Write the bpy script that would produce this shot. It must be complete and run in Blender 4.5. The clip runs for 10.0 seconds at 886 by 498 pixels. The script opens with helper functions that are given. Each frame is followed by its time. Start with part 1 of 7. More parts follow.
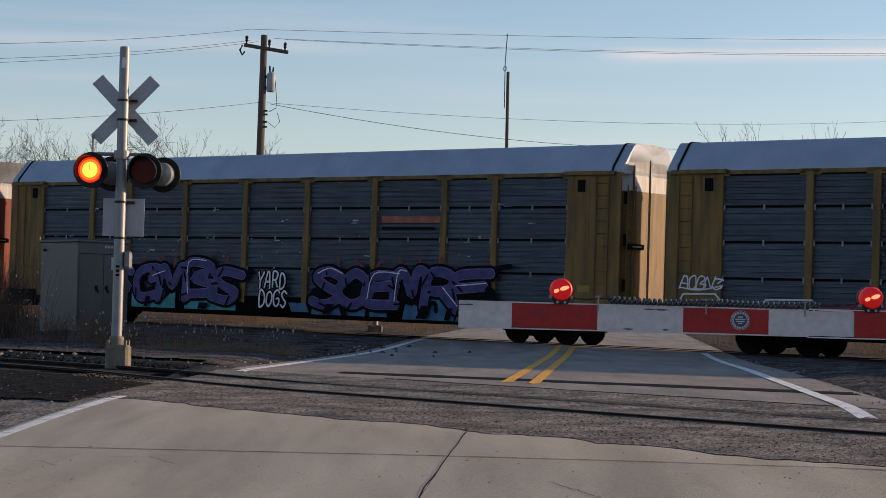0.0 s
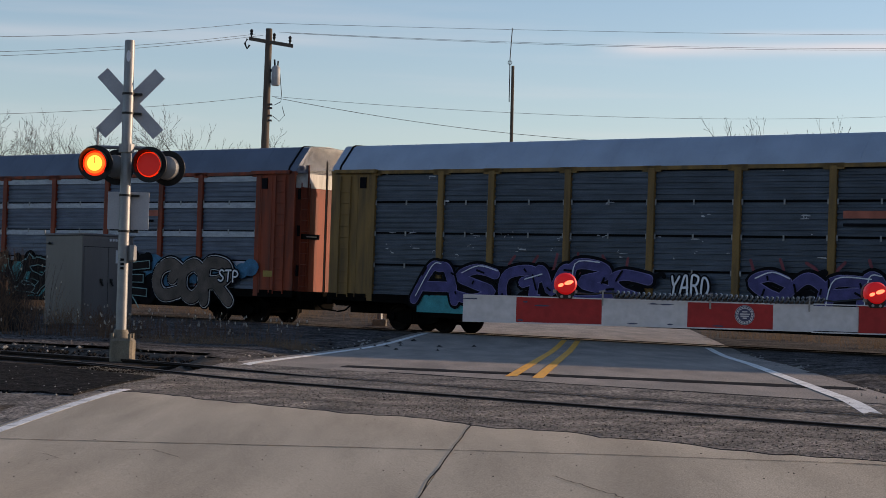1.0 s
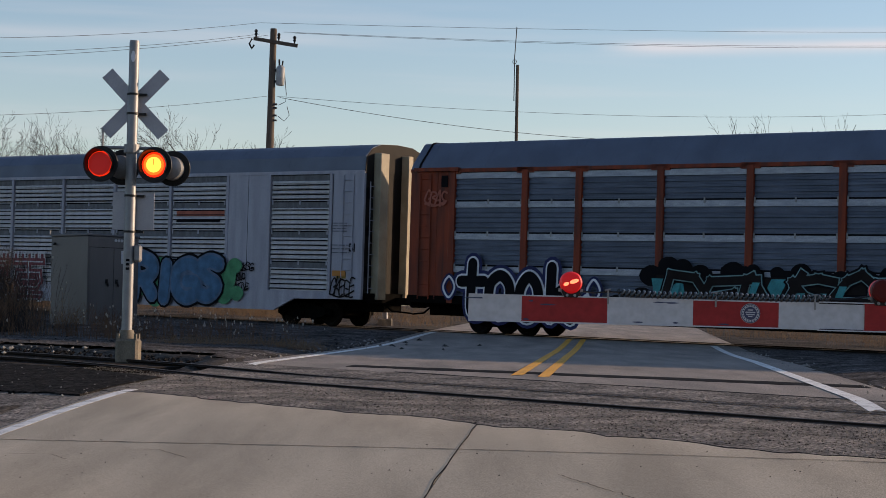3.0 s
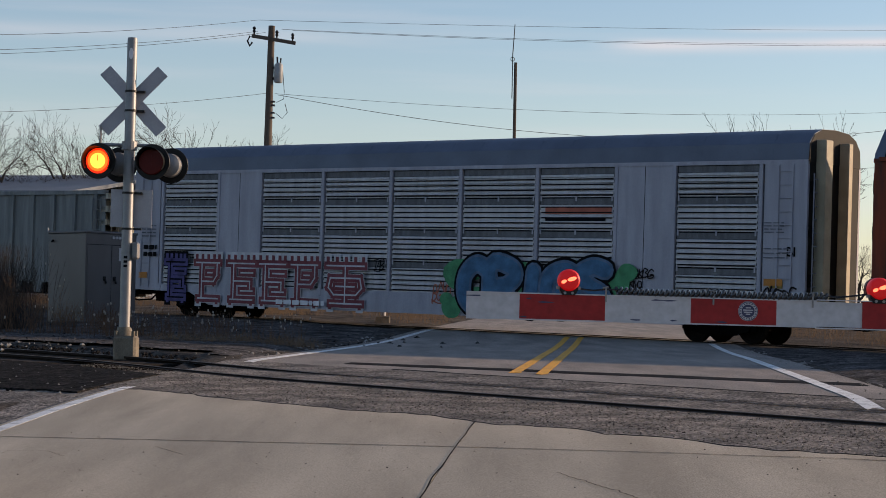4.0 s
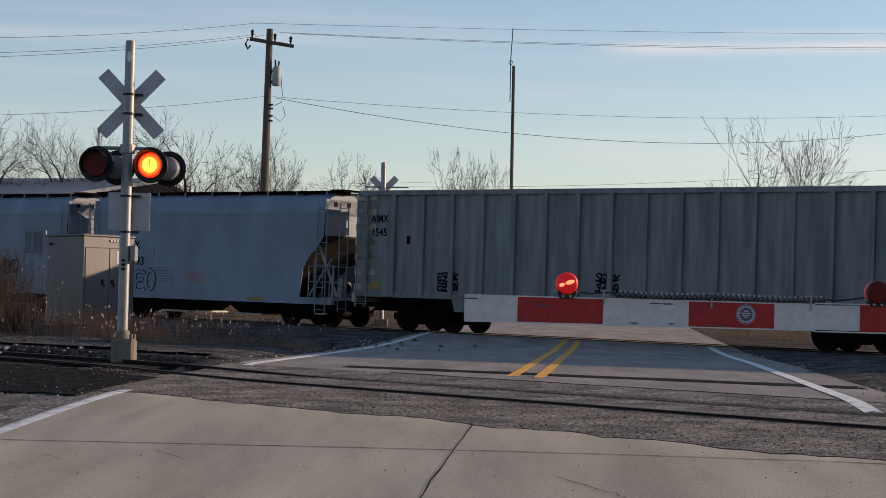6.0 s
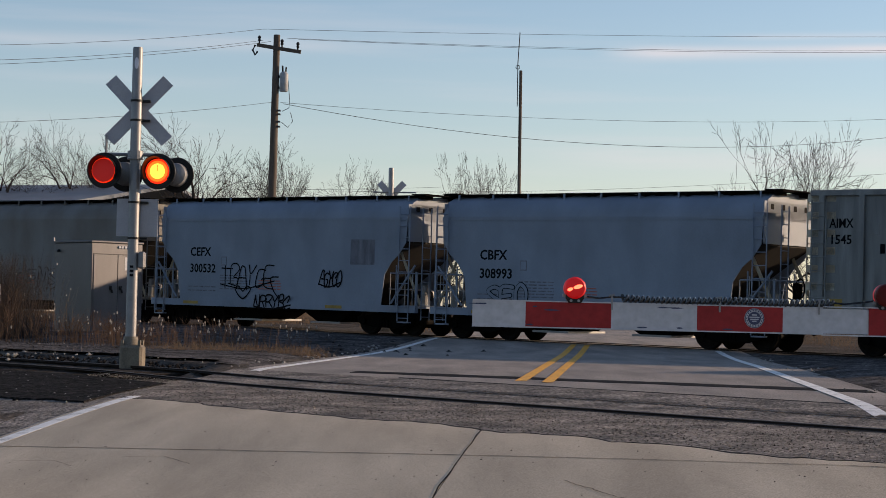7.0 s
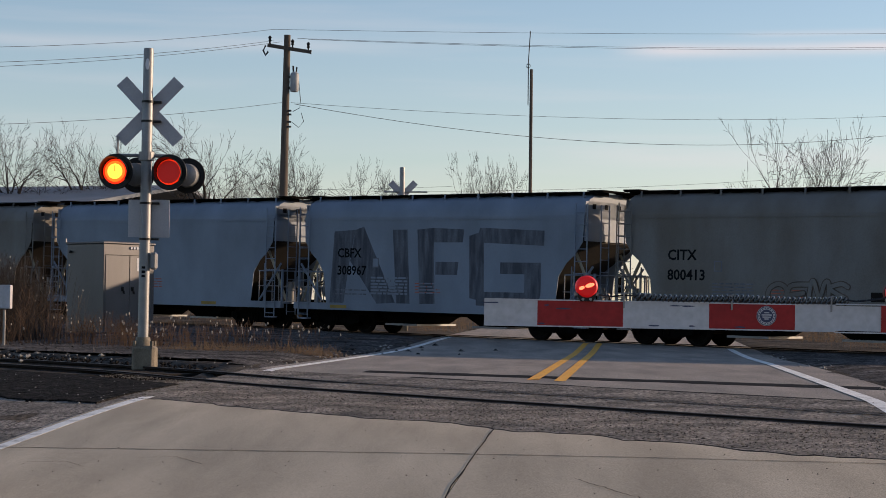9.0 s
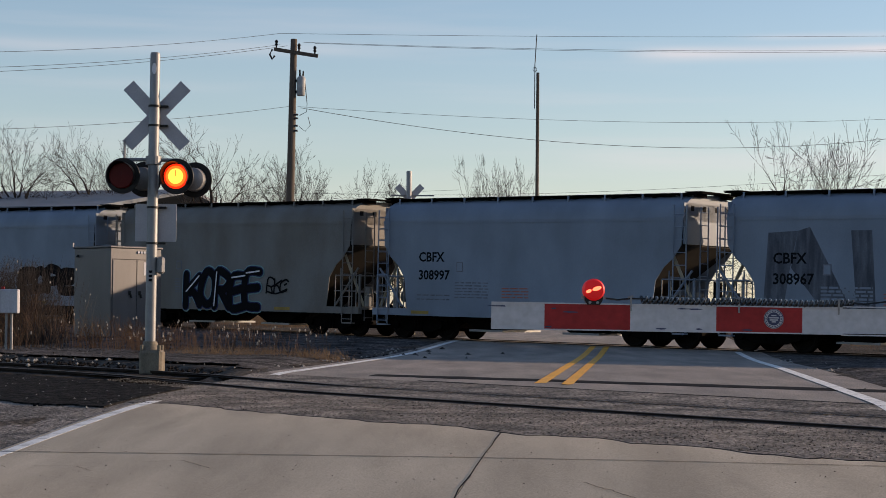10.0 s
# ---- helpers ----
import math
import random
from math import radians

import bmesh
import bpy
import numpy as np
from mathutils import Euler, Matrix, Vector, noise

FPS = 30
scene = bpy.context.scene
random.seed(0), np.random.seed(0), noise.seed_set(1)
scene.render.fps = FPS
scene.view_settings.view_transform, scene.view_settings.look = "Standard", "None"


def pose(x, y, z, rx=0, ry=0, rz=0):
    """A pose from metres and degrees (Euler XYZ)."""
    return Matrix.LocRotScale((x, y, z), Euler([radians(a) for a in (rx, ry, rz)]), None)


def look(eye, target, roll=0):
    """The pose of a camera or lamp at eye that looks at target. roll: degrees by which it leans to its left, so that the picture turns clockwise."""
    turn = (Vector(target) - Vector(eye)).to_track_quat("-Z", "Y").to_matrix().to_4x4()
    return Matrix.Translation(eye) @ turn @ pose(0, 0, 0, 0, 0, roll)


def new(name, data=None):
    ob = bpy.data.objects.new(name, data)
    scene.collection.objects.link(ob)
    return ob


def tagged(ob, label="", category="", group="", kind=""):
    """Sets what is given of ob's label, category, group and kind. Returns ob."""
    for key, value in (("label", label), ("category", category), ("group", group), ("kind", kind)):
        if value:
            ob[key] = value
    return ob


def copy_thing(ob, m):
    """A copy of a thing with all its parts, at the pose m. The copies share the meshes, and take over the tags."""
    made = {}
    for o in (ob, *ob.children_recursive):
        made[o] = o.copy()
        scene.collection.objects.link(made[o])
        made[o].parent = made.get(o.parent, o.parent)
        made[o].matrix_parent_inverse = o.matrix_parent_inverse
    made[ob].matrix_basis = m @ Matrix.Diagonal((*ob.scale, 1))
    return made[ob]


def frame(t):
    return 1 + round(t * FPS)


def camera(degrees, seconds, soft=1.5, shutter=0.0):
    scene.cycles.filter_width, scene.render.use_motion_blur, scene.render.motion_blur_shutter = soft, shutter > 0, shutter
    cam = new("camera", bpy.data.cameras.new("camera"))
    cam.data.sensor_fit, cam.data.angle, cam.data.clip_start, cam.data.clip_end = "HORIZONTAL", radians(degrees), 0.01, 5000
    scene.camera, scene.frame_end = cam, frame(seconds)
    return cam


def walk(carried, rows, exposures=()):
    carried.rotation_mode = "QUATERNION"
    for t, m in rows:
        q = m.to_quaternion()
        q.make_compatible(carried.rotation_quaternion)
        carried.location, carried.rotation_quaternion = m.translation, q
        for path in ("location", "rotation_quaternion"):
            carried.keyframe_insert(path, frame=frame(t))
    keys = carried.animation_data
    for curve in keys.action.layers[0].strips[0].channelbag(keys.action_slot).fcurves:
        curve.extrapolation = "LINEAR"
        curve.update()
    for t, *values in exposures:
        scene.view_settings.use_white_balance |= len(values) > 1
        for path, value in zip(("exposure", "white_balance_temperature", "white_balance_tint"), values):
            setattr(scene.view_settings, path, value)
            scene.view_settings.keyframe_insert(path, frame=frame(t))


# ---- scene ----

cam = camera(26.74, 10.0, soft=0.85)
EYE = (0.0, 0.0, 0.9)
walk(cam, [
    (0.0, look(EYE, (0.116, 50.0, 2.713), 0.961)),
    (0.5, look(EYE, (0.028, 50.0, 2.629), 0.988)),
    (1.0, look(EYE, (-0.000, 50.0, 2.552), 1.100)),
    (1.5, look(EYE, (-0.052, 50.0, 2.529), 1.073)),
    (2.0, look(EYE, (-0.123, 50.0, 2.535), 0.982)),
    (2.5, look(EYE, (-0.164, 50.0, 2.544), 0.893)),
    (4.0, look(EYE, (-0.083, 50.0, 2.464), 0.958)),
    (4.5, look(EYE, (-0.083, 50.0, 2.448), 0.977)),
    (5.0, look(EYE, (-0.036, 50.0, 2.469), 0.974)),
    (5.5, look(EYE, (0.012, 50.0, 2.494), 1.016)),
    (7.0, look(EYE, (-0.244, 50.0, 2.682), 0.755)),
    (7.5, look(EYE, (-0.315, 50.0, 2.703), 0.621)),
    (8.0, look(EYE, (-0.388, 50.0, 2.690), 0.542)),
    (8.5, look(EYE, (-0.455, 50.0, 2.673), 0.499)),
    (9.0, look(EYE, (-0.552, 50.0, 2.659), 0.469)),
    (9.5, look(EYE, (-0.662, 50.0, 2.671), 0.413)),
    (10.0, look(EYE, (-0.737, 50.0, 2.753), 0.350)),
], exposures=[(0.0, 0.16, 6560, 18), (10.0, 0.16, 6560, 18)])

# ---- world and sun ----
SUN_AZ, SUN_EL = radians(16), radians(13.1)   # from +x towards +y
world = bpy.data.worlds.new("sky")
scene.world = world
world.use_nodes = True
wn, wl = world.node_tree.nodes, world.node_tree.links
wbg = wn["Background"]
sky = wn.new("ShaderNodeTexSky")
sky.sky_type, sky.sun_disc = "NISHITA", False
sky.sun_elevation, sky.sun_rotation = SUN_EL, radians(90) - SUN_AZ
sky.air_density, sky.dust_density, sky.ozone_density = 1.0, 0.42, 2.0
tc = wn.new("ShaderNodeTexCoord")
mp = wn.new("ShaderNodeMapping")
mp.inputs["Scale"].default_value = (3.0, 3.0, 46.0)
mp.inputs["Location"].default_value = (0.9, 0.4, 0.1)
wl.new(tc.outputs["Generated"], mp.inputs["Vector"])
cl = wn.new("ShaderNodeTexNoise")
cl.inputs["Scale"].default_value, cl.inputs["Detail"].default_value = 1.6, 6
wl.new(mp.outputs["Vector"], cl.inputs["Vector"])
cr = wn.new("ShaderNodeValToRGB")
cr.color_ramp.elements[0].position, cr.color_ramp.elements[1].position = 0.52, 0.78
wl.new(cl.outputs["Fac"], cr.inputs["Fac"])
sep = wn.new("ShaderNodeSeparateXYZ")
wl.new(tc.outputs["Generated"], sep.inputs["Vector"])


def sky_math(op, x, y):
    m = wn.new("ShaderNodeMath")
    m.operation, m.use_clamp = op, False
    for socket, v in zip(m.inputs, (x, y)):
        if isinstance(v, (int, float)):
            socket.default_value = v
        else:
            wl.new(v, socket)
    return m.outputs[0]


def streak(level, width, start, end, amount):
    """A long thin cloud at a height over the horizon, setting in between two bearings."""
    e = sky_math("DIVIDE", sky_math("SUBTRACT", sep.outputs["Z"], level), width)
    band = sky_math("POWER", 2.718, sky_math("MULTIPLY", sky_math("MULTIPLY", e, e), -1.0))
    r = wn.new("ShaderNodeMapRange")
    r.interpolation_type = "SMOOTHSTEP"
    wl.new(sep.outputs["X"], r.inputs["Value"])
    r.inputs["From Min"].default_value, r.inputs["From Max"].default_value = start, end
    return sky_math("MULTIPLY", sky_math("MULTIPLY", band, r.outputs["Result"]), amount)


thin = sky_math("ADD", sky_math("MULTIPLY", cl.outputs["Fac"], 1.3), -0.1)
veil = sky_math("ADD", streak(0.1405, 0.0034, 0.07, 0.115, 1.15), streak(0.084, 0.005, 0.02, 0.1, 0.45))
veil = sky_math("ADD", veil, sky_math("ADD", streak(0.142, 0.004, -0.02, -0.12, 0.4), streak(0.1485, 0.0018, 0.13, 0.165, 0.5)))
veil = sky_math("ADD", veil, streak(0.0, 0.1, -3.0, -2.0, 0.46))
dim_out = sky_math("ADD", sky_math("MULTIPLY", cr.outputs["Color"], 0.14), sky_math("MULTIPLY", veil, thin))
mx = wn.new("ShaderNodeMix")
mx.data_type = "RGBA"
wl.new(dim_out, mx.inputs["Factor"])
wl.new(sky.outputs["Color"], mx.inputs["A"])
mx.inputs["B"].default_value = (5.1, 4.9, 4.85, 1)
wl.new(mx.outputs["Result"], wbg.inputs["Color"])
wbg.inputs["Strength"].default_value = 0.14
sun = new("sun", bpy.data.lights.new("sun", "SUN"))
sun.data.energy, sun.data.angle, sun.data.color = 5.0, radians(0.6), (1.0, 0.76, 0.5)
sun_way = Vector((math.cos(SUN_EL) * math.cos(SUN_AZ), math.cos(SUN_EL) * math.sin(SUN_AZ), math.sin(SUN_EL)))
sun.matrix_world = look(sun_way * 60, (0, 0, 0))


# ---- materials ----
def mat(name, col, rough=0.6, metal=0.0, var=0.25, scale=2.0, fine=40.0, bump=0.15, stretch=(1, 1, 1), col2=None, ramp=(0.35, 0.7), shift=0.0, depth=0.01, spec=0.25, grit=0.45):
    m = bpy.data.materials.new(name)
    m.use_nodes = True
    n, l = m.node_tree.nodes, m.node_tree.links
    b = n["Principled BSDF"]
    b.inputs["Roughness"].default_value, b.inputs["Metallic"].default_value = rough, metal
    b.inputs["Specular IOR Level"].default_value = spec
    t = n.new("ShaderNodeTexCoord")
    mpn = n.new("ShaderNodeMapping")
    mpn.inputs["Scale"].default_value = stretch
    l.new(t.outputs["Object"], mpn.inputs["Vector"])
    a = n.new("ShaderNodeTexNoise")
    a.inputs["Scale"].default_value, a.inputs["Detail"].default_value = scale, 6
    f = n.new("ShaderNodeTexNoise")
    f.inputs["Scale"].default_value, f.inputs["Detail"].default_value = fine, 4
    l.new(mpn.outputs["Vector"], a.inputs["Vector"])
    l.new(t.outputs["Object"], f.inputs["Vector"])
    r = n.new("ShaderNodeValToRGB")
    r.color_ramp.elements[0].position, r.color_ramp.elements[1].position = ramp
    c2 = col2 or tuple(c * (1 - var) for c in col)
    r.color_ramp.elements[0].color, r.color_ramp.elements[1].color = (*c2, 1), (*col, 1)
    l.new(a.outputs["Fac"], r.inputs["Fac"])
    x = n.new("ShaderNodeMix")
    x.data_type, x.blend_type = "RGBA", "OVERLAY"
    x.inputs["Factor"].default_value = min(1.0, var * grit)
    l.new(r.outputs["Color"], x.inputs["A"])
    grain = n.new("ShaderNodeMapRange")
    grain.inputs["From Min"].default_value, grain.inputs["From Max"].default_value = 0.3, 0.7
    l.new(f.outputs["Fac"], grain.inputs["Value"])
    l.new(grain.outputs["Result"], x.inputs["B"])
    out = x.outputs["Result"]
    if shift:
        oi = n.new("ShaderNodeObjectInfo")
        hs = n.new("ShaderNodeHueSaturation")
        mr = n.new("ShaderNodeMapRange")
        mr.inputs["To Min"].default_value, mr.inputs["To Max"].default_value = 1 - shift, 1 + shift
        l.new(oi.outputs["Random"], mr.inputs["Value"])
        l.new(mr.outputs["Result"], hs.inputs["Value"])
        l.new(out, hs.inputs["Color"])
        out = hs.outputs["Color"]
    l.new(out, b.inputs["Base Color"])
    if bump:
        bp = n.new("ShaderNodeBump")
        bp.inputs["Strength"].default_value, bp.inputs["Distance"].default_value = bump, depth
        l.new(f.outputs["Fac"], bp.inputs["Height"])
        l.new(bp.outputs["Normal"], b.inputs["Normal"])
    return m


def glow(name, col, strength):
    m = bpy.data.materials.new(name)
    m.use_nodes = True
    b = m.node_tree.nodes["Principled BSDF"]
    b.inputs["Base Color"].default_value = (*col, 1)
    b.inputs["Emission Color"].default_value = (*col, 1)
    b.inputs["Emission Strength"].default_value = strength
    return m


M = dict(
    pale_stone=mat("pale_stone", (0.3, 0.29, 0.275), 0.8, var=0.4, scale=6),
    # near black: painted shade behind the end ladders, and thin frame lines
    shade_frame_dark=mat("shade_and_frame_dark", (0.022, 0.024, 0.028), 0.7, var=0.5, scale=3, stretch=(3, 3, 0.4)),
    asphalt=mat("asphalt", (0.315, 0.275, 0.24), 0.75, var=0.4, scale=0.7, fine=45, bump=0.6, spec=0.2, col2=(0.19, 0.17, 0.152), grit=1.3, stretch=(2, 0.4, 1)),
    apron=mat("coarse_asphalt", (0.27, 0.238, 0.208), 0.8, var=0.7, scale=1.6, fine=24, bump=1.0, depth=0.035, col2=(0.1, 0.09, 0.08), spec=0.1, grit=1.9),
    tar=mat("tar", (0.02, 0.019, 0.019), 0.8, var=0.3, scale=4, fine=60, bump=0.4, spec=0.04),
    concrete=mat("concrete", (0.535, 0.458, 0.352), 0.85, var=0.35, scale=0.8, fine=90, bump=0.08, shift=0.03, col2=(0.37, 0.315, 0.24), spec=0.1, grit=1.0, stretch=(2.2, 0.35, 1)),
    dirt=mat("dirt", (0.115, 0.1, 0.085), 0.95, var=0.5, scale=0.6, fine=14, bump=0.9, depth=0.04, col2=(0.042, 0.038, 0.035), spec=0.02, grit=1.4),
    ballast=mat("ballast", (0.12, 0.112, 0.11), 0.9, var=0.7, scale=1.3, fine=12, bump=1.0, depth=0.06, col2=(0.028, 0.026, 0.025), spec=0.05, grit=1.5),
    ballast_dark=mat("dark_ballast", (0.03, 0.027, 0.026), 0.9, var=0.7, scale=6, fine=18, bump=1.0, depth=0.05, col2=(0.01, 0.0095, 0.009), spec=0.03, grit=1.5),
    line_white=mat("road_paint_white", (0.75, 0.75, 0.73), 0.7, var=0.3, scale=5, fine=40, bump=0.2, col2=(0.42, 0.42, 0.41), ramp=(0.3, 0.5), grit=1.2),
    line_yellow=mat("road_paint_yellow", (0.75, 0.37, 0.05), 0.7, var=0.3, scale=5, fine=40, bump=0.2, col2=(0.42, 0.25, 0.06), ramp=(0.3, 0.5), grit=1.2),
    rail=mat("rail_steel", (0.03, 0.022, 0.018), 0.9, var=0.4, scale=3, fine=50, spec=0.05),
    rail_top=mat("worn_rail_head", (0.09, 0.075, 0.065), 0.6, metal=0.3, var=0.3),
    tie=mat("creosote_timber", (0.03, 0.024, 0.02), 0.9, var=0.5, scale=4, fine=30, shift=0.2, grit=1.2),
    galv=mat("galvanised_steel", (0.26, 0.26, 0.265), 0.5, metal=0.4, var=0.2, scale=4, fine=60, bump=0.05),
    alu=mat("aluminium_sign_back", (0.36, 0.36, 0.4), 0.45, metal=0.5, var=0.15, scale=3, bump=0.03),
    black=mat("black_paint", (0.012, 0.012, 0.013), 0.5, var=0.3, scale=5),
    case_metal=mat("aluminium_case", (0.125, 0.122, 0.128), 0.42, metal=0.4, var=0.2, scale=1.5, bump=0.05, stretch=(1, 1, 0.3)),
    cast=mat("cast_base", (0.2, 0.17, 0.13), 0.7, var=0.35, scale=5, fine=40, grit=0.5),
    white=mat("white_reflective", (0.43, 0.445, 0.48), 0.5, var=0.22, scale=6, fine=30, bump=0.1, col2=(0.39, 0.4, 0.43), ramp=(0.2, 0.6)),
    red=mat("red_reflective", (0.27, 0.018, 0.02), 0.5, var=0.3, scale=6, fine=30, bump=0.1, col2=(0.22, 0.015, 0.017), ramp=(0.2, 0.6)),
    cord=mat("glossy_black_rubber", (0.015, 0.015, 0.016), 0.22, var=0.2, bump=0, spec=0.6),
    navy=mat("badge_ink", (0.05, 0.06, 0.12), 0.5),
    wood=mat("weathered_pole", (0.12, 0.098, 0.082), 0.9, var=0.4, scale=3, fine=40, stretch=(4, 4, 0.3)),
    wire=mat("wire", (0.04, 0.04, 0.045), 0.6),
    grey_can=mat("transformer_grey", (0.33, 0.35, 0.37), 0.5),
    bark=mat("bark", (0.055, 0.045, 0.04), 0.95, var=0.4, scale=3, fine=20, grit=1.0),
    dry=mat("dry_stalks", (0.15, 0.115, 0.075), 0.9, var=0.5, scale=3, col2=(0.16, 0.10, 0.06), bump=0),
    dry_red=mat("dry_brush", (0.075, 0.045, 0.03), 0.9, var=0.5, scale=3, col2=(0.13, 0.08, 0.052), bump=0),
    fluff=mat("cattail_fluff", (0.34, 0.31, 0.27), 0.95, var=0.2, bump=0),
    shed=mat("shed_sheet", (0.3, 0.33, 0.37), 0.6, var=0.2, scale=0.5),
    shed_roof=mat("shed_roof", (0.15, 0.17, 0.2), 0.6, var=0.2, scale=0.5),
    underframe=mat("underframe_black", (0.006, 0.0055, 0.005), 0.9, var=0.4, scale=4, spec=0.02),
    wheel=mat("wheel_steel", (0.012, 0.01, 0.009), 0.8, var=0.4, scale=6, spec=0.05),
    ochre=mat("ochre_paint", (0.215, 0.12, 0.034), 0.6, var=0.4, scale=1.5, stretch=(3, 3, 0.4), col2=(0.1, 0.062, 0.025), ramp=(0.3, 0.62)),
    orange=mat("orange_paint", (0.23, 0.036, 0.011), 0.6, var=0.4, scale=1.5, stretch=(3, 3, 0.4), col2=(0.085, 0.022, 0.013), ramp=(0.3, 0.62)),
    panel_dark=mat("galvanised_panel_dark", (0.066, 0.083, 0.112), 0.5, metal=0.25, var=0.35, scale=1.2, stretch=(1, 1, 3), shift=0.12, bump=0.1),
    panel_mid=mat("galvanised_panel", (0.1, 0.124, 0.175), 0.5, metal=0.25, var=0.3, scale=1.2, stretch=(1, 1, 3), shift=0.1, bump=0.1),
    panel_band=mat("pale_panel_band", (0.4, 0.42, 0.47), 0.55, metal=0.1, var=0.35, scale=2.5, stretch=(1, 1, 4), col2=(0.27, 0.29, 0.33)),
    panel_white=mat("pale_louvre", (0.5, 0.5, 0.54), 0.5, metal=0.1, var=0.25, scale=1.5, stretch=(3, 3, 0.4), shift=0.06),
    cap_white=mat("dirty_white_paint", (0.62, 0.6, 0.57), 0.6, var=0.3, scale=2, stretch=(3, 3, 0.5), col2=(0.42, 0.4, 0.37)),
    car_white=mat("grey_white_paint", (0.36, 0.36, 0.42), 0.55, var=0.22, scale=1.2, stretch=(3, 3, 0.4)),
    roof_pale=mat("pale_roof", (0.34, 0.4, 0.5), 0.45, metal=0.1, var=0.2, scale=0.8),
    roof_slate=mat("slate_roof", (0.12, 0.145, 0.2), 0.5, metal=0.1, var=0.25, scale=0.8),
    gon=mat("gondola_grey", (0.215, 0.228, 0.228), 0.65, var=0.4, scale=1.4, stretch=(3, 3, 0.4), col2=(0.13, 0.138, 0.14)),
    # paler, warmer copy of the gondola grey, with sunlight in the colour
    gon_end=mat("gondola_end_sunlit", (0.5, 0.47, 0.38), 0.65, var=0.3, scale=1.5, col2=(0.3, 0.24, 0.17)),
    hop_pale=mat("hopper_pale_grey", (0.195, 0.238, 0.308), 0.5, var=0.2, scale=0.7, stretch=(1, 1, 0.6), col2=(0.14, 0.172, 0.222), grit=0.3, bump=0.05),
    hop_tan=mat("hopper_stained_grey", (0.172, 0.17, 0.168), 0.6, var=0.3, scale=0.7, stretch=(1.2, 1.2, 0.5), col2=(0.12, 0.108, 0.095), grit=0.4, bump=0.05),
    faded=mat("faded_grey_letters", (0.052, 0.056, 0.074), 0.7, var=0.4, scale=2.2, stretch=(2.5, 2.5, 0.4), col2=(0.11, 0.125, 0.155), ramp=(0.35, 0.62)),
    # warm tone that carries low sunlight in the colour itself
    tan=mat("sunlit_tan_tone", (0.42, 0.36, 0.26), 0.6, var=0.3, scale=2),
    # dirty brown taken almost to black, so that it holds shade too
    slope=mat("dirty_shaded_sheet", (0.02, 0.016, 0.013), 0.8, var=0.4, scale=1.5),
    ink=mat("stencil_and_shade_black", (0.008, 0.008, 0.01), 0.8, spec=0.05),
    rust_red=mat("faded_red", (0.4, 0.12, 0.08), 0.7, var=0.3, scale=3),
    placard=mat("yellow_placard", (0.32, 0.22, 0.05), 0.6),
    g_violet=mat("spray_violet", (0.075, 0.065, 0.21), 0.6, var=0.4, scale=3), g_blue=mat("spray_blue", (0.055, 0.16, 0.3), 0.6, var=0.4, scale=3),
    g_aqua=mat("spray_aqua", (0.045, 0.3, 0.33), 0.6, var=0.4, scale=3), g_green=mat("spray_green", (0.06, 0.28, 0.13), 0.6, var=0.4, scale=3),
    g_white=mat("spray_and_sky_white", (0.7, 0.7, 0.75), 0.6, var=0.2, scale=3), g_maroon=mat("spray_maroon", (0.2, 0.045, 0.06), 0.6, var=0.3, scale=3),
    g_lilac=mat("spray_lilac", (0.22, 0.2, 0.42), 0.6, var=0.4, scale=3), g_sky=mat("spray_sky_blue", (0.1, 0.17, 0.28), 0.6, var=0.4, scale=3),
    g_aqua_pale=mat("spray_pale_aqua", (0.2, 0.36, 0.38), 0.6, var=0.4, scale=3), g_blue_deep=mat("spray_deep_blue", (0.05, 0.18, 0.32), 0.7, var=0.6, scale=2),
    g_umber=mat("spray_umber", (0.12, 0.092, 0.078), 0.7, var=0.5, scale=2.5), scrape=mat("bare_metal_scrape", (0.45, 0.46, 0.5), 0.5, var=0.4, scale=8),
    louvre_band=mat("grey_louvre_band", (0.14, 0.145, 0.16), 0.6, var=0.4, scale=2.0, stretch=(3, 3, 0.4)), placard_orange=mat("orange_placard", (0.5, 0.2, 0.04), 0.6),
    g_navy=mat("spray_navy", (0.02, 0.025, 0.1), 0.7, var=0.3, scale=3),
    g_dusk=mat("spray_dusk_brown", (0.022, 0.018, 0.018), 0.8, var=0.3, scale=3, spec=0.03),
    g_grey=mat("spray_grey", (0.17, 0.18, 0.22), 0.7, var=0.5, scale=2, stretch=(2, 2, 0.4)),
    lens_off=mat("unlit_red_lens", (0.09, 0.004, 0.003), 0.5, var=0.2, bump=0, spec=0.2),
    lens_on=glow("lit_lens_red", (1.0, 0.03, 0.002), 1.0),
    lens_ember=glow("fading_lens_red", (0.4, 0.007, 0.003), 0.36),
    lens_mid=glow("lit_lens_orange", (1.0, 0.11, 0.008), 1.9),
    lens_core=glow("lit_lens_core", (1.0, 0.3, 0.03), 3.2),
    led_on=glow("gate_lamp_lit", (0.42, 0.002, 0.003), 0.42),
    led_core=glow("gate_lamp_core", (1.0, 0.14, 0.06), 3.0),
)


# ---- mesh helpers ----
def box(bm, x0, x1, y0, y1, z0, z1):
    v = [bm.verts.new((x, y, z)) for x in (x0, x1) for y in (y0, y1) for z in (z0, z1)]
    for a in ((0, 1, 3, 2), (4, 6, 7, 5), (0, 4, 5, 1), (2, 3, 7, 6), (0, 2, 6, 4), (1, 5, 7, 3)):
        bm.faces.new([v[i] for i in a])
    return v


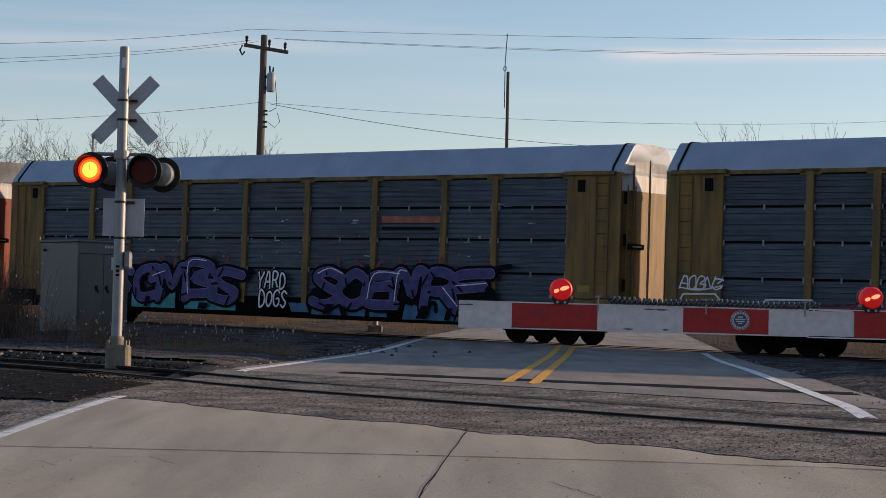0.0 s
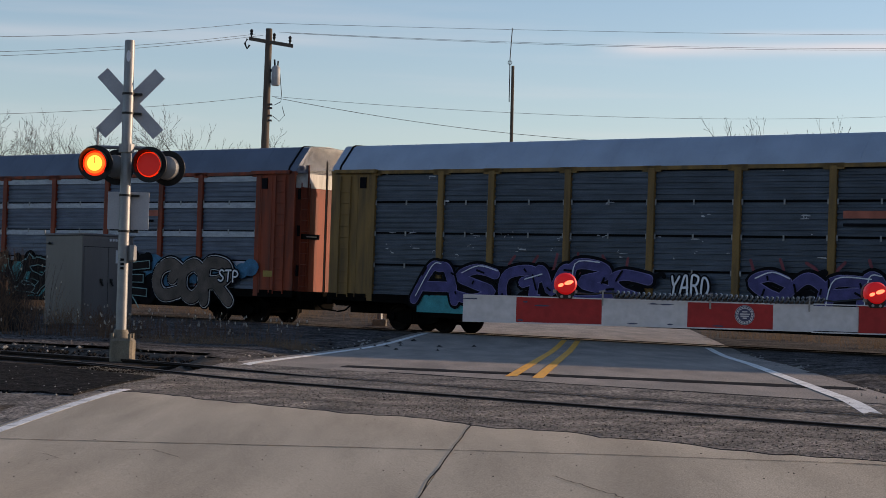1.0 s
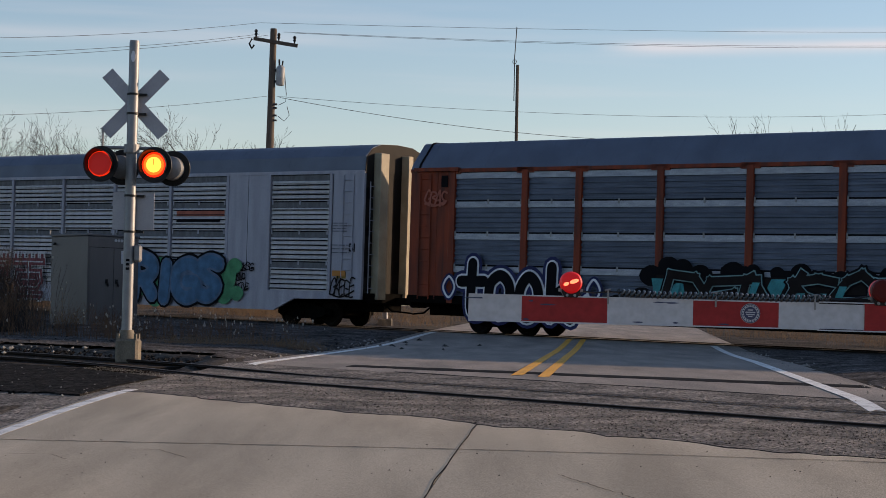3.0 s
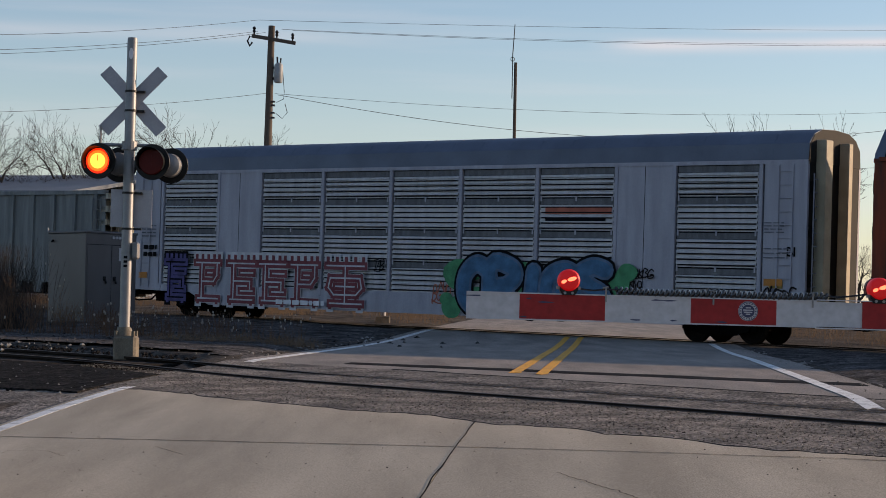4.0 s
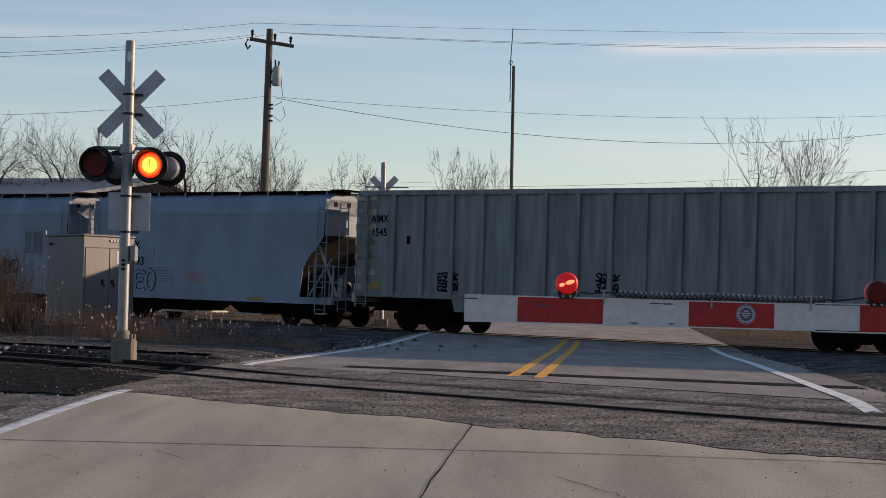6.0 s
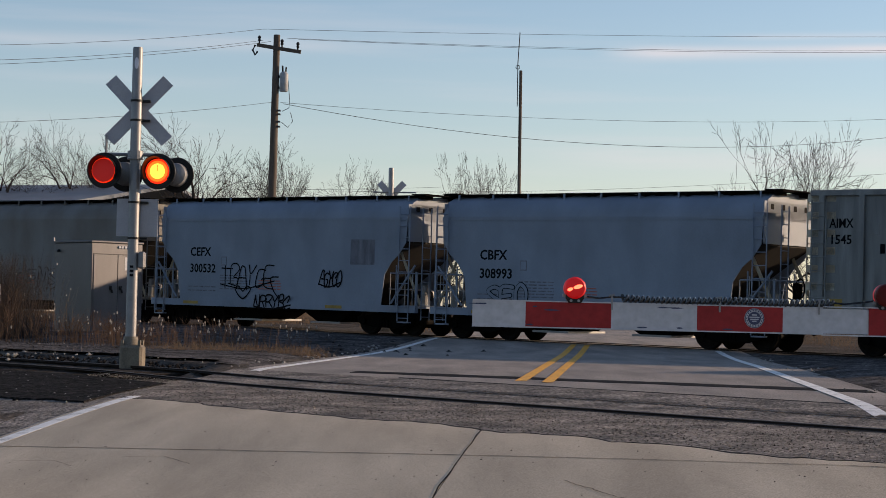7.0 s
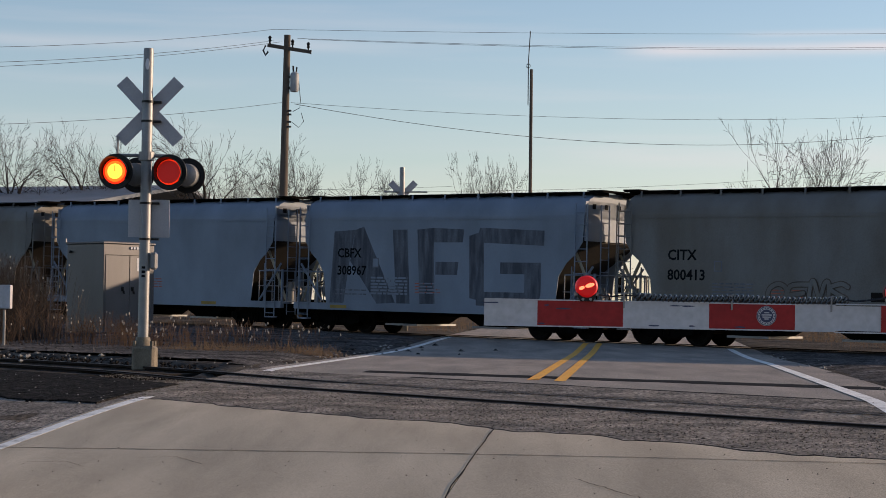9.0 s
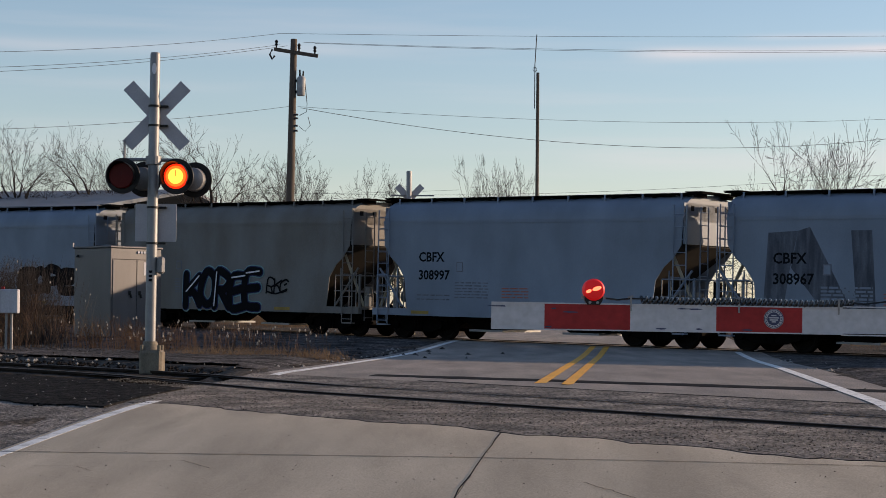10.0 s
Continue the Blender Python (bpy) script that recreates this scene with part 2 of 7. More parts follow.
def tube(bm, pts, r, sides=8, r_end=None, cap=True):
    pts = [Vector(p) for p in pts]
    rings = []
    for i, p in enumerate(pts):
        d = (pts[min(i + 1, len(pts) - 1)] - pts[max(i - 1, 0)]).normalized()
        a = d.cross(Vector((0, 0, 1)) if abs(d.z) < 0.9 else Vector((1, 0, 0))).normalized()
        b = d.cross(a)
        rr = r if r_end is None else r + (r_end - r) * i / (len(pts) - 1)
        rings.append([bm.verts.new(p + (a * math.cos(k * 2 * math.pi / sides) + b * math.sin(k * 2 * math.pi / sides)) * rr) for k in range(sides)])
    for q0, q1 in zip(rings, rings[1:]):
        for k in range(sides):
            bm.faces.new((q0[k], q0[(k + 1) % sides], q1[(k + 1) % sides], q1[k]))
    if cap:
        bm.faces.new(rings[0][::-1])
        bm.faces.new(rings[-1])


def lathe(bm, prof, c, axis="y", sides=24):
    """prof: (along, radius) pairs, turned about an axis through c."""
    rings = []
    for a, r in prof:
        ring = []
        for k in range(sides):
            s, q = math.sin(k * 2 * math.pi / sides) * r, math.cos(k * 2 * math.pi / sides) * r
            off = {"y": (q, a, s), "x": (a, q, s), "z": (q, s, a)}[axis]
            ring.append(bm.verts.new((c[0] + off[0], c[1] + off[1], c[2] + off[2])))
        rings.append(ring)
    for q0, q1 in zip(rings, rings[1:]):
        for k in range(sides):
            bm.faces.new((q0[k], q0[(k + 1) % sides], q1[(k + 1) % sides], q1[k]))
    bm.faces.new(rings[0][::-1])
    bm.faces.new(rings[-1])


def prism(bm, outline, y0, y1):
    """An outline of (x, z) points pulled from y0 to y1."""
    a = [bm.verts.new((x, y0, z)) for x, z in outline]
    b = [bm.verts.new((x, y1, z)) for x, z in outline]
    bm.faces.new(a)
    bm.faces.new(b[::-1])
    for i in range(len(a)):
        j = (i + 1) % len(a)
        bm.faces.new((a[i], b[i], b[j], a[j]))


def loft_x(bm, outline, x0, x1):
    """An outline of (y, z) points pulled from x0 to x1."""
    a = [bm.verts.new((x0, y, z)) for y, z in outline]
    b = [bm.verts.new((x1, y, z)) for y, z in outline]
    bm.faces.new(a)
    bm.faces.new(b[::-1])
    for i in range(len(a)):
        j = (i + 1) % len(a)
        bm.faces.new((a[i], b[i], b[j], a[j]))


def finish(bm, name, material, smooth=False, bevel=0.0):
    if bevel:
        bmesh.ops.bevel(bm, geom=list(bm.edges), offset=bevel, segments=1, affect="EDGES", profile=0.5)
    bmesh.ops.recalc_face_normals(bm, faces=list(bm.faces))
    me = bpy.data.meshes.new(name)
    bm.to_mesh(me)
    bm.free()
    me.materials.append(material)
    if smooth:
        me.polygons.foreach_set("use_smooth", [True] * len(me.polygons))
        me.set_sharp_from_angle(angle=radians(35))
    return me


def part(name, bm, material, parent=None, label="", smooth=False, bevel=0.0):
    ob = new(name, finish(bm, name, material, smooth, bevel))
    ob.parent = parent
    return tagged(ob, label)


def boxes(name, material, parent, *dims, label="", bevel=0.0):
    bm = bmesh.new()
    for d in dims:
        box(bm, *d)
    return part(name, bm, material, parent, label, bevel=bevel)


def thing(name, m, label, category, group=""):
    ob = new(name)
    ob.matrix_world = m
    return tagged(ob, label, category, group)


def lettering(name, text, x, z, y, height, material, parent, label="", bold=0.0, wide=1.0):
    """Flat letters that stand on a car's near side (facing -y)."""
    cu = bpy.data.curves.new(name, "FONT")
    cu.body, cu.size, cu.offset, cu.extrude, cu.resolution_u = text, height * 1.37, bold, 0.002, 2
    tmp = bpy.data.objects.new(name, cu)
    scene.collection.objects.link(tmp)
    me = bpy.data.meshes.new_from_object(tmp.evaluated_get(bpy.context.evaluated_depsgraph_get()))
    bpy.data.objects.remove(tmp)
    me.transform(Matrix.Translation((x, y, z)) @ pose(0, 0, 0, 90, 0, 0) @ Matrix.Diagonal((wide, 1, 1, 1)))
    me.materials.clear()
    me.materials.append(material)
    ob = new(name, me)
    ob.parent = parent
    return tagged(ob, label)


def smooth_step(a, b, v):
    t = max(0.0, min(1.0, (v - a) / (b - a)))
    return t * t * (3 - 2 * t)


# ---- the plan ----
ANG = radians(37.607)                                  # the main track against the x axis
DU, NU = Vector((math.cos(ANG), -math.sin(ANG))), Vector((math.sin(ANG), math.cos(ANG)))
TRACK0 = Vector((0.0, 56.9)) + NU * 1.6                # main track centre
GRADE = 0.0185
SID, SIDN = Vector((0.617, -0.787)), Vector((-0.787, -0.617))   # siding: along it, and towards the viewer
SID0 = Vector((0.08, 21.3))                            # on the siding's near rail
ROAD = 0.0923                                          # the road's drift in x for each metre of y
LEFT_LINE, RIGHT_LINE = -5.708, 2.58


def rail_z(u):
    return 0.21 - GRADE * 60 * math.tanh(u / 60)


def height(x, y):
    p = Vector((x, y))
    q = (p - SID0).dot(SIDN)
    d = p - TRACK0
    u, w = d.dot(DU), d.dot(NU)
    z = -0.08 * smooth_step(-3.0, -0.5, q) - 0.37 * smooth_step(2.0, 9.0, q)
    z += 0.07 * smooth_step(-2.0, -6.0, x) * smooth_step(3.0, 0.0, q)
    return z + (rail_z(u) - 0.02) * smooth_step(-16.0, -2.0, w)


def mound(x, y):
    """The bank on which the case stands."""
    return 0.16 * math.exp(-(((x + 10.0) / 3.4) ** 2 + ((y - 52.0) / 3.2) ** 2))


def in_road(x, y, margin):
    return LEFT_LINE - margin < x - ROAD * y < RIGHT_LINE + margin


# ---- ground, road, tracks ----
def spaced(lo, hi, fine_lo, fine_hi, step, grow):
    out = list(np.arange(fine_lo, fine_hi + step / 2, step))
    a, s = fine_hi, step
    while a < hi:
        s *= grow
        a += s
        out.append(a)
    a, s = fine_lo, step
    while a > lo:
        s *= grow
        a -= s
        out.insert(0, a)
    return out


def ground_mesh():
    xs, ys = spaced(-2500, 2500, -22, 24, 0.5, 1.25), spaced(-600, 4000, 8, 76, 0.5, 1.25)
    verts, faces = [], []
    for y in ys:
        for x in xs:
            z = height(x, y) + mound(x, y)
            if in_road(x, y, 0.45) or (in_road(x, y, 14) and y < 14):
                z -= 0.12
            elif -30 < x < 30 and 8 < y < 80:
                z += 0.05 * (noise.noise(Vector((x * 0.8, y * 0.8, 0))) - 0.3) * smooth_step(0.4, 2.0, min(abs(x - ROAD * y - LEFT_LINE), abs(x - ROAD * y - RIGHT_LINE)))
            q = (Vector((x, y)) - SID0).dot(SIDN)
            if -2.6 < q < 1.4 and not in_road(x, y, 1.2):
                z -= 0.3
            verts.append((x, y, z))
    w = len(xs)
    for j in range(len(ys) - 1):
        for i in range(w - 1):
            a = j * w + i
            faces.append((a, a + 1, a + w + 1, a + w))
    me = bpy.data.meshes.new("ground")
    me.from_pydata(verts, [], faces)
    me.materials.append(M["dirt"])
    me.polygons.foreach_set("use_smooth", [True] * len(me.polygons))
    return me


tagged(new("ground", ground_mesh()), "bare brown dirt and gravel verge", "ground", kind="structure")


def verge(x0, x1, y0, y1, label):
    """Grey gravel spread over the ground between the siding, the road and the main line."""
    xs, ys = np.arange(x0, x1, 0.5), np.arange(y0, y1, 0.5)
    keep, verts, faces = {}, [], []

    def vert(i, j):
        if (i, j) not in keep:
            x, y = xs[i], ys[j]
            keep[i, j] = len(verts)
            verts.append((x, y, height(x, y) + mound(x, y) - 0.06 + 0.1 * smooth_step(0.2, 1.3, max(LEFT_LINE - (x - ROAD * y), (x - ROAD * y) - RIGHT_LINE)) + 0.04 * noise.noise(Vector((x * 0.9, y * 0.9, 2)))))
        return keep[i, j]

    def inside(x, y):
        p = Vector((x, y))
        return (p - SID0).dot(SIDN) < -3.0 and (p - TRACK0).dot(NU) < -3.2 and not in_road(x, y, -0.2)
    for j in range(len(ys) - 1):
        for i in range(len(xs) - 1):
            if all(inside(xs[i + k], ys[j + l]) for k in (0, 1) for l in (0, 1)):
                faces.append((vert(i, j), vert(i + 1, j), vert(i + 1, j + 1), vert(i, j + 1)))
    me = bpy.data.meshes.new("gravel_verge")
    me.from_pydata(verts, [], faces)
    me.materials.append(M["ballast"])
    me.polygons.foreach_set("use_smooth", [True] * len(me.polygons))
    tagged(new("gravel_verge", me), label, "ground", kind="structure")


verge(-24, 2, 30, 66, "grey gravel verge between the tracks")
verge(3, 24, 18, 56, "dark grey gravel verge across the road")


def y_at_q(s, q):
    """y on the road's lengthwise line x = s + ROAD y, at distance q from the siding's near rail."""
    return ((q - (s - SID0.x) * SIDN.x + SID0.y * SIDN.y)) / (ROAD * SIDN.x + SIDN.y)


def strip(name, s0, s1, n, ends, material, lift, label, category="road", m=40, thick=0.1):
    """A sheet of road between two lengthwise lines; ends(s) gives its first and last y."""
    bm = bmesh.new()
    rows = []
    for i in range(n + 1):
        s = s0 + (s1 - s0) * i / n
        y0, y1 = ends(s)
        rows.append([bm.verts.new((s + ROAD * y, y, height(s + ROAD * y, y) + lift)) for y in (y0 + (y1 - y0) * j / m for j in range(m + 1))])
    for a, b in zip(rows, rows[1:]):
        for j in range(m):
            bm.faces.new((a[j], b[j], b[j + 1], a[j + 1]))
    edge = [e for e in bm.edges if e.is_boundary]
    got = bmesh.ops.extrude_edge_only(bm, edges=edge)
    for v in [g for g in got["geom"] if isinstance(g, bmesh.types.BMVert)]:
        v.co.z -= thick
    return tagged(new(name, finish(bm, name, material, True)), label, category, kind="structure")


def ragged(s, k, amp):
    return amp * (noise.noise(Vector((s * 1.3, k, 0))) + 0.6 * noise.noise(Vector((s * 4.5, k, 3))) + (0.5 if noise.noise(Vector((s * 0.9, k, 7))) > 0.1 else 0))


apron_edge = lambda s: y_at_q(s, 2.95) + ragged(s, 1, 0.22)
strip("road", LEFT_LINE - 0.35, RIGHT_LINE + 0.7, 30, lambda s: (y_at_q(s, -2.6), 140.0), M["asphalt"], 0.0, "worn grey asphalt road over the level crossing", m=160)
strip("road_apron", LEFT_LINE - 0.45, RIGHT_LINE + 3, 110, lambda s: (apron_edge(s), y_at_q(s, -2.6)), M["apron"], 0.006, "coarse dark asphalt patch along the siding rails", m=30)

strip("shoulder", LEFT_LINE - 5.0, LEFT_LINE - 0.07, 40, lambda s: (-14.0, apron_edge(s) + 0.3 - (1.5 + ragged(s, 41, 0.5)) * smooth_step(LEFT_LINE - 0.1, LEFT_LINE - 1.3, s)), M["apron"], 0.0, "grey gravelly asphalt shoulder", m=40)

strip("siding_gravel", LEFT_LINE - 11, LEFT_LINE - 0.3, 60, lambda s: (y_at_q(s, 3.75) + ragged(s, 44, 0.4), y_at_q(s, 1.0)), M["ballast_dark"], 0.02, "black oily gravel beside the siding", m=20)

strip("tar_seam", LEFT_LINE - 0.05, RIGHT_LINE + 3, 140, lambda s: (apron_edge(s) - 0.012 - abs(ragged(s, 31, 0.05)), apron_edge(s) + 0.012), M["tar"], 0.0145, "dark broken edge where the patch meets the concrete", m=2, thick=0.004)

# concrete slabs, parted by a lengthwise joint and a seam across
JOINT_S = -1.22
seam_y = lambda s: 13.0 - 0.52 * (s - 1.2)
for k, (s0, s1) in enumerate(((LEFT_LINE - 0.06, JOINT_S - 0.004), (JOINT_S + 0.004, RIGHT_LINE + 3.5))):
    strip("concrete_slab", s0, s1, 60, lambda s: (seam_y(s) + 0.004, apron_edge(s) - 0.03), M["concrete"], 0.012, "pale grey concrete road slab with hairline cracks", m=14)
    strip("concrete_slab", s0, s1, 30, lambda s: (-14.0, seam_y(s) - 0.004), M["concrete"], 0.012, "pale grey concrete road slab with hairline cracks", m=40)

def crack(pts, wid, label, seed):
    """A thin dark wobbling line on the concrete through (s, y) points."""
    bm = bmesh.new()
    prev = None
    n = 40
    for i in range(n * (len(pts) - 1) + 1):
        k = min(i // n, len(pts) - 2)
        t = i / n - k
        s, y = pts[k][0] + (pts[k + 1][0] - pts[k][0]) * t, pts[k][1] + (pts[k + 1][1] - pts[k][1]) * t
        s += 0.03 * noise.noise(Vector((i * 0.35, seed, 0)))
        y += 0.03 * noise.noise(Vector((i * 0.35, seed, 9)))
        w = wid * (0.55 + 0.9 * abs(noise.noise(Vector((i * 0.6, seed, 4)))))
        along = Vector((pts[k + 1][0] - pts[k][0], pts[k + 1][1] - pts[k][1])).normalized()
        pair = []
        for e in (-w, w):
            ss, yy = s - along.y * e, y + along.x * e
            pair.append(bm.verts.new((ss + ROAD * yy, yy, height(ss + ROAD * yy, yy) + 0.016)))
        if prev:
            bm.faces.new((prev[0], prev[1], pair[1], pair[0]))
        prev = pair
    tagged(new("crack", finish(bm, "crack", M["tar"])), label, "crack", kind="structure")


crack([(JOINT_S, 5.0), (JOINT_S, apron_edge(JOINT_S))], 0.008, "dark filled lengthwise joint in the concrete", 1)
crack([(LEFT_LINE, seam_y(LEFT_LINE)), (JOINT_S, seam_y(JOINT_S)), (RIGHT_LINE + 3, seam_y(RIGHT_LINE + 3))], 0.012, "dark seam across the concrete slabs", 2)
crack([(-5.0, 15.3), (-4.6, 15.15), (-4.35, 14.75)], 0.004, "hairline crack in the concrete", 3)
crack([(-4.05, 15.2), (-3.7, 15.1), (-3.35, 14.5)], 0.005, "hairline crack in the concrete", 4)
crack([(-0.4, 12.6), (0.2, 11.2), (0.3, 9.0)], 0.005, "hairline crack in the concrete", 5)

# paint
def line(name, s0, s1, y0, y1, key, label, lift=0.008):
    strip(name, s0, s1, 2, lambda s: (y0 + 0.3 * noise.noise(Vector((s * 9, y0, 0))), y1), M[key], lift, label, "road marking", m=60, thick=0.0015)


line("edge_line", LEFT_LINE - 0.09, LEFT_LINE + 0.09, 29.0, 58.0, "line_white", "worn white road edge line on asphalt")
line("edge_line", RIGHT_LINE - 0.09, RIGHT_LINE + 0.09, 18.6, 51.0, "line_white", "worn white road edge line on asphalt")
line("edge_line", LEFT_LINE + 0.0, LEFT_LINE + 0.15, -10.0, 21.6, "line_white", "worn white road edge line on concrete", 0.0145)
line("centre_line", -1.50, -1.34, 26.0, 54.0, "line_yellow", "worn double yellow centre line on asphalt")
line("centre_line", -1.11, -0.95, 25.6, 54.0, "line_yellow", "worn double yellow centre line on asphalt")


def y_at_w(s, w):
    return (w + TRACK0.dot(NU) - s * NU.x) / (ROAD * NU.x + NU.y)


strip("tar_seam", LEFT_LINE + 1.5, RIGHT_LINE + 0.6, 60, lambda s: (y_at_w(s, -24.9) + ragged(s, 5, 0.15), y_at_w(s, -24.1) + ragged(s, 9, 0.15)), M["tar"], 0.005, "dark tar seam across the road", m=4, thick=0.004)
strip("tar_seam", LEFT_LINE + 2.5, RIGHT_LINE + 0.5, 60, lambda s: (y_at_q(s, -2.75) + ragged(s, 15, 0.1), y_at_q(s, -2.55) + ragged(s, 19, 0.1)), M["tar"], 0.005, "dark tar seam across the road", m=4, thick=0.004)


def rail_run(name, base, along, side, gauge, z_of, r0, r1, label, ties=True):
    """A track: two rails with foot, web and head, on ties."""
    root = thing(name, Matrix(), label, "railway track")
    tagged(root, kind="structure")
    prof = ((-0.07, -0.17), (0.07, -0.17), (0.07, -0.155), (0.012, -0.14), (0.012, -0.045), (0.036, -0.035), (0.036, -0.002), (-0.036, -0.002), (-0.036, -0.035), (-0.012, -0.045), (-0.012, -0.14), (-0.07, -0.155))
    for off in (0.0, gauge):
        for nm, pr, key in (("rail", prof, "rail"), ("rail_head", ((-0.03, -0.003), (0.03, -0.003), (0.026, 0.002), (-0.026, 0.002)), "rail_top")):
            bm = bmesh.new()
            prev = None
            for r in np.linspace(r0, r1, 50):
                c = base + along * r + side * off
                ring = [bm.verts.new((c.x + side.x * a, c.y + side.y * a, z_of(r) + b)) for a, b in pr]
                if prev:
                    for i in range(len(ring)):
                        j = (i + 1) % len(ring)
                        bm.faces.new((prev[i], prev[j], ring[j], ring[i]))
                prev = ring
            part(nm, bm, M[key], root)
    return root


far_side = -SIDN
siding_z = lambda r: height(*(SID0 + SID * r)) + 0.03
rail_run("siding_track", SID0, SID, far_side, 1.435, siding_z, -60, 30, "rusty siding rails set flush in the asphalt crossing")
# flangeways: dark gaps along the rails
for off, wid in ((-0.1, 0.075), (0.1, 0.03), (1.345, 0.035), (1.53, 0.025)):
    bm = bmesh.new()
    a = SID0 + far_side * off
    prev = None
    for r in np.linspace(-9.6, 9.5, 60):
        c = a + SID * r
        w2 = wid * (0.7 + 0.5 * abs(noise.noise(Vector((r * 1.5, off * 9, 0)))))
        pair = [bm.verts.new((c.x + far_side.x * e, c.y + far_side.y * e, height(c.x, c.y) + 0.0115)) for e in (-w2, w2)]
        if prev:
            bm.faces.new((prev[0], prev[1], pair[1], pair[0]))
        prev = pair
    tagged(new("flangeway", finish(bm, "flangeway", M["tar"])), "dark flangeway groove beside the siding rail", "road", kind="structure")

rail_run("main_track", TRACK0 - NU * 0.7175, DU, NU, 1.435, rail_z, -150, 70, "main line rails that carry the freight train")


def ballast_bed(name, base, along, side, r0, r1, half, z_of, skip, label, step=0.8, key="ballast"):
    bm = bmesh.new()
    prev = None
    for r in np.arange(r0, r1, step):
        c = base + along * r
        if skip(c.x, c.y):
            prev = None
            continue
        z = z_of(r)
        ring = []
        for e, dz in ((-half - 1.0, -0.35), (-half, -0.12), (-0.6, -0.1), (0.6, -0.1), (half, -0.12), (half + 1.0, -0.35)):
            q = c + side * (e + 0.15 * noise.noise(Vector((r * 0.7, e, 0))))
            ring.append(bm.verts.new((q.x, q.y, z + dz + 0.03 * noise.noise(Vector((r * 2, e * 2, 5))))))
        if prev:
            for i in range(5):
                bm.faces.new((prev[i], prev[i + 1], ring[i + 1], ring[i]))
        prev = ring
    return tagged(new(name, finish(bm, name, M[key])), label, "ballast", kind="structure")


ballast_bed("ballast", TRACK0, DU, NU, -150, 70, 1.7, rail_z, lambda x, y: in_road(x, y, 0.3), "grey crushed stone ballast under the main line")
ballast_bed("ballast", SID0 + far_side * 0.72, SID, far_side, -60, 30, 1.3, lambda r: siding_z(r) - 0.07, lambda x, y: in_road(x, y, 1.2), "dark crushed stone ballast along the siding", 0.6, "ballast_dark")


def ties(base, along, z_of, r0, r1, label):
    tie_bm = bmesh.new()
    box(tie_bm, -0.115, 0.115, -1.3, 1.3, -0.19, -0.06)
    me = finish(tie_bm, "tie", M["tie"], bevel=0.012)
    root = tagged(thing("tie_row", Matrix(), label, "railway ties"), kind="structure")
    rot = math.degrees(math.atan2(along.y, along.x))
    for r in np.arange(r0, r1, 0.54):
        c = base + along * r
        if in_road(c.x, c.y, 1.4):
            continue
        ob = new("tie", me)
        ob.parent = root
        ob.matrix_basis = pose(c.x, c.y, z_of(r) + 0.0, 0, 0, rot + random.uniform(-1, 1))


ties(TRACK0, DU, rail_z, -45, 30, "dark timber ties under the main line")
ties(SID0 + far_side * 0.72, SID, siding_z, -26, 14, "dark timber ties under the siding")


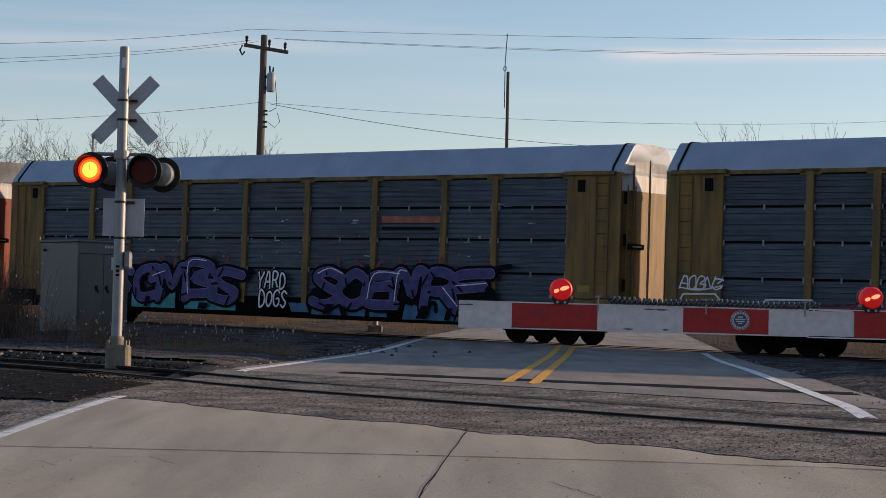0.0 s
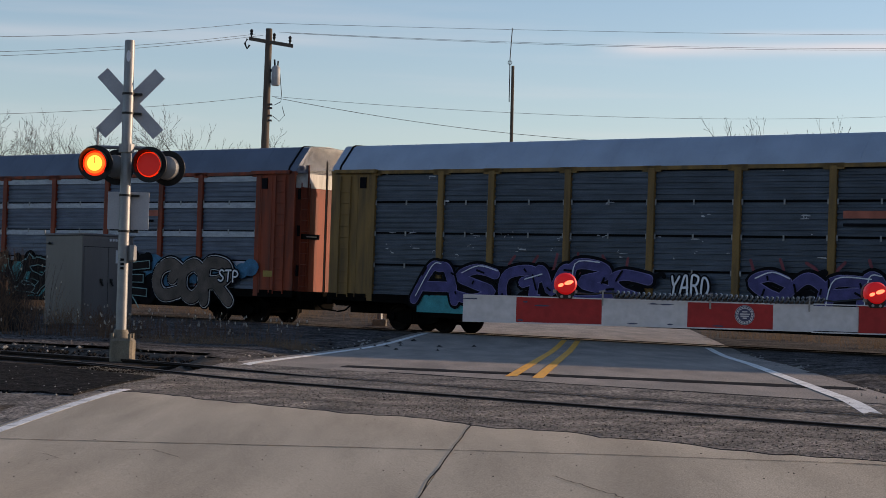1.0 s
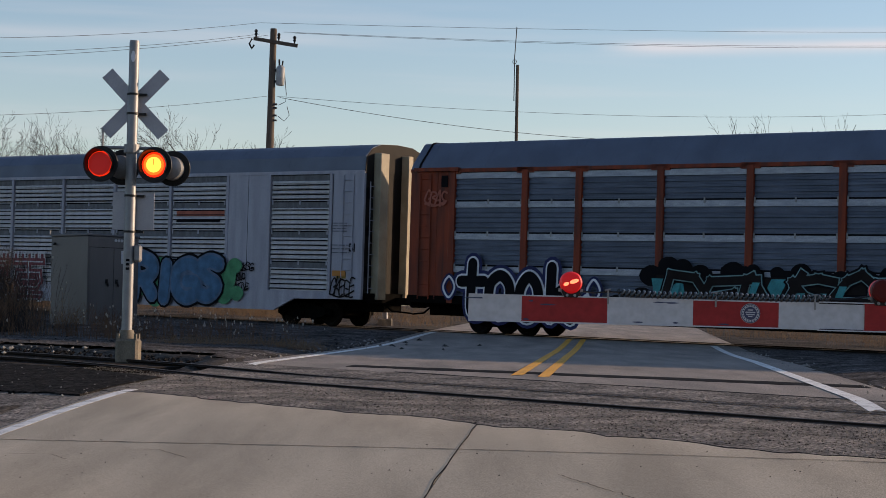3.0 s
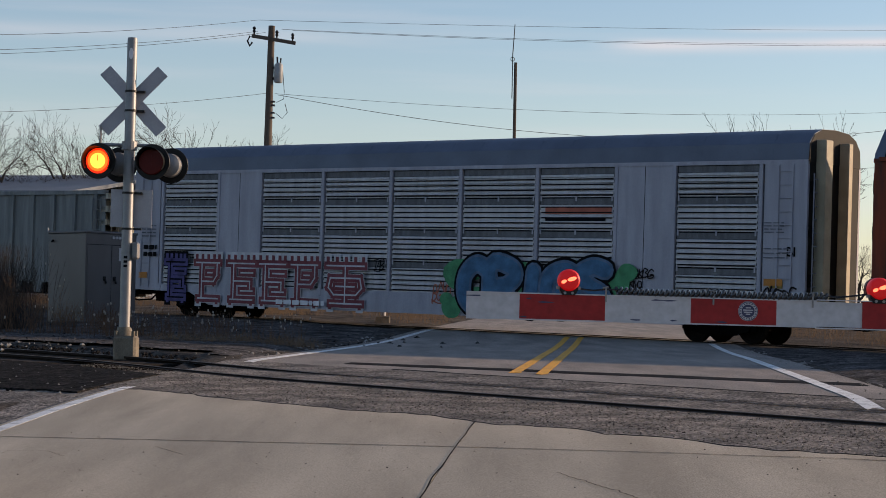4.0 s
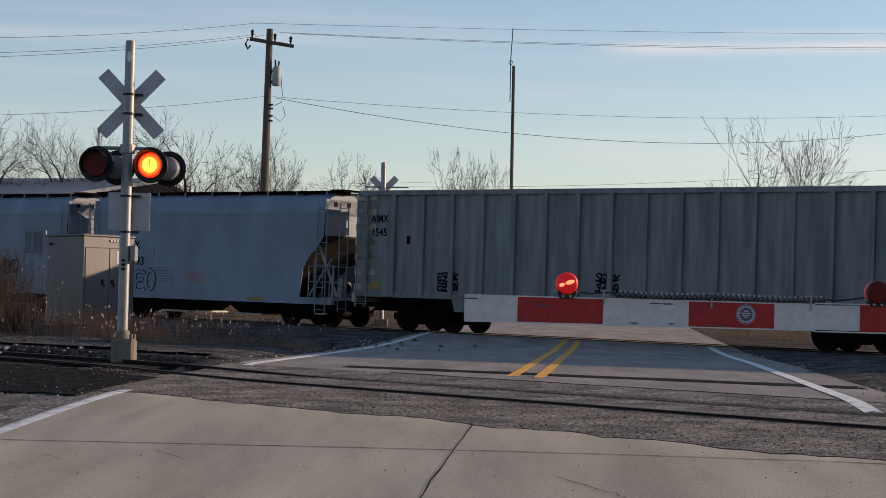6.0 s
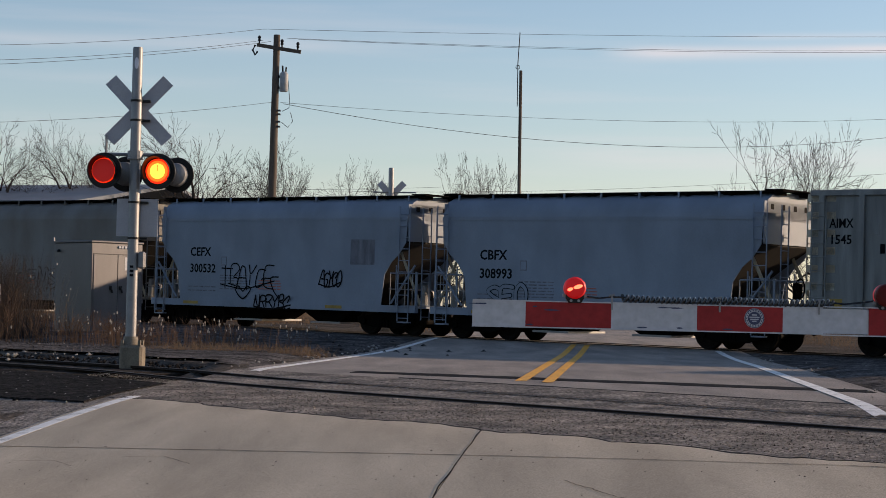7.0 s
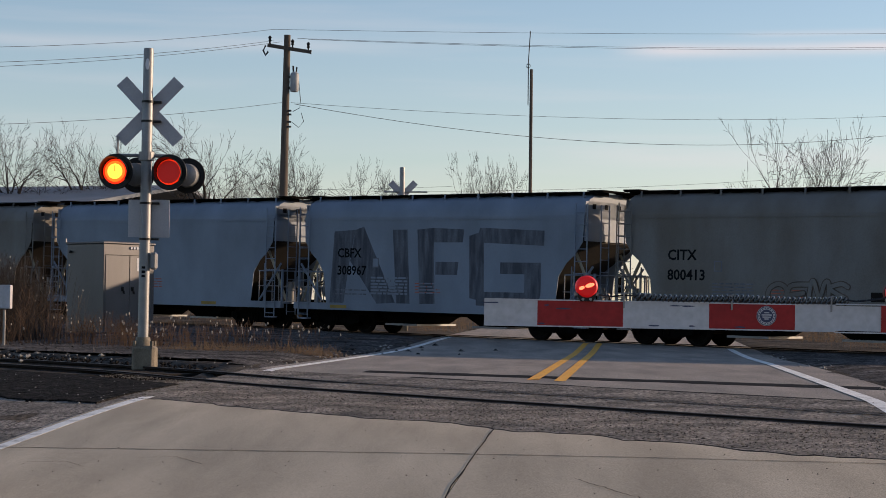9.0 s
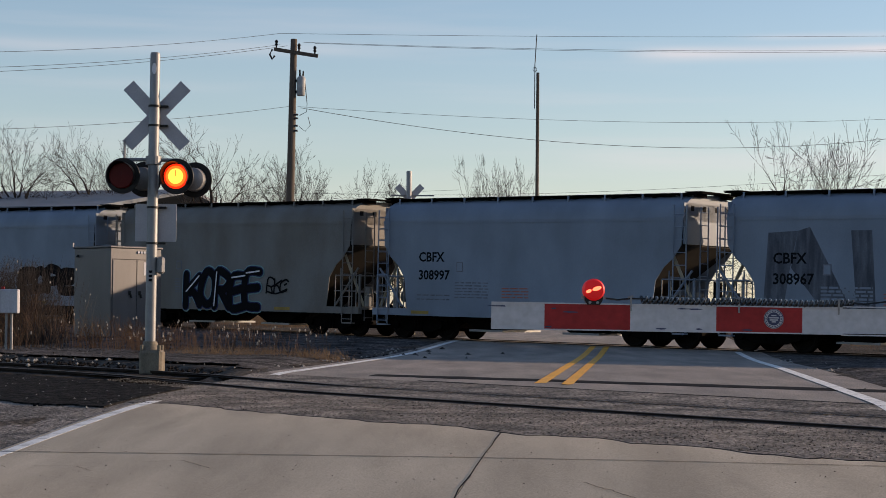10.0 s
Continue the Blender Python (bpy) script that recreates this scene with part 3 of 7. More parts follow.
def stones():
    """Loose crushed stone along both tracks and the verges."""
    rng = random.Random(5)
    verts, faces = [], []

    def drop(key, label):
        me = bpy.data.meshes.new("gravel")
        me.from_pydata(verts, [], faces)
        me.materials.append(M[key])
        tagged(new("gravel", me), label, "gravel", kind="stuff")
        verts.clear()
        faces.clear()

    def stone(x, y, z, s):
        b = len(verts)
        for d in ((1, 0, 0), (-1, 0, 0), (0, 1, 0), (0, -1, 0), (0, 0, 0.8), (0, 0, -0.8)):
            verts.append((x + d[0] * s * rng.uniform(0.6, 1.2), y + d[1] * s * rng.uniform(0.6, 1.2), z + d[2] * s * rng.uniform(0.6, 1.2)))
        for f in ((0, 2, 4), (2, 1, 4), (1, 3, 4), (3, 0, 4), (2, 0, 5), (1, 2, 5), (3, 1, 5), (0, 3, 5)):
            faces.append(tuple(b + i for i in f))

    for _ in range(9000):
        r, e = rng.uniform(-26, 12), rng.uniform(-3.2, 3.4)
        c = SID0 + SID * r + far_side * (0.72 + e)
        if in_road(c.x, c.y, 0.5) or abs(e) < 0.9 and abs(abs(e) - 0.72) < 0.08:
            continue
        stone(c.x, c.y, height(c.x, c.y) - (0.14 if abs(e) < 1.5 else 0.06), rng.uniform(0.02, 0.05))
    drop("ballast_dark", "dark loose stones along the siding")
    for _ in range(9000):
        r, e = rng.uniform(-40, 20), rng.uniform(-3.4, 0.5)
        c = TRACK0 + DU * r + NU * e
        if in_road(c.x, c.y, 0.6):
            continue
        stone(c.x, c.y, rail_z(r) - 0.1 - max(0, -e - 1.7) * 0.2, rng.uniform(0.025, 0.06))
    for _ in range(2500):
        x, y = -8.5 + rng.gauss(0, 2.8), 46.5 + rng.gauss(0, 3.4)
        stone(x, y, height(x, y) + mound(x, y), rng.uniform(0.03, 0.09))
    drop("ballast", "loose grey crushed stone beside the main line")
    for _ in range(900):
        c = SID0 + SID * rng.uniform(-24, 12) + far_side * rng.choice((rng.uniform(-4.0, -1.2), rng.uniform(2.6, 6.0)))
        if not in_road(c.x, c.y, 0.3):
            stone(c.x, c.y, height(c.x, c.y) + 0.015, rng.uniform(0.01, 0.026))
    for _ in range(700):
        x, y = rng.uniform(-13, 12), rng.uniform(33, 50)
        if not in_road(x, y, 0.3) and (Vector((x, y)) - TRACK0).dot(NU) < -4:
            stone(x, y, height(x, y) + mound(x, y), rng.uniform(0.02, 0.06))
    drop("pale_stone", "scattered pale stones and litter on the dark gravel")
    for key, count in (("apron", 8000), ("pale_stone", 3500)):
        for _ in range(count):
            s_, q_ = rng.uniform(LEFT_LINE - 2.0, RIGHT_LINE + 2.8), rng.uniform(0.25, 2.85)
            y = y_at_q(s_, q_)
            x = s_ + ROAD * y
            stone(x, y, height(x, y) + 0.008, rng.uniform(0.005, 0.013) if key == "apron" else rng.uniform(0.003, 0.008))
        drop(key, "loose grit bedded in the coarse asphalt patch")
    for _ in range(420):
        s_, y = rng.uniform(LEFT_LINE, RIGHT_LINE + 2.8), rng.uniform(8.5, 17)
        if y < apron_edge(s_) - 0.2:
            x = s_ + ROAD * y
            stone(x, y, height(x, y) + 0.012, rng.uniform(0.003, 0.009))
    drop("tar", "dark specks and crumbs on the concrete")


stones()


# ---- the freight train ----
SPEED = 15.5
CARS = []                         # (car, place of its middle along the track at the start)


def truck(parent, x):
    """A freight bogie with two wheelsets under a car at x."""
    bm = bmesh.new()
    for y in (-1.02, 1.02):
        prism(bm, [(x - 1.15, 0.36), (x - 0.85, 0.33), (x - 0.5, 0.22), (x + 0.5, 0.22), (x + 0.85, 0.33), (x + 1.15, 0.36), (x + 1.15, 0.56), (x + 0.8, 0.58), (x + 0.45, 0.68), (x - 0.45, 0.68), (x - 0.8, 0.58), (x - 1.15, 0.56)], y - 0.07, y + 0.07)
        for k in (-0.12, 0.0, 0.12):
            tube(bm, [(x + k, y * 1.07, 0.26), (x + k, y * 1.07, 0.56)], 0.05, 6)
        for k in (-0.88, 0.88):
            lathe(bm, [(-0.12, 0.13), (0.12, 0.13)], (x + k, y * 1.05, 0.43), "y", 10)
    box(bm, x - 0.2, x + 0.2, -1.1, 1.1, 0.5, 0.72)
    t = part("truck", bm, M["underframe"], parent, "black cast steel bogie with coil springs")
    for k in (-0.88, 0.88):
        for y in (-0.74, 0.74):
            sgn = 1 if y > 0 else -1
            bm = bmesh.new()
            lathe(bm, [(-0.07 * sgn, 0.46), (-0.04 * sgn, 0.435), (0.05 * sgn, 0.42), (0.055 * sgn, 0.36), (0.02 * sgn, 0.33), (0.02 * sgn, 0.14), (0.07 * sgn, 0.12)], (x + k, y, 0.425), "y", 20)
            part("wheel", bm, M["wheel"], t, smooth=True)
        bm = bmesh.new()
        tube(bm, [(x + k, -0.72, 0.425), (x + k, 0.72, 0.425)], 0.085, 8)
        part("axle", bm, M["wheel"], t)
    return t


def coupler(parent, x, sgn, body_end):
    bm = bmesh.new()
    box(bm, min(body_end, x), max(body_end, x), -0.1, 0.1, 0.74, 0.98)
    box(bm, x - 0.18, x + 0.18, -0.17, 0.17, 0.7, 1.02)
    tube(bm, [(body_end, -0.4, 0.75), (body_end + sgn * 0.3, -0.38, 0.55), (x, -0.3, 0.5)], 0.03, 6)
    part("coupler", bm, M["underframe"], parent, "rusty knuckle coupler with brake hose")


def ladder(parent, x, y, z0, z1, material, width=0.42, step=0.36, axis="x"):
    bm = bmesh.new()
    d = (lambda a: (x + a, y)) if axis == "x" else (lambda a: (x, y + a))
    for a in (-width / 2, width / 2):
        tube(bm, [(*d(a), z0), (*d(a), z1)], 0.02, 5)
    z = z0 + 0.1
    while z < z1:
        tube(bm, [(*d(-width / 2), z), (*d(width / 2), z)], 0.013, 5)
        z += step
    part("ladder", bm, material, parent)


def wheel_brake(parent, x, y, z, sgn):
    bm = bmesh.new()
    n = 14
    pts = [(x, y + 0.28 * math.cos(k * 2 * math.pi / n), z + 0.28 * math.sin(k * 2 * math.pi / n)) for k in range(n + 1)]
    tube(bm, pts, 0.018, 5, cap=False)
    for k in range(4):
        tube(bm, [(x, y, z), (x, y + 0.28 * math.cos(k * math.pi / 2 + 0.4), z + 0.28 * math.sin(k * math.pi / 2 + 0.4))], 0.012, 4)
    box(bm, min(x, x - sgn * 0.16), max(x, x - sgn * 0.16), y - 0.12, y + 0.12, z - 0.3, z + 0.15)
    part("brake_wheel", bm, M["underframe"], parent)


# ---- sprayed lettering: smooth ribbons that follow hand-drawn lines ----
GLYPH = {}
GLYPH["A"] = [[(0.02, 0), (0.3, 0.9), (0.55, 1), (0.75, 0.85), (0.98, 0)], [(0.2, 0.38), (0.85, 0.4)]]
GLYPH["B"] = [[(0.1, 0), (0.08, 0.98), (0.65, 0.98), (0.85, 0.75), (0.3, 0.52), (0.9, 0.4), (0.85, 0.08), (0.1, 0.02)]]
GLYPH["C"] = [[(0.95, 0.8), (0.6, 1), (0.15, 0.8), (0.05, 0.35), (0.35, 0.02), (0.9, 0.12)], [(0.62, 0.55), (0.85, 0.75)]]
GLYPH["D"] = [[(0.12, 0.02), (0.1, 0.97), (0.6, 0.95), (0.95, 0.55), (0.8, 0.12), (0.12, 0.02)]]
GLYPH["E"] = [[(0.95, 0.95), (0.12, 0.9), (0.1, 0.06), (0.95, 0.02)], [(0.12, 0.5), (0.78, 0.55)]]
GLYPH["G"] = [[(0.95, 0.82), (0.55, 1), (0.1, 0.75), (0.08, 0.25), (0.5, 0), (0.92, 0.15), (0.92, 0.45), (0.55, 0.45)]]
GLYPH["I"] = [[(0.5, 0), (0.48, 1)]]
GLYPH["K"] = [[(0.12, 0), (0.1, 1)], [(0.9, 0.95), (0.2, 0.45), (0.5, 0.42), (0.95, 0)]]
GLYPH["M"] = [[(0.02, 0), (0.1, 0.95), (0.3, 0.95), (0.5, 0.35), (0.7, 1), (0.9, 0.9), (0.98, 0)]]
GLYPH["N"] = [[(0.08, 0), (0.1, 0.95), (0.3, 0.9), (0.75, 0.08), (0.92, 0.15), (0.95, 1)]]
GLYPH["O"] = [[(0.5, 1), (0.12, 0.75), (0.12, 0.25), (0.5, 0), (0.88, 0.25), (0.88, 0.75), (0.5, 1)]]
GLYPH["P"] = [[(0.12, 0), (0.1, 0.98), (0.7, 0.98), (0.92, 0.7), (0.65, 0.45), (0.14, 0.45)]]
GLYPH["R"] = [[(0.1, 0), (0.1, 0.98), (0.7, 0.98), (0.88, 0.72), (0.6, 0.5), (0.2, 0.48)], [(0.45, 0.48), (0.95, 0)]]
GLYPH["S"] = [[(0.92, 0.88), (0.5, 1), (0.1, 0.78), (0.45, 0.52), (0.9, 0.3), (0.55, 0), (0.05, 0.12)]]
GLYPH["T"] = [[(0.0, 0.93), (1.0, 0.95)], [(0.5, 0.93), (0.48, 0)]]
GLYPH["Y"] = [[(0.05, 1), (0.45, 0.5), (0.95, 1)], [(0.45, 0.5), (0.4, 0)]]
GLYPH["t"] = [[(0.5, 1.25), (0.48, 0.15), (0.75, 0.02), (0.95, 0.12)], [(0.05, 0.78), (0.95, 0.8)]]
GLYPH["k"] = [[(0.15, 0), (0.15, 1.25)], [(0.9, 0.85), (0.25, 0.42), (0.95, 0)]]


def smooth_line(pts, n=5):
    """Points along a soft curve through the given ones."""
    if len(pts) < 3:
        return [Vector(p) for p in pts]
    p = [Vector(q) for q in pts]
    closed = (p[0] - p[-1]).length < 1e-6
    out = []
    for i in range(len(p) - 1):
        a = p[i - 1] if i else (p[-2] if closed else p[0])
        d = p[i + 2] if i + 2 < len(p) else (p[1] if closed else p[-1])
        b, c = p[i], p[i + 1]
        for k in range(n):
            t = k / n
            out.append(0.5 * (2 * b + (c - a) * t + (2 * a - 5 * b + 4 * c - d) * t * t + (3 * b - a - 3 * c + d) * t ** 3))
    out.append(p[-1])
    return out


def stroke(bm, pts, wid, y, sharp=False):
    """One pass of the spray can along (x, z) points, with round ends, a hair's breadth off the side."""
    line_ = [Vector(p) for p in pts] if sharp else smooth_line(pts)
    h = wid / 2
    if sharp:
        for k, (a, b) in enumerate(zip(line_, line_[1:])):
            d = (b - a).normalized()
            n, e = Vector((-d.y, d.x)) * h, d * h
            q = [a - e + n, a - e - n, b + e - n, b + e + n]
            bm.faces.new([bm.verts.new((v.x, y - 0.0006 * k, v.y)) for v in q])
        return
    prev, last = None, len(line_) - 1
    for i, c in enumerate(line_):
        d = (line_[min(i + 1, last)] - line_[max(i - 1, 0)]).normalized()
        n = Vector((-d.y, d.x)) * h
        yy = y - 0.0002 * i
        pair = [bm.verts.new((c.x + n.x, yy, c.y + n.y)), bm.verts.new((c.x - n.x, yy, c.y - n.y))]
        if prev:
            bm.faces.new((prev[0], prev[1], pair[1], pair[0]))
        if i in (0, last):
            ang = math.atan2(n.y, n.x)
            turn_ = 1 if i == 0 else -1
            arc = [bm.verts.new((c.x + h * math.cos(ang + turn_ * a), yy, c.y + h * math.sin(ang + turn_ * a))) for a in (0.63, 1.26, 1.88, 2.51)]
            bm.faces.new([pair[0], *arc, pair[1]])
        prev = pair


def strokes(parent, material, y, lines, wid, label="", sharp=False):
    bm = bmesh.new()
    for j, pts in enumerate(lines):
        stroke(bm, pts, wid, y - 0.001 * (j % 5), sharp)
    return tagged(part("graffiti", bm, material, parent, label), kind="stuff")


def word_lines(word, x, z, w, h, seed, wobble=0.05, lean=0.0, overlap=1.08):
    """The lines of a word's letters, each a little uneven."""
    rng_ = random.Random(seed)
    lw = w / len(word)
    out = []
    for i, ch in enumerate(word):
        if ch == " ":
            continue
        dz, sz, sx = rng_.uniform(-0.05, 0.05), rng_.uniform(0.92, 1.08), overlap * rng_.uniform(0.94, 1.06)
        for pts in GLYPH[ch]:
            row = []
            for a, b in pts:
                b = b * sz + dz
                row.append((x + (i + a * sx) * lw + lean * b * h + rng_.uniform(-wobble, wobble) * lw, z + b * h + rng_.uniform(-wobble, wobble) * h * 0.6))
            if pts[0] == pts[-1]:
                row[-1] = row[0]
            out.append(row)
    return out


def piece(parent, lines, y, layers, label):
    """A big sprayed piece: the same lines in passes that grow narrower towards the viewer; each with its own width."""
    for k, (key, wid) in enumerate(layers):
        strokes(parent, M[key], y - 0.016 * k, lines, wid, label if k == len(layers) - 1 else "")


def puffs(parent, x0, x1, z, radius, key, y, count, seed, label):
    """A row of round sprayed puffs."""
    rng_ = random.Random(seed)
    bm = bmesh.new()
    for k in range(count):
        cx, cz, r = x0 + (x1 - x0) * (k + rng_.uniform(0.1, 0.9)) / count, z + rng_.uniform(-0.5, 0.5) * radius, radius * rng_.uniform(0.55, 1.1)
        bm.faces.new([bm.verts.new((cx + r * rng_.uniform(0.88, 1.1) * math.cos(a * math.pi / 7), y - 0.0007 * k, cz + 0.8 * r * math.sin(a * math.pi / 7))) for a in range(14)])
    tagged(part("graffiti", bm, M[key], parent, label), kind="stuff")


def flat_patches(parent, cells, y, key, label):
    """Flat painted fields with slanting ends: (x0, x1, z0, z1, slant)."""
    bm = bmesh.new()
    for k, (x0, x1, z0, z1, s) in enumerate(cells):
        bm.faces.new([bm.verts.new((a, y - 0.0006 * (k % 3), b)) for a, b in ((x0, z0), (x1, z0), (x1 + s, z1), (x0 + s, z1))])
    tagged(part("graffiti", bm, M[key], parent, label), kind="stuff")


def scrawl(parent, x, z, w, h, y, material, n, seed, wid=0.05, label=""):
    """A quick handwritten tag: looping pen strokes, letter by letter."""
    rng_ = random.Random(seed)
    lines = word_lines("".join(rng_.choice("ABCEGKNORSTY") for _ in range(n)), x, z, w, h, seed + 500, 0.17, 0.15, 1.15)
    lines += [[(x + w * 0.02, z + h * 0.1), (x + w * 0.5, z - h * 0.08), (x + w * 1.05, z + h * 0.3)]]
    return strokes(parent, material, y, lines, wid, label)


def bars(parent, x, z, w, rows, y, material, seed, lead=0.1, tall=0.05):
    """Small stencilled data too small to read."""
    rng = random.Random(seed)
    bm = bmesh.new()
    for r in range(rows):
        a = x
        while a < x + w:
            b = min(x + w, a + rng.uniform(0.12, 0.35))
            box(bm, a, b, y - 0.002, y, z - r * lead, z - r * lead + tall)
            a = b + 0.05
    tagged(part("stencil", bm, M[material], parent), kind="stuff")


POSTS = (-11.57, -8.86, -6.95, -4.2, -1.37, 1.37, 4.2, 6.95, 8.86, 11.57)


def corrugated(bm, x0, x1, y, z0, z1, pitch, deep, sgn):
    n = max(2, round((z1 - z0) / pitch))
    prof = []
    for i in range(n):
        a = z0 + (z1 - z0) * i / n
        p = (z1 - z0) / n
        prof += [(a, 0), (a + 0.45 * p, 0), (a + 0.55 * p, deep), (a + 0.9 * p, deep)]
    prof.append((z1, 0))
    va = [bm.verts.new((x0, y + sgn * d, z)) for z, d in prof]
    vb = [bm.verts.new((x1, y + sgn * d, z)) for z, d in prof]
    for i in range(len(prof) - 1):
        bm.faces.new((va[i], vb[i], vb[i + 1], va[i + 1]))


def autorack(label, u, frame_key, panel_key, roof_key, half, band_key=None, smooth_car=False, top_key="cap_white"):
    """A covered three-deck car carrier, 28 m over its couplers."""
    car = thing("autorack_car", Matrix(), label, "railway car", "freight train cars")
    CARS.append((car, u))
    Z0, Z1 = 0.52, 4.95
    hw = 1.56
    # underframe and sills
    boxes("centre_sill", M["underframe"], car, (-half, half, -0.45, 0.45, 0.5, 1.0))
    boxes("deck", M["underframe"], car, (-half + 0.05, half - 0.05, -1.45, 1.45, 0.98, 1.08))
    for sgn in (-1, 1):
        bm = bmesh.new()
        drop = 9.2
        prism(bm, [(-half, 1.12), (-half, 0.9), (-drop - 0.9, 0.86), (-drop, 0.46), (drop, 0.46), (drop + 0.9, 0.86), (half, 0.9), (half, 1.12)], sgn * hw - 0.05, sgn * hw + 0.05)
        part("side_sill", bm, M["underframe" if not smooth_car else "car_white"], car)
    # side panels, bay by bay
    for sgn in (-1, 1):
        for a, b in zip(POSTS, POSTS[1:]):
            closed = smooth_car and (a in (-8.86, 6.95))
            if closed:
                boxes("door_panel", M[frame_key], car, (a + 0.05, b - 0.05, sgn * hw - 0.03, sgn * hw + 0.02, 1.1, Z1))
                boxes("door_seam", M["ink"], car, ((a + b) / 2 - 0.008, (a + b) / 2 + 0.008, sgn * hw - 0.034, sgn * hw - 0.03, 1.15, Z1 - 0.05))
                continue
            rows = (1.1, 2.06, 3.05, 4.02, Z1 - 0.05)
            for r0, r1 in zip(rows, rows[1:]):
                bm = bmesh.new()
                if smooth_car:
                    corrugated(bm, a + 0.1, b - 0.1, sgn * (hw - 0.02), r0 + 0.02, r1 - 0.2, 0.155, 0.03, sgn)
                else:
                    corrugated(bm, a + 0.1, b - 0.1, sgn * (hw - 0.02), r0 + 0.03, r1 - (0.2 if band_key else 0.03), 0.16, 0.026, -sgn)
                part("side_panel", bm, M[panel_key], car)
                if smooth_car:
                    # black strips just proud of the slats paint the shade inside the slits
                    bm = bmesh.new()
                    z = r0 + 0.06
                    while z < r1 - 0.22:
                        e0, e1 = sorted((sgn * (hw - 0.03), sgn * (hw + 0.0125)))
                        box(bm, a + 0.14, b - 0.14, e0, e1, z, z + 0.035)
                        z += 0.155
                    tagged(part("louvre_slit", bm, M["ink"], car), kind="stuff")
                # black sheet that paints the shade seen between the panel rows
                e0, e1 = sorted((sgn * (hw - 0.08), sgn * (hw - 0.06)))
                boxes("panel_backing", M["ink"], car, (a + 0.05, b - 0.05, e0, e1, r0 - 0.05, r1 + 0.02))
                if band_key:
                    e0, e1 = sorted((sgn * (hw - 0.025), sgn * (hw + 0.006 if not smooth_car else hw - 0.015)))
                    boxes("panel_band", M[band_key], car, (a + 0.1, b - 0.1, e0, e1, r1 - (0.2 if not smooth_car else 0.19), r1 - 0.02))
        bm = bmesh.new()
        for a, b in zip(POSTS, POSTS[1:]):
            for r1 in (2.06, 3.05, 4.02):
                for e in (a + 0.14, (a + b) / 2, b - 0.14):
                    box(bm, e - 0.025, e + 0.025, min(sgn * hw, sgn * (hw + 0.02)), max(sgn * hw, sgn * (hw + 0.02)), r1 - 0.1, r1 + 0.05)
        tagged(part("panel_clip", bm, M["galv" if not smooth_car else frame_key], car), kind="stuff")
        for pz in POSTS:
            w = 0.11 if not smooth_car else 0.06
            bm = bmesh.new()
            box(bm, pz - w, pz + w, sgn * hw - 0.06, sgn * hw + 0.06, 0.9, Z1)
            part("post", bm, M[frame_key], car, bevel=0.012)
        for pz in POSTS:
            if not smooth_car:
                boxes("post_cap", M[frame_key], car, (pz - 0.3, pz + 0.3, sgn * hw - 0.05, sgn * hw + 0.075, Z1 - 0.1, Z1 + 0.07))
        boxes("top_rail", M[frame_key], car, (-half, half, sgn * hw - 0.05, sgn * hw + 0.055, Z1 - 0.05, Z1 + 0.06))
        # closed end bays
        for e in (-1, 1):
            x0, x1 = sorted((e * (11.57 + 0.11), e * (half - 0.02)))
            boxes("end_bay", M[frame_key], car, (x0, x1, sgn * hw - 0.04, sgn * hw + 0.02, 1.12, Z1 - 0.05))
            bm = bmesh.new()
            for k in ((0.35, 0.68, 1.0) if smooth_car else (0.02, 0.32)):
                xx = x0 + (x1 - x0) * k if e > 0 else x1 + (x0 - x1) * k
                box(bm, xx - 0.03, xx + 0.03, sgn * hw - 0.05, sgn * hw + 0.05, 1.0, Z1 - 0.05)
            part("stiffener", bm, M[frame_key], car)
    # roof: flat faceted arch with cross ribs
    if smooth_car:
        arch = [(-hw - 0.03, Z1 + 0.02), (-hw + 0.02, Z1 + 0.5), (-hw + 0.3, Z1 + 0.78), (-0.8, Z1 + 0.93), (0, Z1 + 0.97), (0.8, Z1 + 0.93), (hw - 0.3, Z1 + 0.78), (hw - 0.02, Z1 + 0.5), (hw + 0.03, Z1 + 0.02)]
    else:
        arch = [(-hw - 0.03, Z1 + 0.02), (-hw + 0.03, Z1 + 0.2), (-hw + 0.6, Z1 + 0.87), (-hw + 0.72, Z1 + 0.92), (0, Z1 + 0.96), (hw - 0.72, Z1 + 0.92), (hw - 0.6, Z1 + 0.87), (hw - 0.03, Z1 + 0.2), (hw + 0.03, Z1 + 0.02)]
    bm = bmesh.new()
    loft_x(bm, arch, -half, half)
    roof = part("roof", bm, M[roof_key], car, smooth=True)
    bm = bmesh.new()
    for k in np.arange(-half + 0.6, half - 0.3, 1.1):
        loft_x(bm, [(y * 1.001, z + 0.004) for y, z in arch], k, k + 0.05)
    part("roof_rib", bm, M[roof_key], roof)
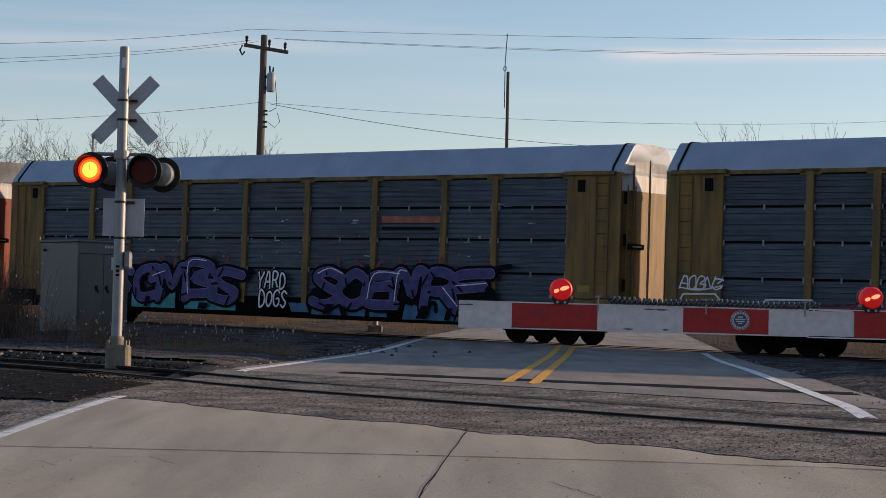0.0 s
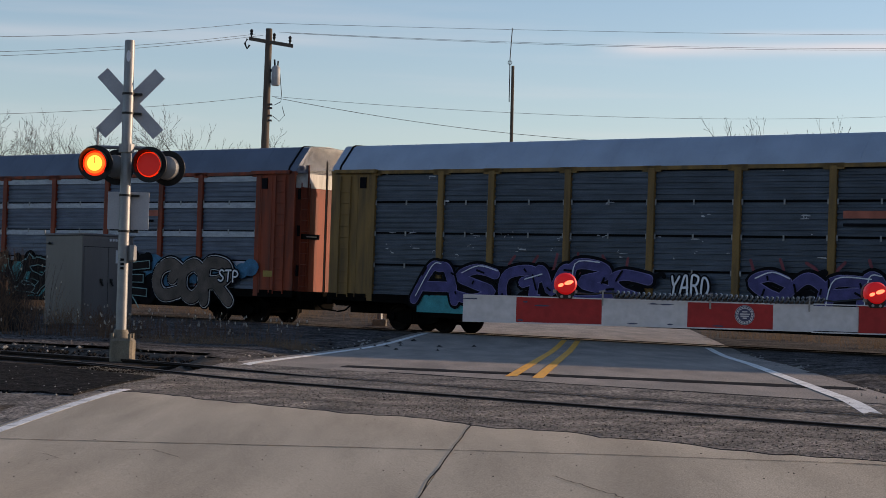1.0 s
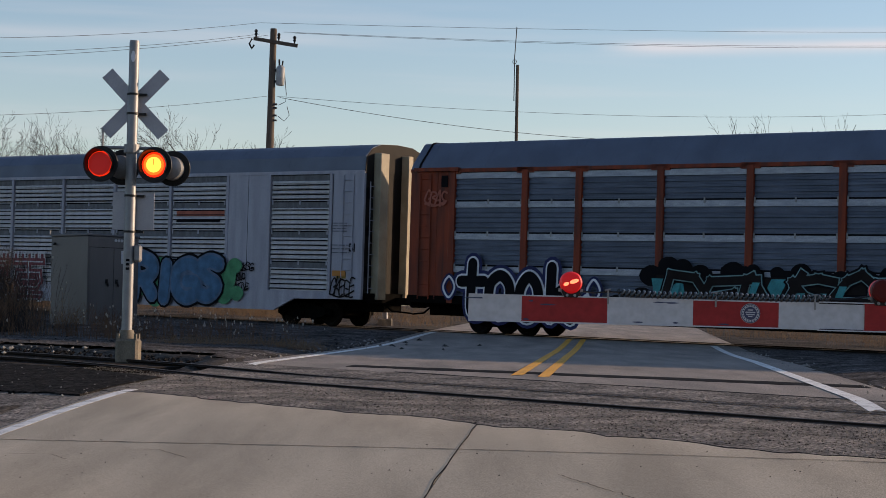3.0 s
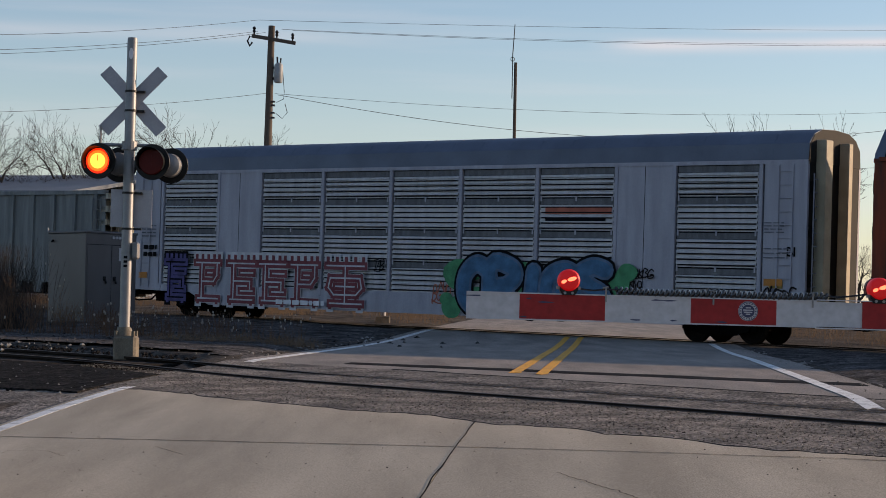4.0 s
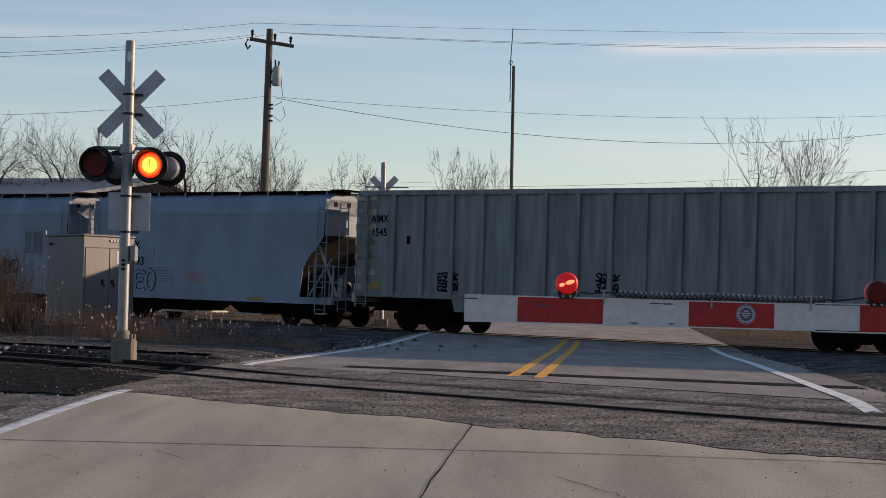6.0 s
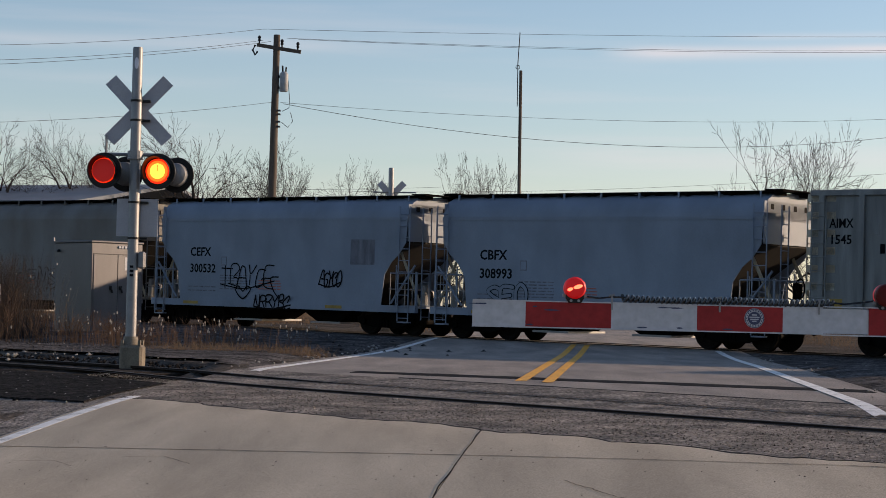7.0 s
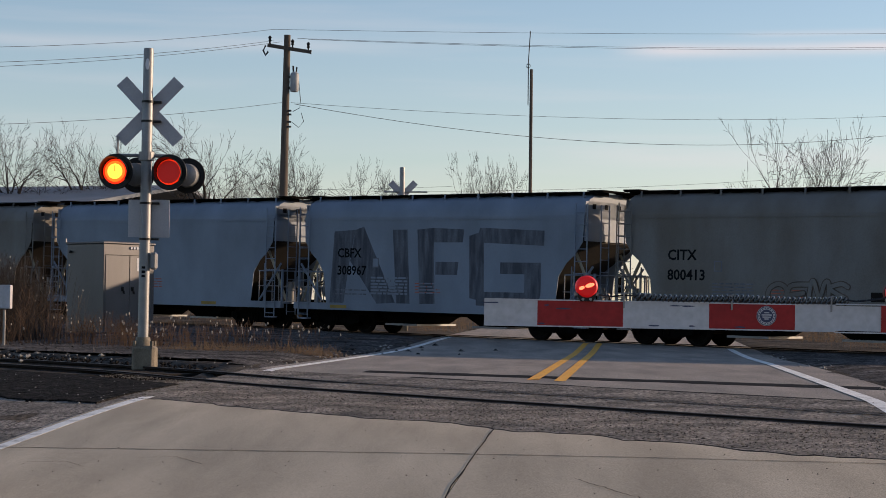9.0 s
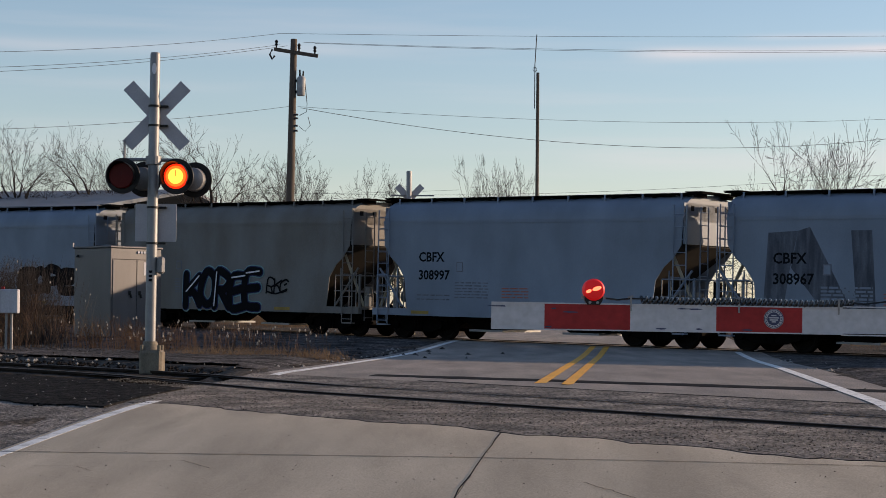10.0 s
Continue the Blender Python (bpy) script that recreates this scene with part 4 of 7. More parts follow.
    # ends: tall folding doors, white above
    for e in (-1, 1):
        a, b = sorted((e * (half - 0.06), e * half))
        if smooth_car:
            # doors and sheet coloured near black for the shade of an end recess
            boxes("end_door", M["slope"], car, (a, b, -hw + 0.03, hw - 0.03, 1.1, Z1 + 0.5), label="end doors, near black colour standing in for recess shade")
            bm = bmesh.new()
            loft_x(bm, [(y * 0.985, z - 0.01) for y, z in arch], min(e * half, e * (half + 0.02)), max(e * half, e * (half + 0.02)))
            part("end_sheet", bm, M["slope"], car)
            # the uprights' tan is sunlight put into their colour
            for y0, y1 in ((-1.15, -0.72), (0.25, 0.5)):
                p0, p1 = sorted((e * half, e * (half + 0.3)))
                boxes("end_post", M["tan"], car, (p0, p1, y0, y1, 0.9, Z1 + 0.62), bevel=0.02, label="car end upright with sunlight in its tan colour")
        else:
            # two tall folding door leaves with a slanting corner leaf at each side
            for zlo, zhi, key, nm in ((1.1, 4.5, frame_key, "end_door"), (4.504, Z1 + 0.12, top_key, "end_cap")):
                for y0, y1, d0, d1 in ((-hw + 0.1, -1.02, -0.42, 0.0), (-1.0, -0.02, 0.0, 0.0), (0.02, 1.0, 0.0, 0.0), (1.02, hw - 0.1, 0.0, -0.42)):
                    bm = bmesh.new()
                    lo = [bm.verts.new((e * (half + dd), yy, zlo)) for yy, dd in ((y0, d0), (y1, d1), (y1, d1 - 0.08), (y0, d0 - 0.08))]
                    hi = [bm.verts.new((v.co.x, v.co.y, zhi)) for v in lo]
                    bm.faces.new(lo)
                    bm.faces.new(hi[::-1])
                    for i in range(4):
                        bm.faces.new((lo[i], lo[(i + 1) % 4], hi[(i + 1) % 4], hi[i]))
                    part(nm, bm, M[key], car, "dirty white painted leaf above the door" if key == top_key else "")
            bm = bmesh.new()
            p0, p1 = sorted((e * half, e * (half - 0.3)))
            loft_x(bm, [(-hw + 0.14, Z1 + 0.125), (-hw + 0.66, Z1 + 0.91), (0, Z1 + 0.97), (hw - 0.66, Z1 + 0.91), (hw - 0.14, Z1 + 0.125)], p0, p1)
            part("end_cap", bm, M[top_key], car, "dirty white painted end above the doors")
            p0, p1 = sorted((e * (half - 0.3), e * (half - 0.36)))
            bm = bmesh.new()
            loft_x(bm, [(y * 1.012, z + 0.03) for y, z in arch], p0, p1)
            part("roof_flashing", bm, M["ink"], car, "black seal along the end of the roof")
            boxes("door_gap", M["ink"], car, (min(e * half, e * (half + 0.006)), max(e * half, e * (half + 0.006)), -0.1, -0.02, 1.1, Z1 + 0.5))
            bm = bmesh.new()
            for y in (-1.0, 0.98):
                tube(bm, [(e * (half + 0.04), y, 1.1), (e * (half + 0.04), y, Z1 + 0.3)], 0.03, 6)
            part("door_rod", bm, M[frame_key], car)
            p0, p1 = sorted((e * half, e * (half + 0.1)))
            boxes("latch_bar", M["ink"], car, (p0, p1, -1.25, -0.45, 2.82, 2.98))
            boxes("latch_handle", M["galv"], car, (p0 - 0.01, p1 + 0.01, -1.1, -0.6, 2.88, 2.92))
            # flat dark sheet painting a recess's shade behind the ladder, black bracket over it
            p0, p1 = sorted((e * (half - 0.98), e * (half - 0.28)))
            boxes("ladder_recess", M["shade_frame_dark"], car, (p0, p1, -hw - 0.024, -hw - 0.02, 1.15, Z1 - 0.06))
            boxes("hanging_bracket", M["ink"], car, (e * (half - 1.35) - 0.12, e * (half - 1.35) + 0.12, -hw - 0.08, -hw + 0.0, 4.45, 4.8))
            p0, p1 = sorted((e * (half - 1.9), e * (half - 0.2)))
            boxes("eave_plate", M[frame_key], car, (p0, p1, -hw - 0.16, -hw + 0.05, Z1 - 0.02, Z1 + 0.09))
            boxes("data_frame", M["shade_frame_dark"], car, (e * (half - 1.45) - 0.25, e * (half - 1.45) + 0.25, -hw - 0.032, -hw - 0.026, 2.5, 2.54), (e * (half - 1.45) - 0.25, e * (half - 1.45) + 0.25, -hw - 0.032, -hw - 0.026, 2.96, 3.0), (e * (half - 1.45) - 0.25, e * (half - 1.45) - 0.22, -hw - 0.032, -hw - 0.026, 2.54, 2.96), (e * (half - 1.45) + 0.22, e * (half - 1.45) + 0.25, -hw - 0.032, -hw - 0.026, 2.54, 2.96))
        ladder(car, e * (half - 0.62), -hw - 0.07, 1.0, Z1 - 0.1, M[frame_key])
        ladder(car, e * (half + 0.08), -hw + 0.4, 0.8, Z1 - 0.3, M[frame_key], axis="y")
        boxes("end_sill", M["underframe"], car, (min(e * half, e * (half + 0.2)), max(e * half, e * (half + 0.2)), -1.4, 1.4, 0.78, 1.1))
        for z in (1.6, 2.9, 4.1):
            boxes("hinge", M["ink"], car, (min(e * half, e * (half + 0.07)), max(e * half, e * (half + 0.07)), -hw + 0.1, -hw + 0.2, z, z + 0.35))
        coupler(car, e * 14.0, e, e * half)
        truck(car, e * 10.1)
    # small plates
    boxes("placard", M["placard"], car, (11.9, 12.3, -hw - 0.055, -hw - 0.045, 1.55, 1.75))
    boxes("stencil", M["rust_red"], car, (4.5, 6.8, -hw - 0.012, -hw - 0.008, 3.55, 3.75), label="faded red lettering too worn to read")
    boxes("stencil", M["ink"], car, (4.5, 6.6, -hw - 0.012, -hw - 0.008, 3.34, 3.42))
    return car


def gondola(u):
    """A high-sided coal gondola with upright ribs."""
    car = thing("gondola_car", Matrix(), "grey ribbed steel coal gondola with dirt streaks", "railway car", "freight train cars")
    CARS.append((car, u))
    h, hw = 9.55, 1.53
    for sgn in (-1, 1):
        boxes("side", M["gon"], car, (-h, h, sgn * hw - 0.02, sgn * hw + 0.02, 1.1, 4.3))
        boxes("top_chord", M["gon"], car, (-h, h, sgn * hw - 0.1, sgn * hw + 0.13, 4.22, 4.38), bevel=0.015)
        boxes("side_sill", M["gon"], car, (-h, h, sgn * hw - 0.08, sgn * hw + 0.1, 1.04, 1.2))
        x = -h + 0.35
        while x < h:
            bm = bmesh.new()
            loft = [(x - 0.075, 1.1), (x + 0.075, 1.1), (x + 0.075, 4.24), (x - 0.075, 4.24)]
            prism(bm, loft, min(sgn * hw, sgn * (hw + 0.12)), max(sgn * hw, sgn * (hw + 0.12)))
            part("rib", bm, M["gon"], car)
            if -6.8 < x < 6.8:
                bm = bmesh.new()
                prism(bm, [(x + 0.05, 1.06), (x + 0.62, 1.06), (x + 0.48, 0.66), (x + 0.16, 0.66)], sgn * hw - 0.05, sgn * hw + 0.03)
                part("pocket", bm, M["gon"], car)
            x += 1.145
    boxes("floor_pan", M["underframe"], car, (-h + 0.1, h - 0.1, -1.4, 1.4, 1.0, 1.15), (-6.8, 6.8, -1.3, 1.3, 0.62, 1.0))
    boxes("centre_sill", M["underframe"], car, (-h - 0.2, h + 0.2, -0.35, 0.35, 0.6, 1.05))
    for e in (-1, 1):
        # end parts take the sunlit copy of the side colour
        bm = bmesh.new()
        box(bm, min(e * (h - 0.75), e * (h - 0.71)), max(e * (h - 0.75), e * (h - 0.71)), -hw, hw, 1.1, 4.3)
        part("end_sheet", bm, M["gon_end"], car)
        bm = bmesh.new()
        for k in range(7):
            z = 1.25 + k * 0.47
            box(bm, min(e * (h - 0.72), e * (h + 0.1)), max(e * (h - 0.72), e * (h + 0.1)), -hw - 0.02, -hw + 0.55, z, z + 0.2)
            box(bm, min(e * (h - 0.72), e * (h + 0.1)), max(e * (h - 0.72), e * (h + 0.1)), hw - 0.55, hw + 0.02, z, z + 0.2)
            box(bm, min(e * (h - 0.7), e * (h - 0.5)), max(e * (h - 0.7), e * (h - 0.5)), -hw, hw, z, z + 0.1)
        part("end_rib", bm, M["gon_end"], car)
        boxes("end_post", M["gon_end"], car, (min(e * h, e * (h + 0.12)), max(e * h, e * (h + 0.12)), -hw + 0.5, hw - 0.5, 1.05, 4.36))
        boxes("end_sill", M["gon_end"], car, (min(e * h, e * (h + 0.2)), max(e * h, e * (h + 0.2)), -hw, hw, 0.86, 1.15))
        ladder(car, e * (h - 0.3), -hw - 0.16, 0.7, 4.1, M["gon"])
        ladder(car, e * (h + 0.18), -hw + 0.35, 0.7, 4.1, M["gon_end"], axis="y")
        coupler(car, e * 10.05, e, e * h)
        truck(car, e * 7.2)
    wheel_brake(car, h + 0.3, -0.15, 1.9, 1)
    lettering("reporting_mark", "AIMX", -9.0, 3.38, -hw - 0.03, 0.25, M["ink"], car, "black stencilled letters", bold=0.006, wide=0.82)
    lettering("car_number", "1545", -9.0, 2.95, -hw - 0.03, 0.25, M["ink"], car, "black stencilled numbers", bold=0.006, wide=0.95)
    scrawl(car, -6.3, 1.6, 0.75, 0.22, -hw - 0.03, M["ink"], 5, 3, 0.05, "small black sprayed tag")
    scrawl(car, -6.3, 1.3, 0.75, 0.22, -hw - 0.03, M["ink"], 5, 4, 0.05)
    scrawl(car, -0.55, 1.7, 0.75, 0.22, -hw - 0.03, M["ink"], 5, 5, 0.05)
    scrawl(car, -0.55, 1.4, 0.75, 0.22, -hw - 0.03, M["ink"], 5, 6, 0.05)
    boxes("plate", M["gon"], car, (-7.85, -7.6, -hw - 0.045, -hw - 0.03, 3.2, 3.5))
    boxes("plate", M["ink"], car, (-7.55, -7.42, -hw - 0.045, -hw - 0.03, 2.7, 2.95))
    boxes("placard", M["placard"], car, (-9.0, -8.6, -hw - 0.03, -hw - 0.022, 1.25, 1.5))
    return car


def hopper(u, key, label, mark="", number=""):
    """A short two-bay covered hopper with sloped ends and open platforms."""
    car = thing("covered_hopper_car", Matrix(), label, "railway car", "freight train cars")
    CARS.append((car, u))
    h, hw = 5.5, 1.5
    # body: one closed solid whose end sheets slope inwards below
    side = [(-5.5, 3.7), (-5.46, 2.92), (-5.2, 2.55), (-4.9, 2.3), (-4.62, 1.9), (-4.55, 1.3), (-4.5, 0.92), (4.5, 0.92), (4.55, 1.3), (4.62, 1.9), (4.9, 2.3), (5.2, 2.55), (5.46, 2.92), (5.5, 3.7)]
    bm = bmesh.new()
    for sgn in (-1, 1):
        prism(bm, side, sgn * hw - 0.012, sgn * hw + 0.012)
    part("body_side", bm, M[key], car)
    bm = bmesh.new()
    shoulder = [(hw, 3.62), (hw - 0.03, 3.82), (hw - 0.12, 4.02), (hw - 0.28, 4.18), (hw - 0.52, 4.29), (0.6, 4.38)]
    loft_x(bm, shoulder + [(-y_, z_) for y_, z_ in reversed(shoulder)], -h, h)
    part("roof", bm, M[key], car, smooth=True)
    bm = bmesh.new()
    for sgn in (-1, 1):
        box(bm, -h, h, min(sgn * hw, sgn * (hw + 0.03)), max(sgn * hw, sgn * (hw + 0.03)), 3.6, 3.7)
        box(bm, -5.9, 5.9, min(sgn * (hw - 0.14), sgn * (hw + 0.035)), max(sgn * (hw - 0.14), sgn * (hw + 0.035)), 0.72, 0.94)
    part("side_sill", bm, M[key], car)
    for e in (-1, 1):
        # the shade of the open car end is put into this sheet's colour
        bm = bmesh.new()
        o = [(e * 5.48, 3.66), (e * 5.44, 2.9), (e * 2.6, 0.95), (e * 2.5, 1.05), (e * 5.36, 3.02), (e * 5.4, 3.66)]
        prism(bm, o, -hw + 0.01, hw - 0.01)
        part("slope_sheet", bm, M["slope"], car, "dirty brown sloped end sheet, darkened for shade")
        p0, p1 = sorted((e * 5.47, e * 5.5))
        boxes("end_sheet", M[key], car, (p0, p1, -hw + 0.05, hw - 0.05, 2.95, 4.12), label="upright end sheet above the slope")
        for y_ in (-1.0, -0.35, 0.35, 1.0):
            boxes("vent_hole", M["ink"], car, (min(e * 5.49, e * 5.505), max(e * 5.49, e * 5.505), y_ - 0.09, y_ + 0.09, 3.9, 4.05))
        # braces coloured as if the sun struck them
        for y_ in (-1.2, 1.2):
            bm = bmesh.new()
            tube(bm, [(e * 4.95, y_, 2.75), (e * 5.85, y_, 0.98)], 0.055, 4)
            part("corner_brace", bm, M["tan"], car, "diagonal end frame brace with sunlight in its tan colour")
        bm = bmesh.new()
        for k_, x_ in enumerate((4.75, 5.05, 5.35, 5.65)):
            tube(bm, [(e * x_, -1.36, 0.94), (e * x_, -1.36, 1.95 + 0.1 * (k_ % 2))], 0.018, 5)
        tube(bm, [(e * 4.7, -1.36, 1.45), (e * 5.8, -1.36, 1.45)], 0.016, 5)
        lathe(bm, [(-0.3, 0.17), (0.3, 0.17)], (e * 5.3, -0.35, 1.3), "x", 12)
        lathe(bm, [(0.95, 0.12), (1.6, 0.1)], (e * 5.6, -0.7, 0), "z", 10)
        part("platform_gear", bm, M["galv"], car, "grab irons and brake gear on the end platform")
        # end frame, ladders, hand rails
        bm = bmesh.new()
        for y in (-1.38, 1.38):
            box(bm, e * 5.82 - 0.03, e * 5.82 + 0.03, y - 0.035, y + 0.035, 0.9, 2.0)
            tube(bm, [(e * 5.75, y, 2.2), (e * 4.8, y, 1.0)], 0.035, 6)
            tube(bm, [(e * 5.0, y, 0.94), (e * 5.0, y, 2.2)], 0.022, 5)
            tube(bm, [(e * 4.8, y * 1.04, 1.95), (e * 5.82, y * 1.04, 1.95)], 0.02, 5)
        for y in (-0.8, -0.3, 0.3, 0.8):
            tube(bm, [(e * 5.85, y, 0.95), (e * 5.85, y, 1.95)], 0.022, 5)
        tube(bm, [(e * 5.85, -1.38, 1.95), (e * 5.85, 1.38, 1.95)], 0.022, 5)
        part("end_frame", bm, M[key], car)
        boxes("end_platform", M[key], car, (min(e * 4.4, e * 5.95), max(e * 4.4, e * 5.95), -1.45, 1.45, 0.86, 0.93))
        ladder(car, e * 5.45, -hw - 0.08, 0.45, 4.05, M[key])
        ladder(car, e * 5.93, -1.05, 0.5, 4.0, M[key], axis="y")
        boxes("step", M[key], car, (e * 5.45 - 0.2, e * 5.45 + 0.2, -hw - 0.1, -hw + 0.1, 0.4, 0.44))
        coupler(car, e * 6.2, e, e * 5.9)
        truck(car, e * 4.35)
    # hatches, running board
    bm = bmesh.new()
    for y in (-0.75, 0.75):
        box(bm, -5.85, 5.85, y - 0.3, y + 0.3, 4.39, 4.42)
        for x in np.arange(-5.6, 5.7, 1.4):
            box(bm, x - 0.03, x + 0.03, y - 0.32, y + 0.32, 4.3, 4.39)
    box(bm, -5.85, -5.3, -1.1, 1.1, 4.425, 4.455)
    box(bm, 5.3, 5.85, -1.1, 1.1, 4.425, 4.455)
    part("running_board", bm, M["underframe"], car, "dark open grating walkway on the roof")
    for x in np.arange(-5.2, 5.3, 1.3):
        boxes("board_bracket", M[key], car, (x - 0.025, x + 0.025, -1.13, -1.09, 4.1, 4.4))
    for x in (-3.6, -1.2, 1.2, 3.6):
        bm = bmesh.new()
        lathe(bm, [(4.34, 0.42), (4.43, 0.42), (4.47, 0.36), (4.48, 0.1)], (x, 0, 0), "z", 16)
        part("hatch", bm, M[key], car, smooth=True)
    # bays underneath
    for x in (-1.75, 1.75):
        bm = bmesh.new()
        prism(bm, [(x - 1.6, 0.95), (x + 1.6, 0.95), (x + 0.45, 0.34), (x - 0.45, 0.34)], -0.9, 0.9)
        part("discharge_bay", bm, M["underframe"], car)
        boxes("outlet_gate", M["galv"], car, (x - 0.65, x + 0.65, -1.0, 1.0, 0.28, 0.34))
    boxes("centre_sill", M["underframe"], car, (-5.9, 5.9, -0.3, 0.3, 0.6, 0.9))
    bm = bmesh.new()
    lathe(bm, [(-0.35, 0.16), (0.35, 0.16)], (5.35, -0.5, 1.25), "x", 12)
    box(bm, 4.7, 4.95, -0.6, -0.3, 0.95, 1.5)
    part("brake_gear", bm, M["wheel"], car)
    wheel_brake(car, 5.98, -0.2, 1.75, 1)
    y = -hw - 0.014
    if mark:
        lettering("reporting_mark", mark, -4.05, 2.42, y, 0.3, M["ink"], car, "black stencilled letters", bold=0.009, wide=1.0)
        lettering("car_number", number, -4.05, 1.86, y, 0.3, M["ink"], car, "black stencilled numbers", bold=0.009, wide=1.0)
        bars(car, -4.1, 1.35, 1.3, 2, y, "g_grey", 3, 0.13, 0.04)
    bars(car, -2.6, 1.75, 1.3, 6, y, "g_grey", 4, 0.09, 0.035)
    bars(car, -0.8, 1.6, 1.0, 4, y, "rust_red", 5, 0.09, 0.03)
    boxes("plate", M["g_grey"], car, (-2.55, -2.3, y - 0.004, y, 2.1, 2.4))
    boxes("plate_face", M[key], car, (-2.52, -2.33, y - 0.008, y - 0.004, 2.13, 2.37))
    boxes("placard", M["placard"], car, (-4.3, -3.6, -hw - 0.045, -hw - 0.036, 0.78, 0.88))
    boxes("placard", M["placard"], car, (2.2, 2.9, -hw - 0.045, -hw - 0.036, 0.78, 0.88))
    return car


SIDE = -1.585
ra = autorack("ochre framed autorack car with dark panels and white outline graffiti", 21.19, "ochre", "panel_dark", "roof_pale", 13.25)
boxes("graffiti", M["g_maroon"], ra, (-12.9, 2.0, SIDE - 0.074, SIDE - 0.03, 0.62, 1.42), label="dark maroon painted lower band")
strokes(ra, M["g_white"], SIDE - 0.08, [[(-12.85, 1.2), (-12.6, 1.6), (-11.6, 1.62), (-10.6, 0.6)], [(-12.8, 1.2), (-12.5, 0.75), (-12.1, 0.62)], [(-10.5, 0.95), (-10.05, 1.5), (-8.7, 1.52)],
    [(-10.5, 0.95), (-9.7, 1.3), (-10.3, 0.62)], [(-9.2, 0.62), (-8.6, 1.28), (-6.85, 1.22), (-6.85, 0.62)]], 0.045, "white outline graffiti", sharp=True)
strokes(ra, M["g_white"], SIDE - 0.085, [[(-6.7, 0.85), (-5.9, 1.25), (-4.9, 1.3), (-4.2, 0.95), (-4.1, 0.6)], [(-5.7, 0.62), (-5.5, 1.05), (-5.0, 1.0), (-5.05, 0.72), (-5.4, 0.7)], [(-5.2, 1.25), (-5.0, 1.5)]], 0.045)
scrawl(ra, -12.75, 1.75, 1.3, 0.34, SIDE - 0.06, M["g_white"], 5, 31, 0.04)

rb = autorack("ochre framed autorack car with dark panels and violet graffiti", -6.85, "ochre", "panel_dark", "roof_pale", 13.3)
Y1 = SIDE - 0.075
flat_patches(rb, [(-9.6, -6.9, 0.62, 1.15, 0), (-6.6, -4.45, 0.62, 1.15, 0), (-4.0, -1.6, 0.62, 1.15, 0)], Y1, "g_aqua", "flat aqua band under the violet letters")
flat_patches(rb, [(0.9, 1.65, 0.66, 0.95, -0.15), (1.75, 4.0, 0.6, 1.25, 0.1), (4.2, 4.9, 0.6, 1.1, -0.1), (5.5, 8.5, 0.56, 1.2, 0.15), (8.2, 9.4, 0.98, 1.2, 0)], Y1, "g_blue", "flat blue band under the violet letters")
puffs(rb, -6.5, -1.6, 1.35, 0.45, "ink", Y1 - 0.006, 9, 51, "black sprayed shadow")
puffs(rb, 1.6, 8.8, 1.35, 0.48, "ink", Y1 - 0.006, 13, 52, "black sprayed shadow")
flames = random.Random(53)
strokes(rb, M["g_maroon"], Y1 - 0.004, [[(fx, 1.9), (fx + flames.uniform(-0.1, 0.15), 2.15), (fx + flames.uniform(-0.2, 0.3), 2.3 + flames.uniform(0, 0.2))] for fx in (-6.2, -5.4, -4.6, -3.6, -2.8, -2.0, 2.0, 2.8, 3.7, 4.5, 5.4, 6.1, 7.0, 7.8, 8.4)], 0.09, "dark red flame tips over the letters")
w1 = word_lines("CMBS", -6.55, 1.0, 4.9, 1.02, 11, 0.1, 0.16, 1.2)
w2 = word_lines("SOEMRE", 1.6, 0.98, 6.9, 1.02, 12, 0.11, 0.18, 1.22)
w0 = word_lines("AS", -9.7, 1.0, 2.9, 1.0, 17, 0.05, 0.1)
for wl_ in (w0, w1, w2):
    piece(rb, wl_, Y1 - 0.02, (("ink", 0.5), ("g_lilac", 0.32), ("g_violet", 0.28)), "violet bubble letter graffiti with black rims")
inner = random.Random(57)
strokes(rb, M["ink"], Y1 - 0.08, [[(a + inner.uniform(-0.15, 0.15), b + inner.uniform(-0.15, 0.15)), (a + inner.uniform(-0.3, 0.3), b + inner.uniform(-0.5, 0.1))] for l in w0 + w1 + w2 for a, b in l[1::2]], 0.06, "black inner lines of the letters")
strokes(rb, M["ink"], Y1 - 0.01, [[(a, b), (a + inner.uniform(0.1, 0.5), b + inner.uniform(0.1, 0.35)), (a + inner.uniform(0.4, 0.8), b + inner.uniform(-0.1, 0.3))] for l in w0 + w1 + w2 for a, b in l[:1]], 0.14, "black spikes round the letters")
strokes(rb, M["g_white"], Y1 - 0.085, [[(a + 0.1, b + 0.1) for a, b in l[:3]] for l in (w0 + w1 + w2)[::2]], 0.035, "thin white highlights on the letters")
flat_patches(rb, [(2.3, 2.6, 0.62, 0.95, 0.15), (3.1, 3.35, 0.6, 0.9, -0.12), (6.1, 6.5, 0.6, 1.0, 0.2), (7.2, 7.4, 0.58, 0.95, 0.1), (-5.9, -5.7, 0.64, 1.0, 0.1), (-3.3, -2.9, 0.64, 0.85, 0.1)], Y1 - 0.09, "ink", "black drips on the painted band")
for text, wx, wz in (("YARD", -0.62, 1.42), ("DOGS", -0.55, 0.82)):
    yl = word_lines(text, wx, wz, 1.3, 0.5, 14, 0.04, 0.1, 0.8)
    piece(rb, yl, Y1 - 0.02, (("ink", 0.16), ("g_white", 0.065)), "white sprayed word with a black rim")
rngw = random.Random(8)
bm = bmesh.new()
